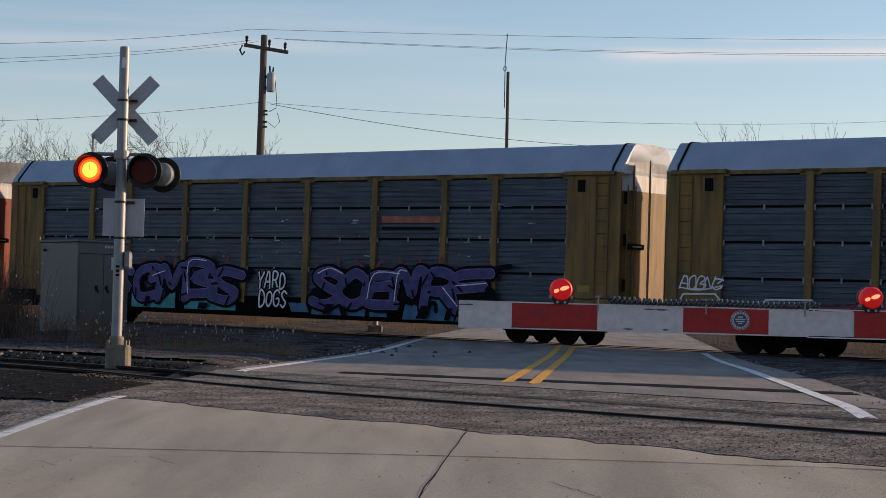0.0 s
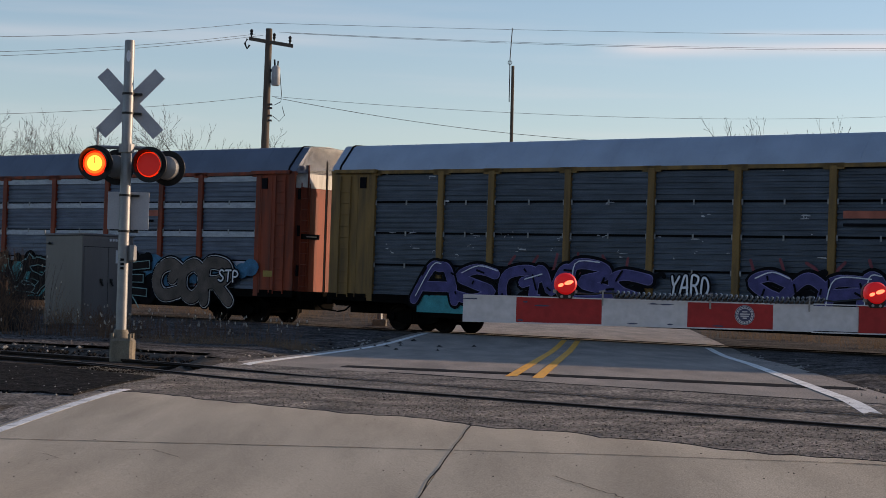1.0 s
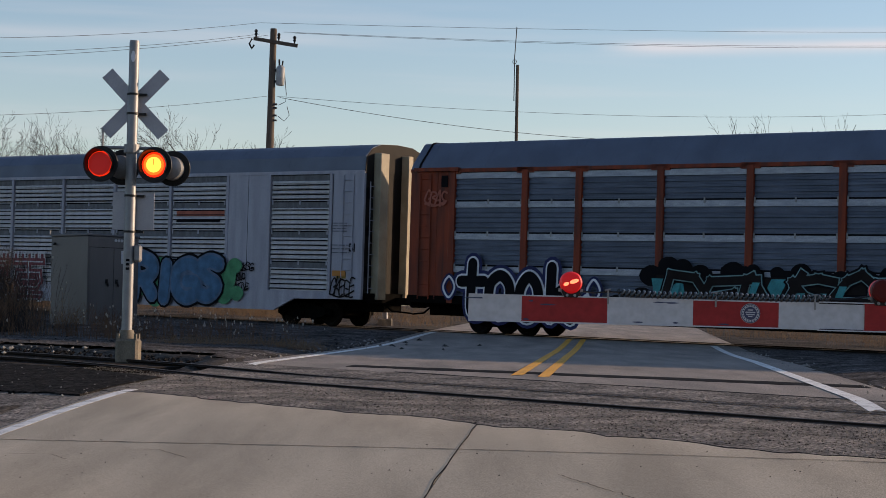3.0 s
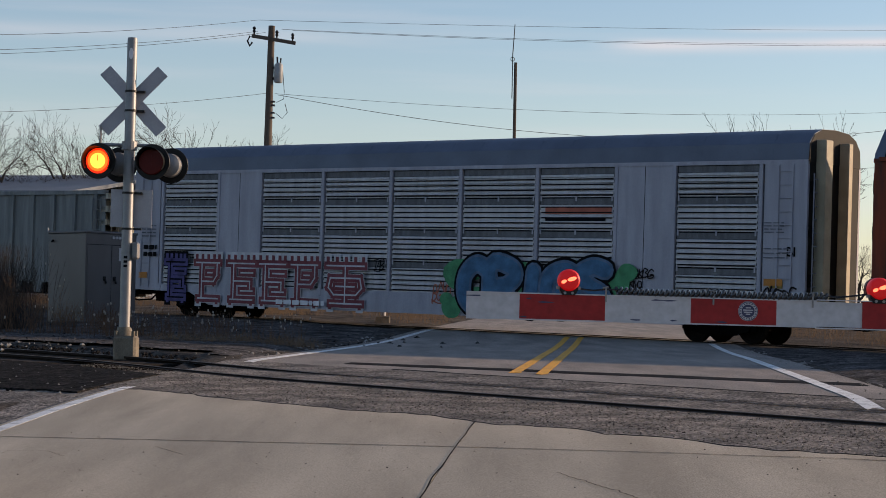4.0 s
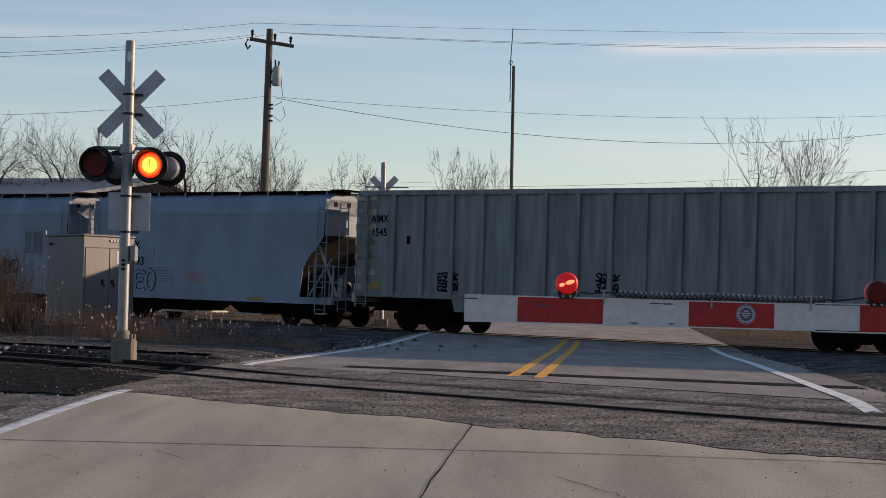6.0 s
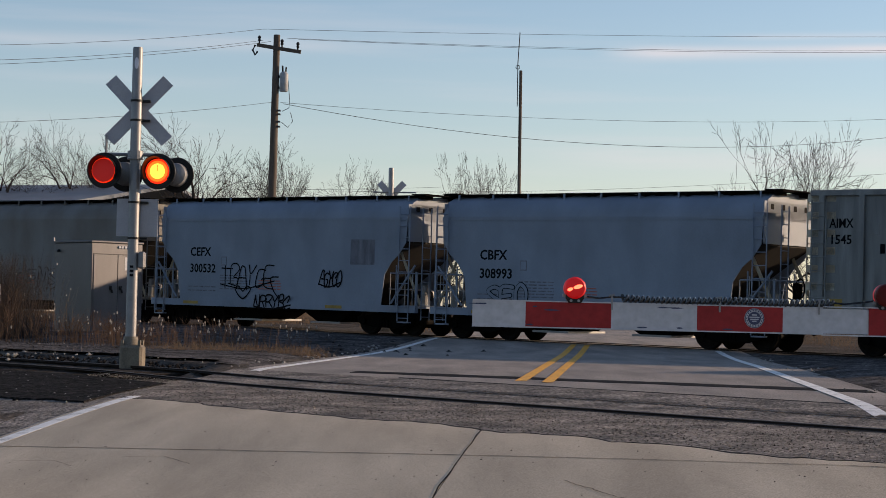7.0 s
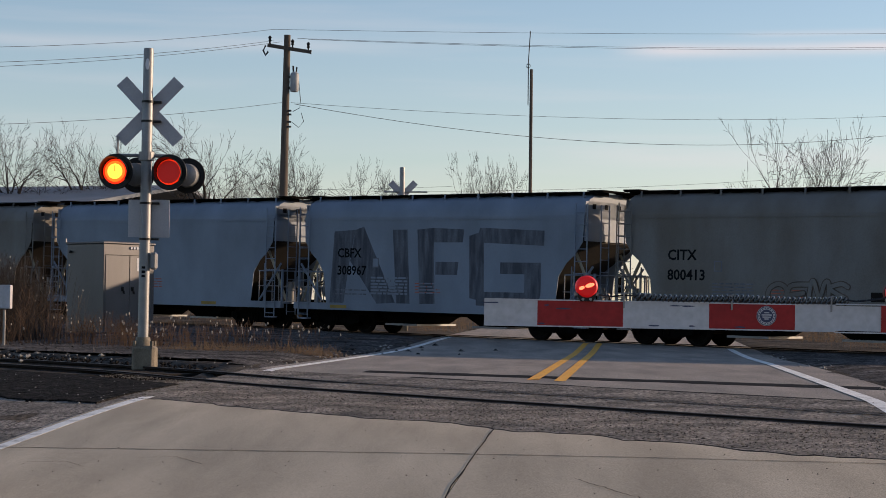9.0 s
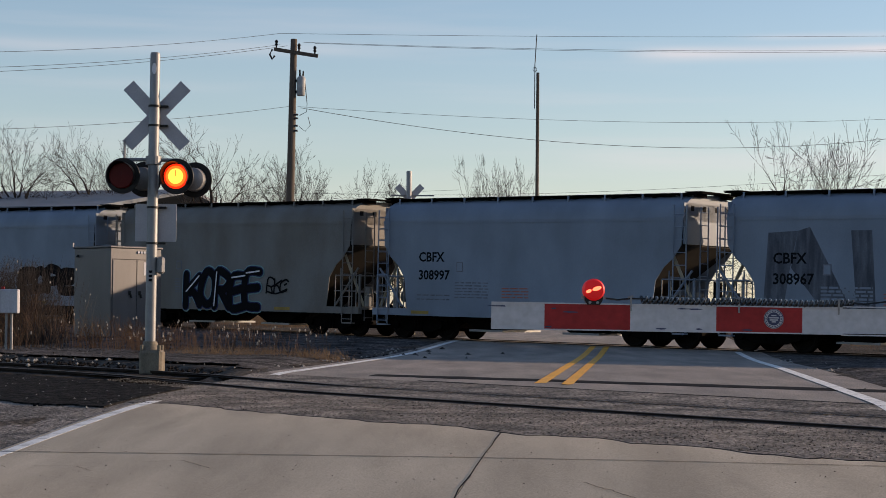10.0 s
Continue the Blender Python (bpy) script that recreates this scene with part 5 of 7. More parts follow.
for _ in range(60):
    mx_, mz_ = rngw.uniform(-11.4, 11.3), rngw.choice((2.0, 2.4, 2.55, 2.62, 2.9, 3.0, 3.05, 3.6, 4.0, 4.85)) + rngw.uniform(-0.05, 0.1)
    for j in range(rngw.choice((1, 1, 2, 3))):
        mw_ = rngw.choice((0.03, 0.05, 0.12, 0.3))
        a = mx_ + rngw.uniform(-0.1, 0.25)
        hh = rngw.choice((0.012, 0.02, 0.03))
        bm.faces.new([bm.verts.new((u_, SIDE + 0.012 - 0.0007 * j, v_)) for u_, v_ in ((a, mz_ - j * 0.05), (a + mw_, mz_ - j * 0.05 + rngw.uniform(-0.02, 0.02)), (a + mw_ * 0.9, mz_ - j * 0.05 + hh), (a + mw_ * 0.2, mz_ - j * 0.05 + hh * 1.3))])
tagged(part("paint_scrape", bm, M["scrape"], rb, "bright scrapes and paper scraps on the panels"), kind="stuff")

rc = autorack("orange framed autorack car with galvanised panels and graffiti", -34.89, "orange", "panel_mid", "roof_slate", 13.2, band_key="panel_band")
tk = word_lines("tOOk", -11.15, 0.62, 4.3, 1.2, 61, 0.03, 0.03, 0.86)
piece(rc, tk, Y1, (("g_navy", 0.66), ("g_white", 0.46), ("ink", 0.34)), "black sprayed lettering with white rims in a navy haze")
for gx in (-11.75, -6.75, -6.5):
    gz = 1.4 if gx != -6.75 else 0.95
    piece(rc, [[(gx, gz), (gx + 0.22, gz + 0.32), (gx + 0.44, gz), (gx + 0.22, gz - 0.32), (gx, gz)]], Y1 - 0.01, (("g_navy", 0.2), ("g_white", 0.07)), "small sprayed diamond")
puffs(rc, -4.6, 6.9, 1.95, 0.36, "ink", Y1, 24, 63, "black sprayed cloud round the letters")
puffs(rc, -5.6, -4.2, 0.95, 0.5, "ink", Y1, 5, 64, "black sprayed cloud round the letters")
puffs(rc, 5.6, 6.8, 0.95, 0.5, "ink", Y1, 5, 65, "black sprayed cloud round the letters")
flat_patches(rc, [(-4.3, 6.0, 0.52, 1.9, 0.1)], Y1 - 0.02, "g_dusk", "dark brown painted ground of the piece")
flat_patches(rc, [(-4.2, -3.2, 1.1, 1.8, -0.15), (-2.6, -1.9, 0.9, 1.35, 0.3), (-1.6, -0.7, 0.62, 0.95, 0.3), (-1.0, -0.5, 1.1, 1.85, 0.4), (0.2, 0.9, 0.6, 1.0, 0.5), (0.9, 1.5, 1.1, 1.5, -0.3), (2.2, 2.9, 0.58, 0.9, 0.3), (2.9, 3.4, 1.05, 1.7, 0.3), (3.7, 4.6, 0.58, 0.95, 0.2), (4.4, 5.4, 1.3, 1.8, 0.2), (5.2, 5.8, 0.58, 0.85, -0.2)], Y1 - 0.03, "g_aqua", "teal painted fields between the letters")
w3 = word_lines("DENSARDE", -4.25, 0.85, 10.0, 1.05, 21, 0.15, 0.25, 1.4)
arrows = random.Random(58)
w3 += [[(a, b), (a + arrows.uniform(-0.4, 0.5), b - arrows.uniform(0.1, 0.4)), (a + arrows.uniform(0.2, 0.8), b - arrows.uniform(0.3, 0.6))] for l in w3[::2] for a, b in l[-1:] if b > 1.2]
for k, (key, wid) in enumerate((("ink", 0.42), ("g_aqua_pale", 0.3), ("g_dusk", 0.235))):
    strokes(rc, M[key], Y1 - 0.04 - 0.016 * k, w3, wid, "dark angular graffiti letters edged in pale teal" if k == 2 else "", sharp=True)
flat_patches(rc, [(fx, fx + 0.22, fz, fz + 0.3, 0.12) for fx, fz in ((-3.7, 1.35), (-2.5, 1.15), (-1.25, 1.45), (0.1, 1.2), (1.3, 1.4), (2.55, 1.15), (3.9, 1.3), (4.9, 1.1))], Y1 - 0.1, "g_aqua", "teal slivers inside the letters")
strokes(rc, M["g_aqua_pale"], Y1 - 0.1, [[(-0.6, 0.6), (0.0, 1.15), (0.7, 0.95), (0.4, 0.7)], [(5.4, 1.1), (5.9, 0.7), (6.2, 0.35)]], 0.05)
bars(rc, -7.0, 0.86, 2.1, 1, Y1, "g_white", 66, 0.2, 0.16)
puffs(rc, 6.7, 11.7, 1.6, 0.55, "g_blue_deep", Y1, 10, 67, "blue sprayed cloud")
w4 = word_lines("COR", 6.95, 0.75, 3.4, 1.15, 22, 0.04, 0.05, 1.12)
piece(rc, w4, Y1 - 0.02, (("ink", 0.62), ("g_white", 0.5), ("ink", 0.46), ("g_umber", 0.4)), "brown bubble letters with white rims")
piece(rc, word_lines("STP", 10.0, 1.35, 0.95, 0.36, 24, 0.03, 0.05, 0.8), Y1 - 0.08, (("ink", 0.16), ("g_white", 0.06)), "small white sprayed letters")
scrawl(rc, -12.6, 3.9, 0.8, 0.4, SIDE - 0.06, M["rust_red"], 4, 23, 0.06)

rd = autorack("pale grey smooth ended autorack car with maroon graffiti", -62.93, "car_white", "panel_white", "roof_slate", 12.95, band_key="louvre_band", smooth_car=True)
for mx0, mx1, kind_, hue in ((-11.2, -10.3, "E", "g_violet"), (-9.75, -8.65, "P", "g_maroon"), (-8.25, -7.05, "E", "g_maroon"), (-6.8, -5.65, "E", "g_maroon"), (-5.4, -4.25, "P", "g_maroon"), (-3.85, -2.3, "T", "g_maroon")):
    mw = mx1 - mx0
    at = lambda a, b: (mx0 + mw * a, 0.62 + 1.4 * b)
    body = [[at(0.1, 0.04), at(0.95, 0.04)], [at(0.0, 0.9), at(1.0, 0.9)]]
    if kind_ == "P":
        body += [[at(0.25, 0.04), at(0.25, 0.9)], [at(0.25, 0.45), at(0.75, 0.45), at(0.9, 0.6), at(0.9, 0.9)], [at(0.5, 0.66), at(0.7, 0.66)]]
    elif kind_ == "E":
        body += [[at(0.22, 0.04), at(0.22, 0.9)], [at(0.22, 0.48), at(0.85, 0.48)], [at(0.85, 0.3), at(0.85, 0.48)], [at(0.5, 0.68), at(0.95, 0.68)], [at(0.5, 0.25), at(0.95, 0.25)]]
    else:
        body += [[at(0.5, 0.04), at(0.5, 0.9)], [at(0.1, 0.62), at(0.05, 0.4), at(0.2, 0.24), at(0.8, 0.24), at(0.95, 0.4), at(0.9, 0.62), at(0.1, 0.62)], [at(0.25, 0.43), at(0.75, 0.43)]]
    teeth = [[at(a, 0.9), at(a, 1.06)] for a in (0.02, 0.27, 0.52, 0.77, 0.98)] + [[at(a, 0.04), at(a, -0.05)] for a in (0.1, 0.9)]
    for k, (key, wid) in enumerate((("panel_white" if hue == "g_maroon" else "ink", 0.3), (hue, 0.26), ("panel_white" if hue == "g_maroon" else "ink", 0.05))):
        strokes(rd, M[key], Y1 - 0.008 * k, body if k else body + teeth, wid, "maze-like block graffiti" if k == 1 else "", sharp=True)
    strokes(rd, M[hue], Y1 - 0.009, teeth, 0.13, "", sharp=True)
bars(rd, -6.0, 0.58, 2.1, 1, Y1 - 0.05, "g_white", 68, 0.2, 0.15)
scrawl(rd, -1.95, 1.75, 0.4, 0.35, SIDE - 0.06, M["ink"], 3, 69, 0.03)
scrawl(rd, 0.4, 0.85, 0.7, 0.55, SIDE - 0.06, M["rust_red"], 4, 70, 0.04)
puffs(rd, 0.9, 2.0, 0.9, 0.45, "g_green", Y1, 5, 71, "green sprayed cloud")
puffs(rd, 1.4, 7.6, 1.65, 0.55, "g_green", Y1 - 0.005, 15, 72, "green sprayed cloud")
puffs(rd, 2.0, 7.9, 1.0, 0.5, "g_green", Y1 - 0.012, 12, 73, "green sprayed cloud")
w5 = word_lines("ORIGS", 1.5, 0.8, 5.2, 1.15, 25, 0.05, 0.08, 1.1)
piece(rd, w5, Y1 - 0.03, (("ink", 0.74), ("g_sky", 0.58), ("g_blue", 0.42)), "blue bubble letter graffiti with black rims")
for k, tz in enumerate((1.75, 1.42, 1.08)):
    scrawl(rd, 7.3 + 0.08 * k, tz, (0.95, 0.5, 0.6)[k], 0.24, SIDE - 0.06, M["g_dusk"], (6, 4, 4)[k], 74 + k, 0.035, "small black handwritten tag")
lettering("stencil", "BI", 12.38, 2.42, SIDE - 0.03, 0.26, M["ink"], rd, "black stencilled letters", bold=0.008)
bars(rd, 11.72, 3.3, 0.6, 4, SIDE - 0.06, "g_grey", 63, 0.085, 0.03)
bars(rd, 11.72, 2.6, 0.75, 3, SIDE - 0.06, "g_grey", 64, 0.12, 0.03)
boxes("placard", M["placard_orange"], rd, (11.75, 12.3, SIDE - 0.06, SIDE - 0.05, 1.62, 1.8), label="small orange notice plate")
scrawl(rd, 11.65, 1.0, 1.0, 0.55, SIDE - 0.06, M["g_dusk"], 5, 77, 0.05, "small black handwritten tag")
bars(rd, -12.4, 2.3, 0.65, 2, SIDE - 0.06, "ink", 61, 0.24, 0.15)
bars(rd, -12.5, 3.1, 0.7, 4, SIDE - 0.06, "g_grey", 62, 0.12, 0.04)
boxes("placard", M["placard_orange"], rd, (-12.6, -12.2, SIDE - 0.06, SIDE - 0.05, 1.3, 1.5), label="small orange notice plate")
gondola(-87.0)
h1 = hopper(-103.5, "hop_pale", "pale grey two-bay covered hopper with black tag", "CBFX", "308993")
piece(h1, word_lines("SEO", -3.75, 1.0, 1.5, 0.62, 41, 0.08, 0.05, 1.0), -1.522, (("ink", 0.15), ("hop_pale", 0.105)), "black outline sprayed tag")
h2 = hopper(-115.9, "hop_pale", "pale grey two-bay covered hopper with black handwritten tag", "CEFX", "300532")
scrawl(h2, -2.6, 1.4, 2.4, 0.72, -1.525, M["ink"], 6, 42, 0.042, "black handwritten tag")
strokes(h2, M["ink"], -1.53, [[(-1.5, 1.0), (-1.85, 1.3), (-1.7, 1.42), (-1.5, 1.25), (-1.3, 1.42), (-1.15, 1.3), (-1.5, 1.0)], [(0.1, 1.75), (-0.25, 1.7), (-0.1, 1.3), (0.15, 1.05)]], 0.045)
scrawl(h2, 1.9, 1.5, 0.9, 0.45, -1.525, M["ink"], 5, 43, 0.05)
scrawl(h2, -1.0, 0.72, 1.6, 0.4, -1.54, M["ink"], 6, 44, 0.05)
boxes("patch", M["g_grey"], h2, (3.2, 4.2, -1.52, -1.513, 2.2, 3.0), label="grey repainted patch")
h3 = hopper(-128.3, "hop_tan", "stained grey two-bay covered hopper with outline graffiti", "CITX", "800413")
piece(h3, word_lines("OEMS", -0.9, 1.2, 2.4, 0.62, 45, 0.06, 0.1, 1.05), -1.522, (("g_umber", 0.17), ("hop_tan", 0.11)), "grey outline graffiti")
boxes("patch", M["g_dusk"], h3, (2.15, 2.55, -1.52, -1.513, 1.35, 1.6), label="small dark patch")
h4 = hopper(-140.7, "hop_pale", "pale grey two-bay covered hopper with huge faded letters", "CBFX", "308967")
bm = bmesh.new()
for k, poly in enumerate((((-4.35, 0.95), (-3.75, 0.95), (-3.55, 2.2), (-3.3, 3.3), (-4.2, 3.25)), ((-3.3, 3.3), (-2.95, 3.4), (-1.6, 1.0), (-2.35, 0.95), (-3.5, 2.3)), ((-1.55, 0.98), (-1.75, 3.3), (-1.15, 3.3), (-1.0, 0.98)),
        ((-0.6, 0.98), (-0.75, 3.3), (-0.1, 3.35), (0.0, 1.0)), ((-0.1, 2.9), (-0.1, 3.35), (1.1, 3.3), (1.05, 2.9)), ((0.0, 1.9), (0.0, 2.3), (0.9, 2.3), (0.85, 1.9)),
        ((1.35, 1.2), (1.3, 3.1), (1.85, 3.25), (1.9, 1.1)), ((1.6, 2.9), (1.7, 3.35), (4.1, 3.25), (4.1, 2.8)), ((1.6, 0.98), (1.6, 1.4), (4.0, 1.4), (3.9, 0.98)), ((3.4, 1.4), (3.4, 2.3), (4.0, 2.3), (4.0, 1.4)), ((2.5, 1.95), (2.5, 2.3), (3.4, 2.3), (3.4, 1.95)))):
    bm.faces.new([bm.verts.new((a, -1.5135 - 0.0006 * k, b)) for a, b in poly])
tagged(part("graffiti", bm, M["faded"], h4, "huge faded grey painted letters"), kind="stuff")
bars(h4, -2.6, 1.75, 1.5, 6, -1.53, "hop_pale", 71, 0.1, 0.055)
bars(h4, -0.6, 1.6, 1.1, 4, -1.53, "hop_pale", 72, 0.1, 0.045)
h5 = hopper(-153.1, "hop_pale", "clean pale grey two-bay covered hopper", "CBFX", "308997")
h6 = hopper(-165.5, "hop_tan", "stained grey two-bay covered hopper with white edged graffiti")
w6 = word_lines("KOREE", -2.1, 0.85, 3.6, 1.15, 47, 0.09, 0.02, 1.12)
piece(h6, w6, -1.522, (("g_aqua_pale", 0.42), ("g_navy", 0.34), ("ink", 0.27)), "dark letters edged in pale aqua")
strokes(h6, M["g_white"], -1.6, [[(a + 0.03, b + 0.02) for a, b in l[:2]] for l in w6[1::2]], 0.05)
scrawl(h6, 1.8, 1.35, 0.9, 0.4, -1.525, M["ink"], 3, 48, 0.06)
h7 = hopper(-177.9, "hop_pale", "pale grey two-bay covered hopper with dark graffiti")
piece(h7, word_lines("EOPE", 1.4, 1.3, 3.0, 0.75, 49, 0.05), -1.522, (("ink", 0.36), ("g_dusk", 0.06)), "black block graffiti")
hopper(-190.3, "hop_pale", "pale grey two-bay covered hopper")


def car_pose(u):
    """A car on the main track with its middle at u."""
    p = TRACK0 + DU * u
    dip = (rail_z(u - 4) - rail_z(u + 4)) / 8
    return Matrix.Translation((p.x, p.y, rail_z(u))) @ pose(0, 0, 0, 0, 0, -37.607) @ pose(0, 0, 0, 0, math.degrees(math.atan(dip)), 0)


# ---- crossing signal ----
MOVERS = []                        # (part, which half of the flashing it is lit in)


def lamp(root, x, y, z, toward, lit_half, turn):
    """A flashing light: round black backing, hood, red lens; toward -1 faces the viewer."""
    c = Vector((x, y, z))
    rot = Matrix.Translation(c) @ pose(0, 0, 0, 0, 0, turn) @ Matrix.Translation(-c)

    def put(name, bm, key, parent, label="", smooth=True):
        bmesh.ops.transform(bm, matrix=rot, verts=bm.verts)
        return part(name, bm, M[key], parent, label, smooth)
    bm = bmesh.new()
    lathe(bm, [(0.0, 0.29), (0.012 * toward, 0.295), (0.03 * toward, 0.29)], (x, y, z), "y", 32)
    b = put("background_disc", bm, "black", root, "round black painted backing disc")
    bm = bmesh.new()
    lathe(bm, [(0.0, 0.2), (-0.16 * toward, 0.19), (-0.2 * toward, 0.13), (-0.22 * toward, 0.05)], (x, y, z), "y", 24)
    put("lamp_housing", bm, "galv", root, "grey cast lamp housing")
    bm = bmesh.new()
    n = 20
    rings = []
    for a, r in ((0.03, 0.218), (0.26, 0.228)):
        ring = []
        for k in range(n + 1):
            t = math.radians(-35 + 250 * k / n)
            ring.append((x + math.cos(t) * r, y + a * toward * (1 if a < 0.1 else (0.55 + 0.45 * max(0, math.sin(t)))), z + math.sin(t) * r))
        rings.append(ring)
    for r0, r1 in zip(rings, rings[1:]):
        vs0, vs1 = [bm.verts.new(p) for p in r0], [bm.verts.new(p) for p in r1]
        for k in range(n):
            bm.faces.new((vs0[k], vs0[k + 1], vs1[k + 1], vs1[k]))
    put("hood", bm, "black", b)
    bm = bmesh.new()
    lathe(bm, [(0.03 * toward, 0.208), (0.045 * toward, 0.2), (0.05 * toward, 0.1)], (x, y, z), "y", 24)
    put("lens", bm, "lens_on" if toward < 0 else "lens_off", b, "round red lens")
    if toward < 0:
        bm = bmesh.new()
        lathe(bm, [(0.05 * toward, 0.172), (0.053 * toward, 0.165), (0.054 * toward, 0.1)], (x, y, z), "y", 24)
        put("lens_glow", bm, "lens_mid", b)
        bm = bmesh.new()
        lathe(bm, [(0.0545 * toward, 0.128), (0.058 * toward, 0.115), (0.059 * toward, 0.03)], (x, y, z), "y", 24)
        put("bulb_glow", bm, "lens_core", b)
        # added disc, no part of a real lamp: slides out to end a flash
        bm = bmesh.new()
        lathe(bm, [(-0.045 * toward, 0.212), (0.0, 0.212), (0.012 * toward, 0.2), (0.016 * toward, 0.1)], (x, y, z), "y", 24)
        box(bm, x - 0.008, x + 0.008, y + 0.016 * toward - 0.002, y + 0.016 * toward, z - 0.1, z + 0.12)
        s = put("flasher_blade", bm, "lens_off", b, "added dark red disc that hides the lit lens between flashes")
        MOVERS.append((s, lit_half, rot.to_3x3() @ Vector((0, toward, 0)), 0.078, -0.02, 0.22))
        # added glowing disc that imitates the lens as it dims
        bm = bmesh.new()
        lathe(bm, [(-0.02 * toward, 0.19), (0.0, 0.19), (0.004 * toward, 0.09)], (x, y, z), "y", 24)
        s = put("ember_blade", bm, "lens_ember", b, "added dull red glowing disc for the fading lens")
        MOVERS.append((s, lit_half, rot.to_3x3() @ Vector((0, toward, 0)), 0.068, -0.012, 0.0))
        bm = bmesh.new()
        box(bm, x - 0.006, x + 0.006, y + 0.06 * toward, y + 0.064 * toward, z + 0.0, z + 0.1)
        put("bulb_clip", bm, "lens_mid", b)
    return b


def crossbuck(root, z, y, span):
    for sgn in (-1, 1):
        bm = bmesh.new()
        box(bm, -span / 2, span / 2, -0.004, 0.004, -0.115, 0.115)
        box(bm, -span / 2, span / 2, -0.012, -0.004, 0.085, 0.1)
        box(bm, -span / 2, span / 2, -0.012, -0.004, -0.1, -0.085)
        bmesh.ops.transform(bm, matrix=pose(0.02, y + 0.006 * sgn, z, 0, sgn * 46.5, 0), verts=bm.verts)
        part("crossbuck_blade", bm, M["alu"], root, "plain aluminium back of a crossbuck blade")


def mast_pole(root, top, r):
    bm = bmesh.new()
    lathe(bm, [(0.3, r), (top - 0.9, r), (top - 0.88, r * 0.94), (top - 0.04, r * 0.94), (top, r * 0.85)], (0, 0, 0), "z", 20)
    part("mast", bm, M["galv"], root, "round galvanised mast", smooth=True)


def crossing_signal(m, label):
    root = thing("crossing_signal", m, label, "crossing signal", "crossing signals")
    mast_pole(root, 5.19, 0.088)
    # the cast base
    bm = bmesh.new()
    box(bm, -0.15, 0.22, -0.2, 0.2, -0.12, 0.3)
    part("base_casting", bm, M["cast"], root, "cast base, sunlit and rust stained", bevel=0.04)
    bm = bmesh.new()
    lathe(bm, [(0.3, 0.16), (0.35, 0.14), (0.44, 0.11)], (0, 0, 0), "z", 16)
    part("base_collar", bm, M["cast"], root, smooth=True)
    for x in (-0.11, 0.17):
        for y in (-0.15, 0.15):
            bm = bmesh.new()
            lathe(bm, [(0.26, 0.028), (0.38, 0.028)], (x, y, 0), "z", 6)
            part("anchor_bolt", bm, M["cast"], root)
    crossbuck(root, 4.16, 0.11, 1.38)
    for z in (4.29, 3.97, 2.62, 2.03):
        bm = bmesh.new()
        lathe(bm, [(z, 0.1), (z + 0.035, 0.1)], (0, 0, 0), "z", 16)
        box(bm, -0.1, 0.22, 0.02, 0.1, z, z + 0.035)
        part("clamp_band", bm, M["black"], root)
    # cross arm with terminal box
    bm = bmesh.new()
    tube(bm, [(-0.62, 0.0, 3.36), (-0.5, 0.0, 3.42), (0.42, 0.02, 3.42), (0.52, 0.02, 3.36)], 0.03, 8)
    tube(bm, [(-0.46, 0.0, 3.4), (-0.46, 0.0, 3.25)], 0.04, 8)
    tube(bm, [(0.4, 0.02, 3.4), (0.4, 0.02, 3.25)], 0.04, 8)
    tube(bm, [(-0.49, 0.05, 3.4), (-0.49, 0.05, 3.74)], 0.02, 6)
    lathe(bm, [(3.34, 0.13), (3.48, 0.13)], (0, 0, 0), "z", 16)
    part("cross_arm", bm, M["galv"], root, "pipe cross arm with junction fitting")
    lamp(root, -0.47, -0.16, 3.14, -1, 0, -8)
    lamp(root, 0.41, -0.16, 3.14, -1, 1, -8)
    lamp(root, -0.2, 0.3, 3.12, 1, 0, -8)
    lamp(root, 0.64, 0.3, 3.12, 1, 1, -8)
    bm = bmesh.new()
    box(bm, -0.3, 0.38, 0.1, 0.106, 2.08, 2.7)
    part("sign_plate", bm, M["alu"], root, "plain aluminium back of a sign", bevel=0.002)
    # white disc that stands for bright sky seen through the mast
    bm = bmesh.new()
    lathe(bm, [(-0.088, 0.05), (-0.084, 0.05)], (0, 0, 4.92), "y", 18)
    bmesh.ops.transform(bm, matrix=Matrix.Translation((0.0, 0, 4.92)) @ Matrix.Diagonal((0.7, 1, 1.9, 1)) @ Matrix.Translation((0, 0, -4.92)), verts=bm.verts)
    part("mast_slot", bm, M["g_white"], root, "white oval painting the sky seen through the mast")
    bm = bmesh.new()
    box(bm, 0.09, 0.21, -0.08, 0.08, 1.55, 1.83)
    part("junction_box", bm, M["galv"], root, "small grey junction box", bevel=0.03)
    boxes("stencil", M["ink"], root, *[(-0.03, 0.03, -0.092, -0.089, 1.42 + 0.07 * k, 1.46 + 0.07 * k) for k in range(3)])
    return root


crossing_signal(pose(-5.24, 30.5, 0.05, 0, 0.35, 0), "grey railway crossing signal mast with crossbuck and two red flashers")
crossing_signal(pose(11.98, 47.0, -0.4, 0, 0, 0), "second grey crossing signal mast across the road")


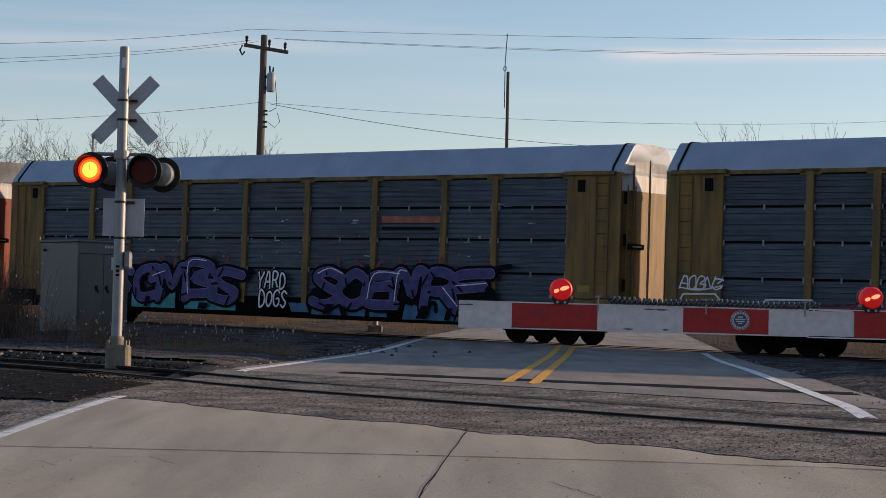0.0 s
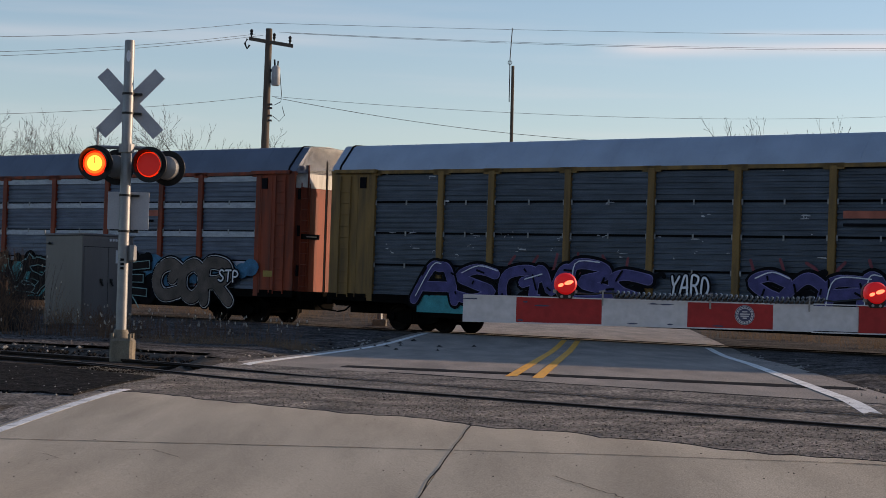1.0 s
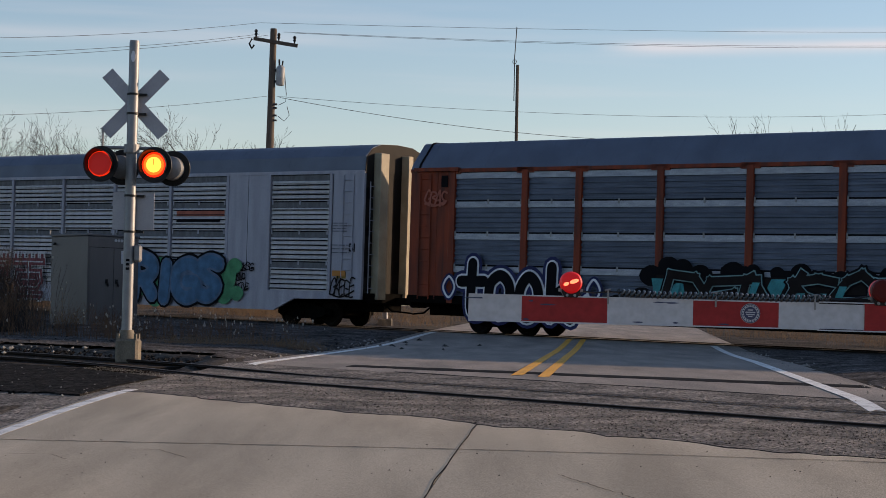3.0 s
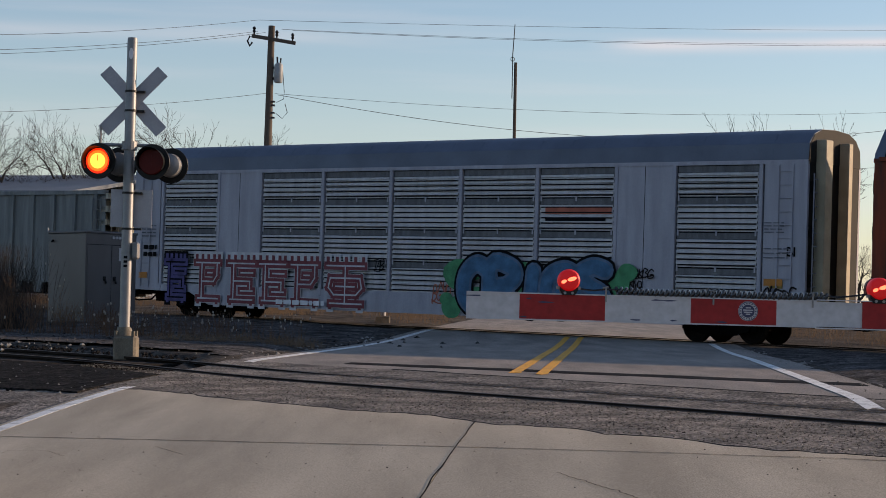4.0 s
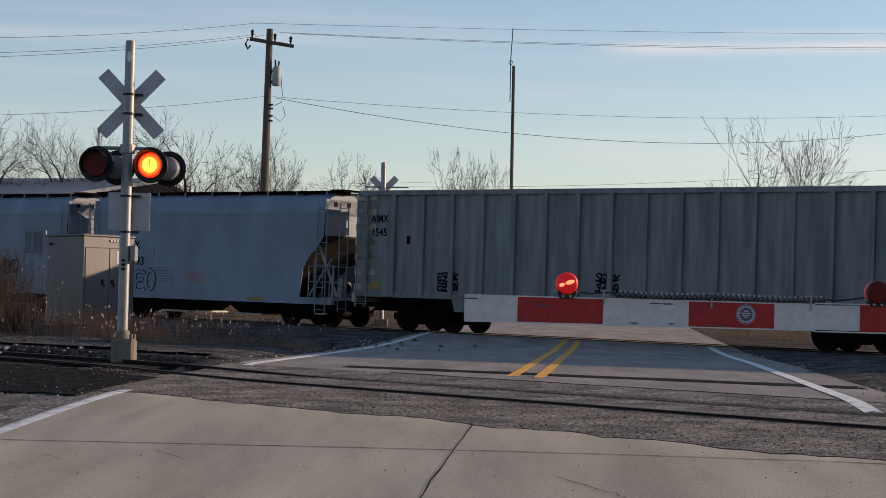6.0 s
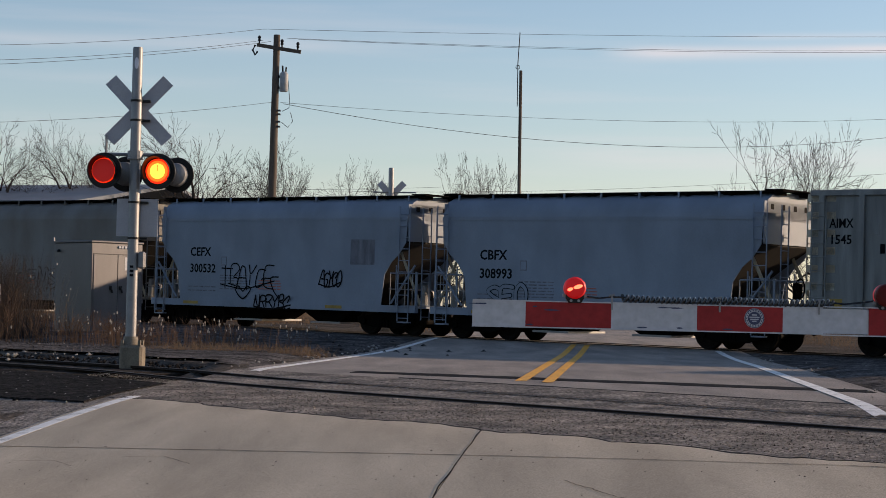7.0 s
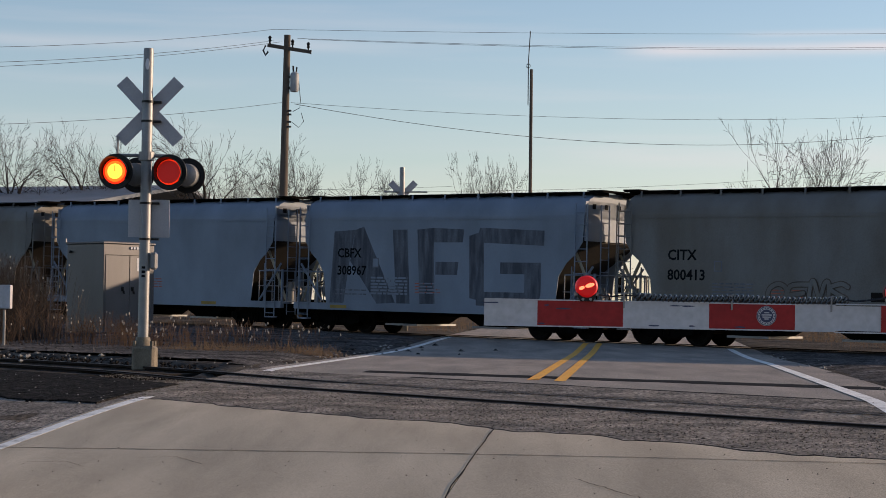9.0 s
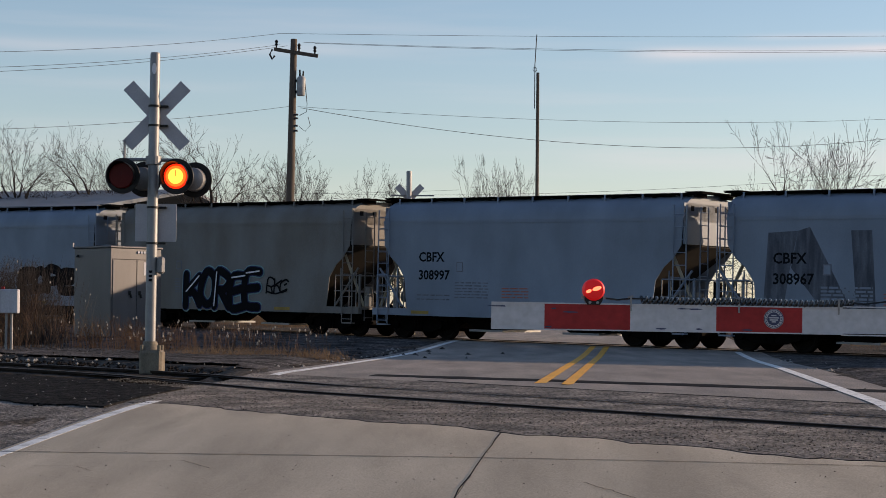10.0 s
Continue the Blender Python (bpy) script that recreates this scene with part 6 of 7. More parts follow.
def far_signal():
    root = thing("crossing_signal", pose(-2.21, 66.5, 0.15, 0, 0, 0), "distant grey crossing signal mast with crossbuck behind the train", "crossing signal", "crossing signals")
    mast_pole(root, 6.0, 0.1)
    boxes("base_casting", M["cast"], root, (-0.25, 0.25, -0.25, 0.25, -0.2, 0.4), bevel=0.03)
    crossbuck(root, 5.0, 0.12, 1.3)
    bm = bmesh.new()
    tube(bm, [(-0.65, 0, 5.12), (0.9, 0, 5.12)], 0.03, 6)
    part("cross_arm", bm, M["galv"], root)
    bm = bmesh.new()
    for x in (-0.45, 0.45):
        lathe(bm, [(-0.2, 0.29), (-0.16, 0.29), (0.1, 0.17)], (x, 0, 3.3), "y", 20)
    part("background_disc", bm, M["black"], root)


far_signal()


# ---- gate arm ----
def gate():
    root = thing("gate_arm", pose(0.1, 8.85, 0.915, 0, 0.62, 0), "lowered red and white striped crossing gate arm with red lamps", "crossing gate")
    sw = 0.406
    edges = [0.0, 0.252] + [0.252 + sw * k for k in range(1, 9)]
    for k, (a, b) in enumerate(zip(edges, edges[1:])):
        bm = bmesh.new()
        g = 0.0 if a < 1.65 else 0.006
        box(bm, a, b, -0.012 - g, 0.012 + g, -0.059 - g * 0.7, 0.059 + g)
        part("stripe", bm, M["white" if k % 2 == 0 else "red"], root, "white reflective stripe, scuffed" if k % 2 == 0 else "red reflective stripe, scuffed")
    boxes("edge_strip", M["white"], root, (0.0, 1.66, -0.016, 0.014, 0.059, 0.065), (0.0, 1.66, -0.016, 0.014, -0.065, -0.059), (1.66, 3.4, -0.022, 0.02, 0.065, 0.07), (1.66, 3.4, -0.022, 0.02, -0.069, -0.063), label="pale aluminium edge channel")
    # scuffs
    rng = random.Random(9)
    bm = bmesh.new()
    for _ in range(9):
        x, z, w = rng.uniform(0.02, 2.1), rng.choice((-0.05, 0.045, rng.uniform(-0.05, 0.05))), rng.uniform(0.01, 0.07)
        n = 7
        pts = [(x + w * math.cos(k * 2 * math.pi / n) * rng.uniform(0.5, 1), z + 0.005 * math.sin(k * 2 * math.pi / n) * rng.uniform(0.5, 1)) for k in range(n)]
        bm.faces.new([bm.verts.new((a, -0.0195 if a > 1.5 else -0.0135, b)) for a, b in pts])
    tagged(part("scuff", bm, M["navy"], root, "dark scrape marks"), kind="stuff")
    # round maker's badge, its writing as bars
    bm = bmesh.new()
    lathe(bm, [(-0.0135, 0.047), (-0.015, 0.046)], (1.335, 0, 0.005), "y", 28)
    bd = part("badge", bm, M["white"], root, "round white badge with navy ring")
    bm = bmesh.new()
    n = 28
    for r0, r1 in ((0.0455, 0.042), (0.031, 0.029)):
        ra_ = [bm.verts.new((1.335 + r0 * math.cos(k * 2 * math.pi / n), -0.0162, 0.005 + r0 * math.sin(k * 2 * math.pi / n))) for k in range(n)]
        rb_ = [bm.verts.new((1.335 + r1 * math.cos(k * 2 * math.pi / n), -0.0162, 0.005 + r1 * math.sin(k * 2 * math.pi / n))) for k in range(n)]
        for k in range(n):
            bm.faces.new((ra_[k], ra_[(k + 1) % n], rb_[(k + 1) % n], rb_[k]))
    for k in range(18):
        a = k * 2 * math.pi / 18
        c = Vector((1.335 + 0.0365 * math.cos(a), 0.005 + 0.0365 * math.sin(a)))
        bm.faces.new([bm.verts.new((c.x + dx, -0.0162, c.y + dz)) for dx, dz in ((-0.003, -0.003), (0.003, -0.003), (0.003, 0.003), (-0.003, 0.003))])
    hub = [bm.verts.new((1.335 + 0.029 * math.cos(k * 2 * math.pi / n), -0.0162, 0.005 + 0.029 * math.sin(k * 2 * math.pi / n))) for k in range(n)]
    bm.faces.new(hub)
    part("badge_print", bm, M["navy"], bd)
    bm = bmesh.new()
    for z, w in ((0.016, 0.012), (0.005, 0.024), (-0.005, 0.02), (-0.014, 0.01)):
        bm.faces.new([bm.verts.new((1.335 + dx, -0.0168, 0.005 + z + dz)) for dx, dz in ((-w, -0.0028), (w, -0.0028), (w, 0.0028), (-w, 0.0028))])
    tagged(part("badge_print", bm, M["white"], bd), kind="stuff")
    # lamps on the arm
    for x, half in ((0.483, None), (1.955, 0)):
        z = 0.128
        bm = bmesh.new()
        prism(bm, [(x - 0.03, 0.058), (x + 0.03, 0.058), (x + 0.043, 0.08), (x + 0.043, 0.128), (x - 0.043, 0.128), (x - 0.043, 0.08)], -0.03, 0.03)
        lp = part("lamp_socket", bm, M["black"], root, "black lamp socket with bolts")
        bm = bmesh.new()
        lathe(bm, [(-0.045, 0.03), (-0.04, 0.045), (-0.028, 0.053), (0.028, 0.053), (0.04, 0.045), (0.045, 0.03)], (x, 0, z), "y", 28)
        part("lamp_lens", bm, M["led_on"], lp, "round red lamp lens", smooth=True)
        for ox, oz, rx, rz in ((-0.024, -0.007, 0.013, 0.009), (0.013, 0.006, 0.022, 0.0105)):
            bm = bmesh.new()
            nn = 14
            ring = [[bm.verts.new((x + ox + rx * s * math.cos(k * 2 * math.pi / nn), -0.0445 - dy, z + oz + rz * s * math.sin(k * 2 * math.pi / nn) + 0.25 * rx * s * math.cos(k * 2 * math.pi / nn))) for k in range(nn)] for s, dy in ((1.0, 0.0), (0.7, 0.003))]
            for k in range(nn):
                bm.faces.new((ring[0][k], ring[0][(k + 1) % nn], ring[1][(k + 1) % nn], ring[1][k]))
            bm.faces.new(ring[1])
            part("lamp_core", bm, M["led_core"], lp, "bright core of the lamp")
        for s in (-1, 1):
            bm = bmesh.new()
            lathe(bm, [(-0.036, 0.007), (-0.03, 0.007)], (x + s * 0.018, 0, 0.068), "y", 8)
            part("bolt", bm, M["galv"], lp)
            boxes("lug", M["galv"], lp, (x + s * 0.05 - 0.007, x + s * 0.05 + 0.007, -0.01, 0.01, 0.085, 0.1))
        if half is not None:
            # added cap, no part of a real lamp: hides the lens between flashes
            bm = bmesh.new()
            lathe(bm, [(0.045, 0.0545), (0.01, 0.0545), (-0.002, 0.05), (-0.006, 0.036)], (x, 0, z), "y", 28)
            s = part("flasher_blade", bm, M["lens_off"], lp, "added dark red cap that hides the lit lens between flashes")
            MOVERS.append((s, half, Vector((0, -1, 0)), 0.05, -0.03, 0.0))
    # black coiled lamp cord along the top
    bm = bmesh.new()
    pts = []
    for k in range(0, 41 * 10):
        a = k / 10 * 2 * math.pi
        x = 0.71 + 1.0 * k / 410
        pts.append((x, 0.017 * math.sin(a), 0.084 + 0.014 * math.cos(a) - 0.007 * math.sin(math.pi * (k % 205) / 205)))
    tube(bm, pts, 0.0085, 6)
    tube(bm, [(0.53, 0.0, 0.09), (0.6, 0, 0.083), (0.66, 0, 0.09), (0.74, 0, 0.09)], 0.005, 6)
    tube(bm, [(1.69, 0, 0.09), (1.76, 0, 0.082), (1.83, 0, 0.09), (1.9, 0, 0.1)], 0.005, 6)
    part("coiled_cord", bm, M["cord"], root, "black coiled lamp cord along the top edge", smooth=True)
    for x in (0.66, 1.17, 1.64):
        bm = bmesh.new()
        box(bm, x - 0.004, x + 0.004, -0.02, -0.016, 0.03, 0.1)
        tube(bm, [(x - 0.015, -0.01, 0.095), (x + 0.012, -0.01, 0.102)], 0.005, 5)
        part("cord_clip", bm, M["galv"], root)
    return root


gate()


def gate_signal():
    """The mast at the arm's root, of which only a lamp's edge shows."""
    root = thing("crossing_signal", pose(2.9, 9.35, -0.4, 0, 0, 0), "crossing signal mast at the root of the gate arm", "crossing signal", "crossing signals")
    mast_pole(root, 3.6, 0.075)
    boxes("base_casting", M["cast"], root, (-0.25, 0.25, -0.25, 0.25, -0.1, 0.4), bevel=0.03)
    bm = bmesh.new()
    box(bm, -0.25, 0.25, -0.62, -0.1, 1.0, 1.6)
    part("gate_mechanism", bm, M["galv"], root, bevel=0.03)
    boxes("arm_bracket", M["galv"], root, (-0.12, 0.5, -0.55, -0.46, 1.22, 1.38))


gate_signal()


# ---- equipment case and boxes ----
def case():
    root = thing("equipment_case", pose(-10.06, 52.0, 0.33, 0, 0, -40), "grey aluminium trackside equipment case with locked doors", "equipment case")
    w, d, h = 1.63, 1.84, 2.48
    boxes("body", M["case_metal"], root, (-w, 0.0, -0.0, d, 0, h), bevel=0.012)
    boxes("roof_cap", M["case_metal"], root, (-w - 0.03, 0.03, -0.04, d + 0.04, h, h + 0.07), bevel=0.02)
    boxes("plinth", M["cast"], root, (-w + 0.02, -0.02, 0.02, d - 0.02, -0.4, 0.0), label="concrete plinth under the case")
    # doors on the face towards +x
    for y0, y1 in ((0.06, d / 2 - 0.01), (d / 2 + 0.01, d - 0.06)):
        dr = boxes("door", M["case_metal"], root, (0.002, 0.022, y0, y1, 0.12, h - 0.32), bevel=0.006)
    boxes("door_gap", M["black"], root, (0.0, 0.004, 0.05, d - 0.05, h - 0.32, h - 0.3), (0.0, 0.004, d / 2 - 0.01, d / 2 + 0.01, 0.12, h - 0.32))
    for y in (0.66, 1.02):
        bm = bmesh.new()
        box(bm, 0.02, 0.06, y - 0.035, y + 0.035, 1.16, 1.28)
        tube(bm, [(0.05, y, 1.22), (0.07, y + 0.04, 1.08)], 0.03, 6)
        part("handle", bm, M["black"], root, "black door handle with padlock")
    boxes("label", M["white"], root, (0.002, 0.026, 1.18, 1.5, h - 0.75, h - 0.38), label="white notice sheet")
    bm = bmesh.new()
    for k in range(4):
        lathe(bm, [(0.0, 0.04), (0.03, 0.04)], (0.0, 0.98 + k * 0.11, h - 0.1), "x", 10)
    part("vent", bm, M["white"], root)
    bm = bmesh.new()
    tube(bm, [(-w + 0.12, -0.005, h - 0.2), (-w + 0.18, -0.05, h - 0.22), (-w + 0.25, -0.06, h - 0.2)], 0.035, 6)
    part("lock_hasp", bm, M["black"], root)
    bm = bmesh.new()
    tube(bm, [(-w - 0.0, -0.05, h + 0.06), (-w, -0.05, h + 0.17)], 0.03, 6)
    part("lifting_eye", bm, M["galv"], root)


case()


def meter_boxes():
    root = thing("meter_boxes", pose(-10.6, 42.0, 0.33, 0, 0, 3), "row of grey electrical boxes on steel posts among weeds", "electrical boxes")
    for k, x in enumerate((-0.98, -0.49, 0.0)):
        boxes("box", M["panel_white"], root, (x, x + (0.46 if k < 2 else 0.4), -0.14, 0.1, 0.62, 1.16), bevel=0.015)
    bm = bmesh.new()
    for x in (-0.8, -0.3, 0.12, 0.24):
        tube(bm, [(x, 0, -0.2), (x, 0, 0.64)], 0.03, 8)
    part("post", bm, M["galv"], root)
    bm = bmesh.new()
    box(bm, 0.02, 0.08, -0.1, -0.02, 1.16, 1.22)
    part("red_cap", bm, M["red"], root)


meter_boxes()


# ---- poles and wires ----
def utility_pole():
    root = thing("utility_pole", pose(-7.36, 75.0, 0.3, 0, 0.8, 0), "brown timber utility pole with crossarm and grey transformer", "utility pole")
    bm = bmesh.new()
    tube(bm, [(0, 0, -0.3), (0, 0, 6), (0, 0, 11.85)], 0.2, 12, 0.13)
    part("pole", bm, M["wood"], root, smooth=True)
    bm = bmesh.new()
    box(bm, -0.8, 1.0, -0.17, -0.07, 11.2, 11.34)
    bmesh.ops.transform(bm, matrix=pose(0, 0, 0, 0, 8, 0), verts=bm.verts)
    bmesh.ops.transform(bm, matrix=pose(-1.56, 0, 0.14), verts=bm.verts)
    part("crossarm", bm, M["wood"], root, "weathered timber crossarm")
    for x, z in ((-0.74, 11.55), (0.18, 11.42), (0.82, 11.32)):
        bm = bmesh.new()
        lathe(bm, [(z - 0.1, 0.03), (z, 0.035), (z + 0.05, 0.07), (z + 0.1, 0.04), (z + 0.17, 0.075), (z + 0.24, 0.03)], (x + 0.05, -0.12, 0), "z", 10)
        part("insulator", bm, M["black"], root)
    bm = bmesh.new()
    tube(bm, [(-0.85, -0.12, 11.4), (-0.95, -0.12, 11.2), (-0.85, -0.12, 11.0), (-0.75, -0.12, 11.15)], 0.045, 6)
    part("strain_insulator", bm, M["black"], root)
    bm = bmesh.new()
    lathe(bm, [(9.55, 0.15), (9.6, 0.175), (10.25, 0.175), (10.3, 0.15), (10.36, 0.07)], (0.34, -0.05, 0), "z", 18)
    can = part("transformer", bm, M["grey_can"], root, "grey cylindrical transformer can", smooth=True)
    bm = bmesh.new()
    tube(bm, [(0.29, -0.05, 10.3), (0.27, -0.05, 10.6)], 0.04, 6)
    tube(bm, [(0.4, -0.05, 10.3), (0.42, -0.05, 10.55)], 0.035, 6)
    box(bm, 0.1, 0.25, -0.1, 0.05, 9.65, 9.75)
    box(bm, 0.1, 0.25, -0.1, 0.05, 10.1, 10.2)
    part("bushing", bm, M["black"], can)
    bm = bmesh.new()
    for z in (8.6, 8.75, 8.3, 8.1):
        box(bm, 0.1, 0.24, -0.15, 0.05, z, z + 0.06)
    tube(bm, [(0.5, -0.05, 10.1), (0.6, -0.05, 9.2), (0.58, -0.05, 8.9), (0.3, -0.05, 8.75)], 0.014, 5)
    tube(bm, [(0.3, -0.1, 8.3), (0.55, -0.1, 8.1), (0.75, -0.1, 8.35), (0.65, -0.1, 8.7)], 0.014, 5)
    part("service_drop", bm, M["wire"], root)


utility_pole()


def thin_pole():
    root = thing("stub_pole", pose(3.0, 85.0, 0.3, 0, 0.2, 0), "dark slender pole with a cable hung above it", "utility pole")
    bm = bmesh.new()
    tube(bm, [(0, 0, -0.2), (0, 0, 11.85)], 0.09, 8, 0.07)
    part("pole", bm, M["wood"], root, smooth=True)
    bm = bmesh.new()
    tube(bm, [(-0.14, 0, 10.2), (-0.14, 0, 12.2), (-0.06, 0, 13.6)], 0.022, 5)
    n = 10
    tube(bm, [(-0.14 + 0.09 * math.cos(k * 2 * math.pi / n), 0, 12.0 + 0.09 * math.sin(k * 2 * math.pi / n)) for k in range(n + 1)], 0.015, 4, cap=False)
    part("hanging_cable", bm, M["wire"], root)


thin_pole()


def wire(a, b, sag, r, label="thin black overhead wire"):
    bm = bmesh.new()
    a, b = Vector(a), Vector(b)
    tube(bm, [a.lerp(b, t) - Vector((0, 0, sag * 4 * t * (1 - t))) for t in (k / 28 for k in range(29))], r, 5)
    tagged(new("overhead_wire", finish(bm, "overhead_wire", M["wire"])), label, "overhead wire", "overhead wires")


wire((-16.17, 60.0, 9.43), (-7.76, 75.0, 12.38), 0.15, 0.0075)
wire((-16.17, 60.0, 8.92), (-7.75, 75.0, 11.92), 0.15, 0.0075)
wire((-16.16, 60.0, 8.77), (-7.43, 75.0, 11.88), 0.15, 0.0075)
wire((-7.76, 75.0, 12.38), (23.55, 95.0, 15.46), 0.1, 0.0075)
wire((-6.79, 75.0, 12.02), (23.55, 95.0, 14.77), 0.2, 0.0075)
wire((-6.34, 75.0, 11.98), (23.55, 95.0, 14.68), 0.2, 0.0075)
wire((-16.13, 60.0, 6.9), (-7.25, 75.0, 9.43), 0.15, 0.0075)
wire((-7.02, 75.0, 9.41), (23.55, 95.0, 11.29), 0.45, 0.0075)
wire((-6.9, 75.0, 9.36), (23.55, 95.0, 10.46), 1.15, 0.011)
wire((-6.72, 110.0, 8.17), (23.55, 95.0, 8.55), 0.4, 0.0075)
wire((-14.75, 110.0, 8.21), (-0.71, 110.0, 8.48), 0.1, 0.0075)

# ---- sheds, trees, weeds ----
def shed():
    root = thing("warehouse", pose(-31.5, 118.0, 0.0, 0, 0, -14), "long low pale metal warehouse with a shallow roof", "building")
    boxes("wall", M["shed"], root, (-40, 8, 0, 30, -0.5, 7.6))
    bm = bmesh.new()
    loft_x(bm, [(-0.6, 7.5), (15, 9.6), (30.6, 7.5), (30.6, 7.75), (15, 9.85), (-0.6, 7.75)], -40.6, 8.6)
    part("roof", bm, M["shed_roof"], root)
    bm = bmesh.new()
    for k in np.arange(-39.5, 8, 1.2):
        box(bm, k - 0.03, k + 0.03, -0.04, 0.0, 0, 7.5)
    part("wall_rib", bm, M["shed"], root)


shed()


def bare_tree_meshes(seed, stems, spread, reach, shoots, trunk):
    """A winter tree ten metres high: curved limbs that fork again and again into fine twigs."""
    rng = random.Random(seed)
    tv, tf, bv, bf = [], [], [], []

    def limb(vs, fs, pts, radii, sides):
        base = len(vs)
        for i, (p, r) in enumerate(zip(pts, radii)):
            d = (pts[min(i + 1, len(pts) - 1)] - pts[max(i - 1, 0)]).normalized()
            x = d.cross(Vector((0, 0, 1)) if abs(d.z) < 0.9 else Vector((1, 0, 0))).normalized()
            y = d.cross(x)
            for k in range(sides):
                t = k * 2 * math.pi / sides
                vs.append(p + (x * math.cos(t) + y * math.sin(t)) * max(r, 0.008))
        for i in range(len(pts) - 1):
            for k in range(sides):
                a, b = base + i * sides, base + (i + 1) * sides
                fs.append((a + k, a + (k + 1) % sides, b + (k + 1) % sides, b + k))

    def fork(d, angle):
        side = d.cross(Vector((rng.gauss(0, 1), rng.gauss(0, 1), rng.gauss(0, 1)))).normalized()
        return (d * math.cos(angle) + side * math.sin(angle)).normalized()

    def grow(p, d, length, r, depth):
        n = 5 if depth < 3 else 3
        pts, radii, ways = [p], [r], [d]
        for i in range(n):
            d = (d + Vector((rng.gauss(0, 0.14), rng.gauss(0, 0.14), rng.gauss(0.0 if depth < 3 else 0.05, 0.1)))).normalized()
            p = p + d * length / n
            pts.append(p)
            radii.append(r * (1 - 0.55 * (i + 1) / n))
            ways.append(d)
        limb(*((tv, tf) if depth == 0 else (bv, bf)), pts, radii, 7 if depth < 2 else 4 if depth == 2 else 3)
        if depth >= 5:
            return
        if depth == 0:
            for k in range(stems):
                a = k * 2 * math.pi / stems + rng.uniform(-0.4, 0.4)
                way = (Vector((math.cos(a) * spread, math.sin(a) * spread, 1.0)) * 1.0).normalized()
                i = rng.choice((3, 4, 5))
                grow(pts[i], way, reach * rng.uniform(0.8, 1.15), r * rng.uniform(0.45, 0.65), 1)
            return
        for i in range(2 if depth < 3 else 1, n + 1):
            for _ in range(shoots if i < n else 2):
                if i < n and rng.random() < 0.34:
                    continue
                grow(pts[i], fork(ways[i], rng.uniform(0.5, 1.0) if i < n else rng.uniform(0.2, 0.55)), length * rng.uniform(0.55, 0.8) * (1 - 0.1 * i / n), radii[i] * rng.uniform(0.5, 0.75), depth + 1)

    grow(Vector((0, 0, 0)), Vector((0, 0, 1)), trunk, 0.22, 0)
    top = sorted(v.z for v in bv)[int(0.996 * len(bv))]
    out = []
    for nm, vs, fs in (("trunk", tv, tf), ("crown", bv, bf)):
        me = bpy.data.meshes.new(nm)
        me.from_pydata([v * (10 / top) for v in vs], [], fs)
        me.materials.append(M["bark"])
        out.append(me)
    return out


TREES = []
for seed, stems, spread, reach, shoots, trunk in ((3, 6, 0.7, 3.0, 1, 7.0), (8, 7, 0.8, 2.9, 1, 6.5), (15, 8, 1.2, 3.2, 1, 3.6), (21, 9, 1.0, 2.4, 1, 5.0)):
    root = thing("tree", pose(0, -300 - seed, -0.5), "bare grey-brown winter tree with fine twigs", "tree", "bare trees")
    for nm, me in zip(("trunk", "crown"), bare_tree_meshes(seed, stems, spread, reach, shoots, trunk)):
        ob = new(nm, me)
        ob.parent = root
    TREES.append(root)


def place_tree(k, x, y, size, turn, wide=1.0):
    m = pose(x, y, height(x, y) - 0.1, 0, 0, turn)
    t = copy_thing(TREES[k], m)
    t.matrix_basis = m @ Matrix.Diagonal((wide * size / 10, wide * size / 10, size / 10, 1))


rt = random.Random(4)
for k, x, y, s, wide in ((0, -29.8, 124, 12.9, 0.85), (1, -25.9, 126, 12.6, 0.8), (0, -22.6, 129, 12.0, 0.75), (1, -16.6, 124, 12.8, 0.9), (0, -12.9, 128, 10.8, 0.75), (0, -10.2, 124, 11.3, 0.8), (1, -7.6, 129, 10.7, 0.75),
        (3, 0.6, 126, 10.7, 0.6), (3, 2.2, 128, 11.0, 0.6), (1, -34, 128, 12.4, 0.9), (0, -39, 126, 12, 0.9), (2, 17.3, 97, 10.9, 0.72), (0, 26.5, 104, 8.0, 0.8), (1, 34, 120, 11, 0.9)):
    place_tree(k, x, y, s, rt.uniform(0, 360), wide)
# lower growth between them, and scrub along the far side of the line
for j, x in enumerate(np.arange(-33, 4.5, 3.4)):
    if not -6.0 < x < -1.5:
        place_tree((1, 3)[j % 2], x + rt.uniform(-0.8, 0.8), 134 + rt.uniform(-3, 6), rt.uniform(8.4, 9.6), rt.uniform(0, 360), 0.8)
for x in np.arange(-34, 44, 4.2):
    place_tree(3, x + rt.uniform(-1, 1), 108 + rt.uniform(-4, 4), rt.uniform(4.2, 5.2), rt.uniform(0, 360), 1.1)
for t in TREES:
    for o in (*t.children_recursive, t):
        bpy.data.objects.remove(o)


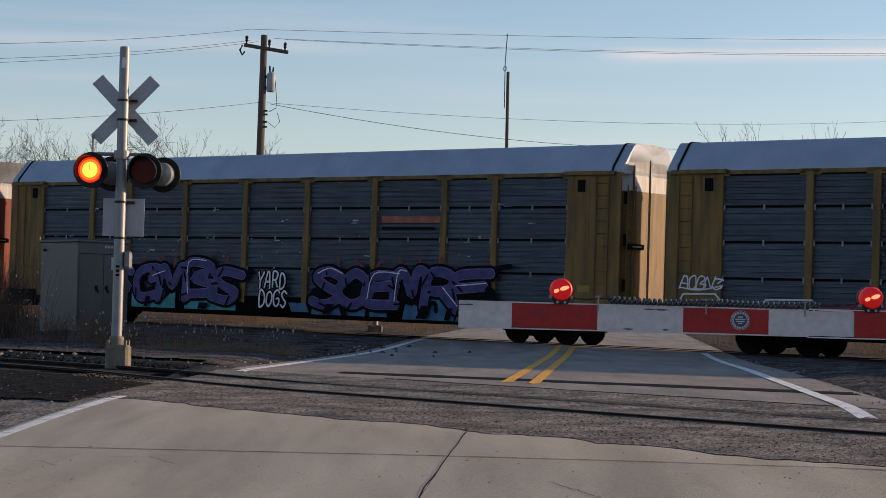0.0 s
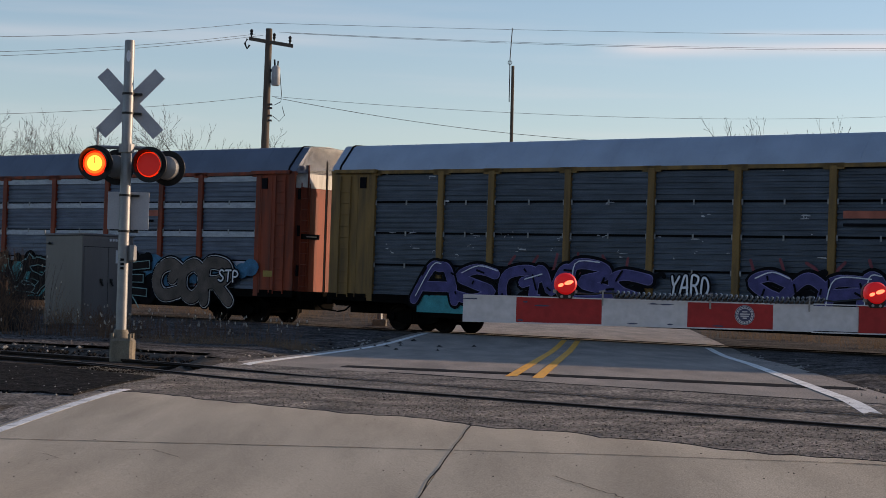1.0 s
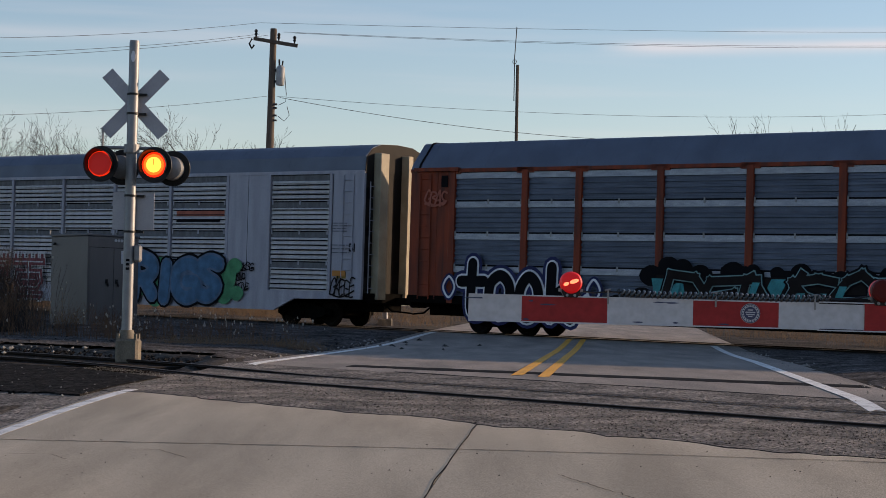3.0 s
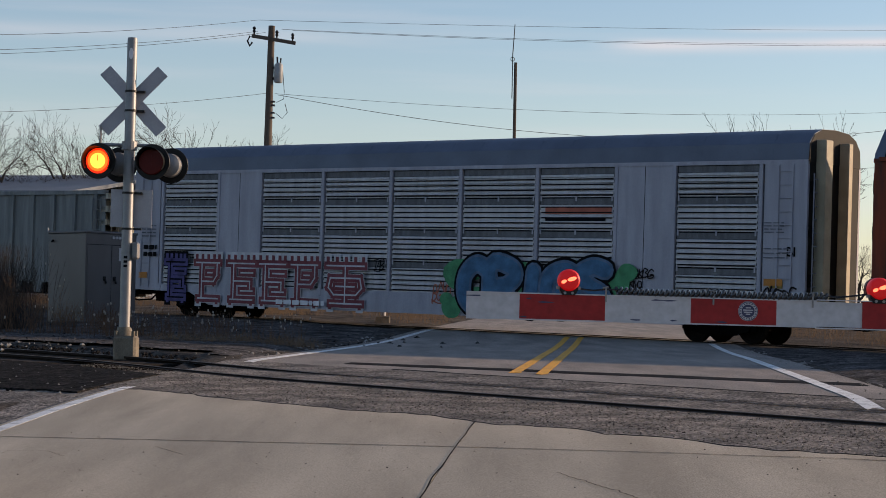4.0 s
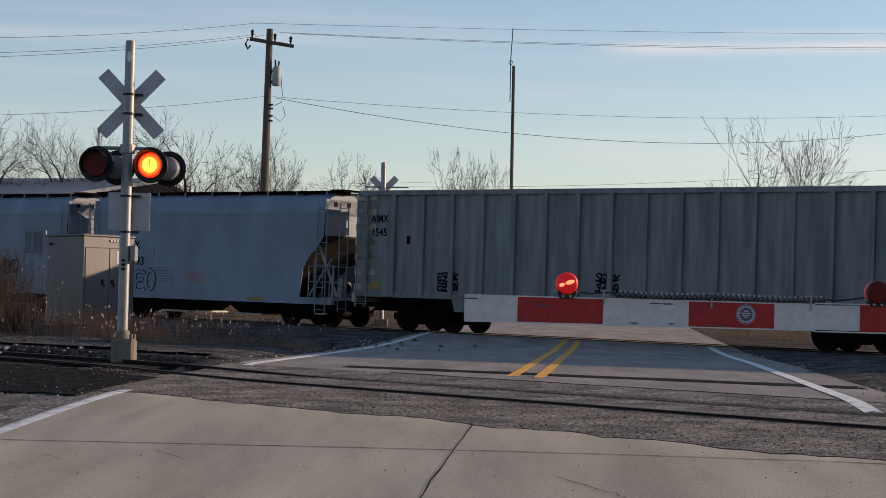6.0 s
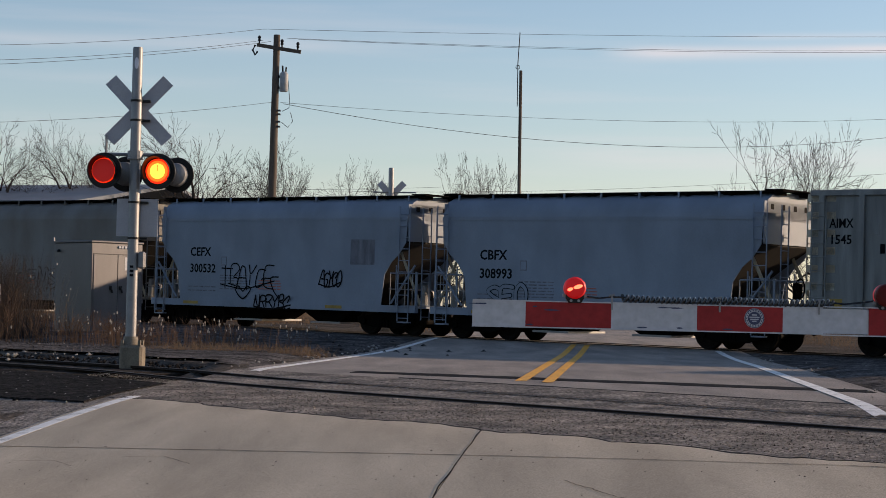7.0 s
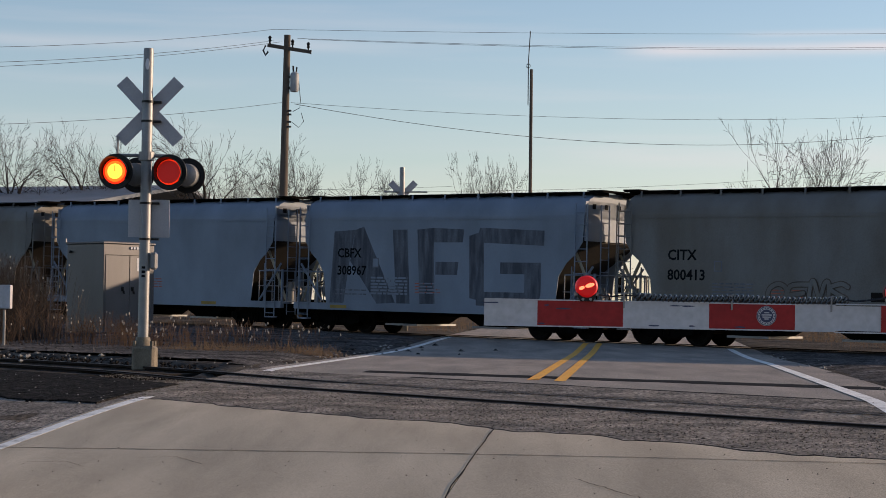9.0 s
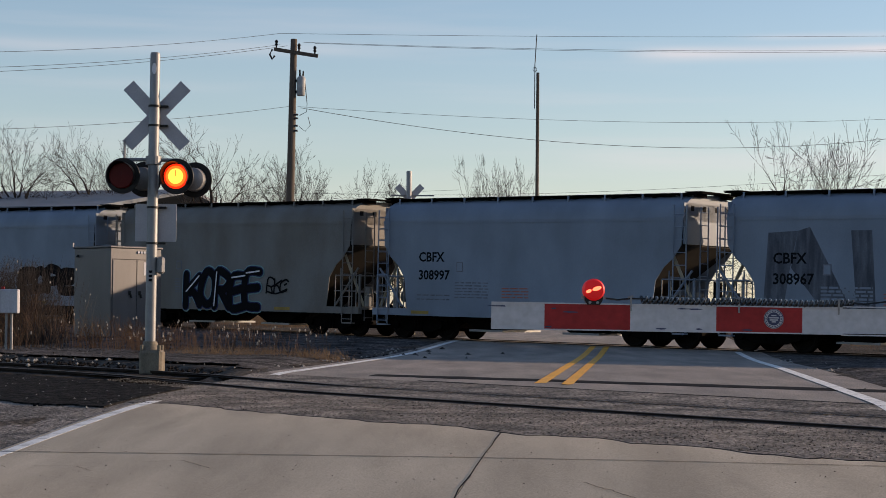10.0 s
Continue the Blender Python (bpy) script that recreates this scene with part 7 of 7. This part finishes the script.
def weeds(name, spots, key, label, rng, blades, tall, heads=0.0, lean=0.25):
    """Dry stalks in clumps: three-sided stems with side shoots and, here and there, pale fluffy heads."""
    verts, faces, hv, hf = [], [], [], []

    def stem(p, q, r):
        b = len(verts)
        for c, rr in ((p, r), (q, r * 0.5)):
            for k in range(3):
                verts.append((c[0] + rr * math.cos(k * 2.1), c[1] + rr * math.sin(k * 2.1), c[2]))
        for k in range(3):
            faces.append((b + k, b + (k + 1) % 3, b + 3 + (k + 1) % 3, b + 3 + k))

    for x, y, rad, mul in spots:
        for _ in range(int(blades * mul)):
            px, py = x + rng.gauss(0, rad), y + rng.gauss(0, rad)
            if in_road(px, py, 0.5):
                continue
            c = Vector((px, py)) - SID0
            if -1.9 < c.dot(SIDN) < 0.5:
                continue
            h = tall * mul ** 0.3 * rng.uniform(0.45, 1.15)
            z = height(px, py) + mound(px, py) - 0.03
            p0 = (px, py, z)
            l = (rng.gauss(0, lean) * h, rng.gauss(0, lean) * h)
            p1 = (px + l[0] * 0.4, py + l[1] * 0.4, z + h * 0.6)
            p2 = (px + l[0], py + l[1], z + h)
            r = rng.uniform(0.003, 0.007)
            stem(p0, p1, r)
            stem(p1, p2, r * 0.7)
            for _ in range(rng.choice((0, 1, 2, 3))):
                t = rng.uniform(0.3, 0.9)
                a = (p0[0] + (p2[0] - p0[0]) * t, p0[1] + (p2[1] - p0[1]) * t, z + h * t)
                stem(a, (a[0] + rng.gauss(0, 0.1), a[1] + rng.gauss(0, 0.1), a[2] + rng.uniform(0.03, 0.2)), 0.004)
            if rng.random() < heads:
                b = len(hv)
                s = rng.uniform(0.012, 0.024)
                for dz, rr in ((-1.6, 0.2), (-0.8, 1.0), (0.9, 0.9), (2.0, 0.15)):
                    for k in range(5):
                        hv.append((p2[0] + s * rr * math.cos(k * 1.257) * rng.uniform(0.7, 1.2), p2[1] + s * rr * math.sin(k * 1.257) * rng.uniform(0.7, 1.2), p2[2] + s * dz))
                for j in range(3):
                    for k in range(5):
                        hf.append((b + j * 5 + k, b + j * 5 + (k + 1) % 5, b + j * 5 + 5 + (k + 1) % 5, b + j * 5 + 5 + k))
    for nm, v, f, mk, lab in ((name, verts, faces, key, label), ("cattail_heads", hv, hf, "fluff", "pale fluffy cattail heads on dry stalks")):
        if v:
            me = bpy.data.meshes.new(nm)
            me.from_pydata(v, [], f)
            me.materials.append(M[mk])
            tagged(new(nm, me), lab, "weeds", kind="stuff")


rng = random.Random(12)
weeds("dry_weeds", [(-7.9 + 0.32 * k + rng.uniform(-0.3, 0.3), 43.2 + rng.uniform(-1.0, 1.4), 0.3, rng.uniform(0.4, 1.2)) for k in range(14)], "dry_red", "dry brown weeds beside the siding", rng, 44, 0.65, 0.17, 0.2)
weeds("dry_weeds", [(-10.8 + 0.55 * k + rng.uniform(-0.3, 0.3), 45.0 + rng.uniform(-1.0, 1.0), 0.25, rng.uniform(0.4, 1.0)) for k in range(7)], "dry_red", "dry brown weeds in front of the case", rng, 44, 0.85, 0.15, 0.24)
weeds("dry_weeds", [(-9.6 + rng.uniform(-0.5, 0.4), 46.0 + rng.uniform(-0.8, 0.8), 0.14, rng.uniform(0.6, 1.2)) for _ in range(4)], "dry", "tall pale reeds before the case", rng, 5, 1.5, 0.3, 0.18)
weeds("dry_weeds", [(-13.6 + 0.17 * k + rng.uniform(-0.3, 0.3), 49.0 + rng.uniform(-1.2, 1.8), 0.4, rng.uniform(0.7, 1.3)) for k in range(14)], "bark", "dark dense cattail thicket with pale heads", rng, 170, 2.0, 0.02, 0.14)
weeds("dry_grass", [(-6.2 + 0.28 * k, 39.5 + rng.uniform(-1.0, 1.4), 0.35, rng.uniform(0.3, 1.0)) for k in range(13)], "dry", "short straw coloured dead grass", rng, 90, 0.13, 0.0, 0.6)
weeds("dry_grass", [(TRACK0 + DU * r + NU * rng.uniform(5, 16)).to_tuple() + (0.9, 1.0) for r in (rng.uniform(-34, 30) for _ in range(70))], "dry", "tawny dead grass beyond the main line", rng, 150, 0.6, 0.0, 0.4)


def shrub(x, y, tall, count, seed, label):
    """A leafless red-brown bush: many forking stems from one root."""
    rng_ = random.Random(seed)
    bm = bmesh.new()
    z = height(x, y) + mound(x, y) - 0.05

    def shoot(p, d, length, r, depth):
        q = p + d * length * 0.5
        d2 = (d + Vector((rng_.gauss(0, 0.25), rng_.gauss(0, 0.25), rng_.gauss(0.1, 0.1)))).normalized()
        e = q + d2 * length * 0.5
        tube(bm, [p, q, e], r, 3, r * 0.5, cap=False)
        if depth < 3:
            for c in (q, e, e):
                shoot(c, (d2 + Vector((rng_.gauss(0, 0.45), rng_.gauss(0, 0.45), rng_.uniform(0, 0.4)))).normalized(), length * rng_.uniform(0.45, 0.7), r * 0.6, depth + 1)

    for _ in range(count):
        a, w_ = rng_.uniform(0, 2 * math.pi), rng_.uniform(0.05, 0.5)
        shoot(Vector((x + rng_.gauss(0, 0.12), y + rng_.gauss(0, 0.12), z)), Vector((math.cos(a) * w_, math.sin(a) * w_, 1)).normalized(), tall * rng_.uniform(0.35, 0.55), 0.011, 0)
    tagged(new("shrub", finish(bm, "shrub", M["dry_red"])), label, "shrub", kind="stuff")


for k, (bx, by, bh) in enumerate(((-10.7, 46.0, 1.5), (-11.3, 47.0, 1.35), (-10.1, 45.5, 1.0), (-12.2, 47.5, 1.7), (-9.2, 45.4, 0.9), (-8.4, 46.0, 0.8))):
    shrub(bx, by, bh, 9, 90 + k, "leafless red-brown shrub among the dry weeds")


# ---- movement ----
def motions():
    times = [0, 1 / 30] + [k * 0.5 for k in range(1, 20)] + [10 - 1 / 30, 10]
    for car, u in CARS:
        walk(car, [(t, car_pose(u + SPEED * t)) for t in times])
    # the flashers swap at even beats
    swaps = [0.25 + 0.67 * k for k in range(15)]
    for blade, half, way, shut, free, late in MOVERS:
        rows, lit = [], half == 0
        rows.append((0.0, Matrix.Translation(way * (free if lit else shut))))
        for s in swaps:
            at = s + (late if lit else 0.0)
            if at + 1 / 30 < 10:
                rows.append((at, Matrix.Translation(way * (free if lit else shut))))
                rows.append((at + 1 / 30, Matrix.Translation(way * (shut if lit else free))))
            lit = not lit
        rows.append((10.0, rows[-1][1].copy()))
        walk(blade, rows)


motions()
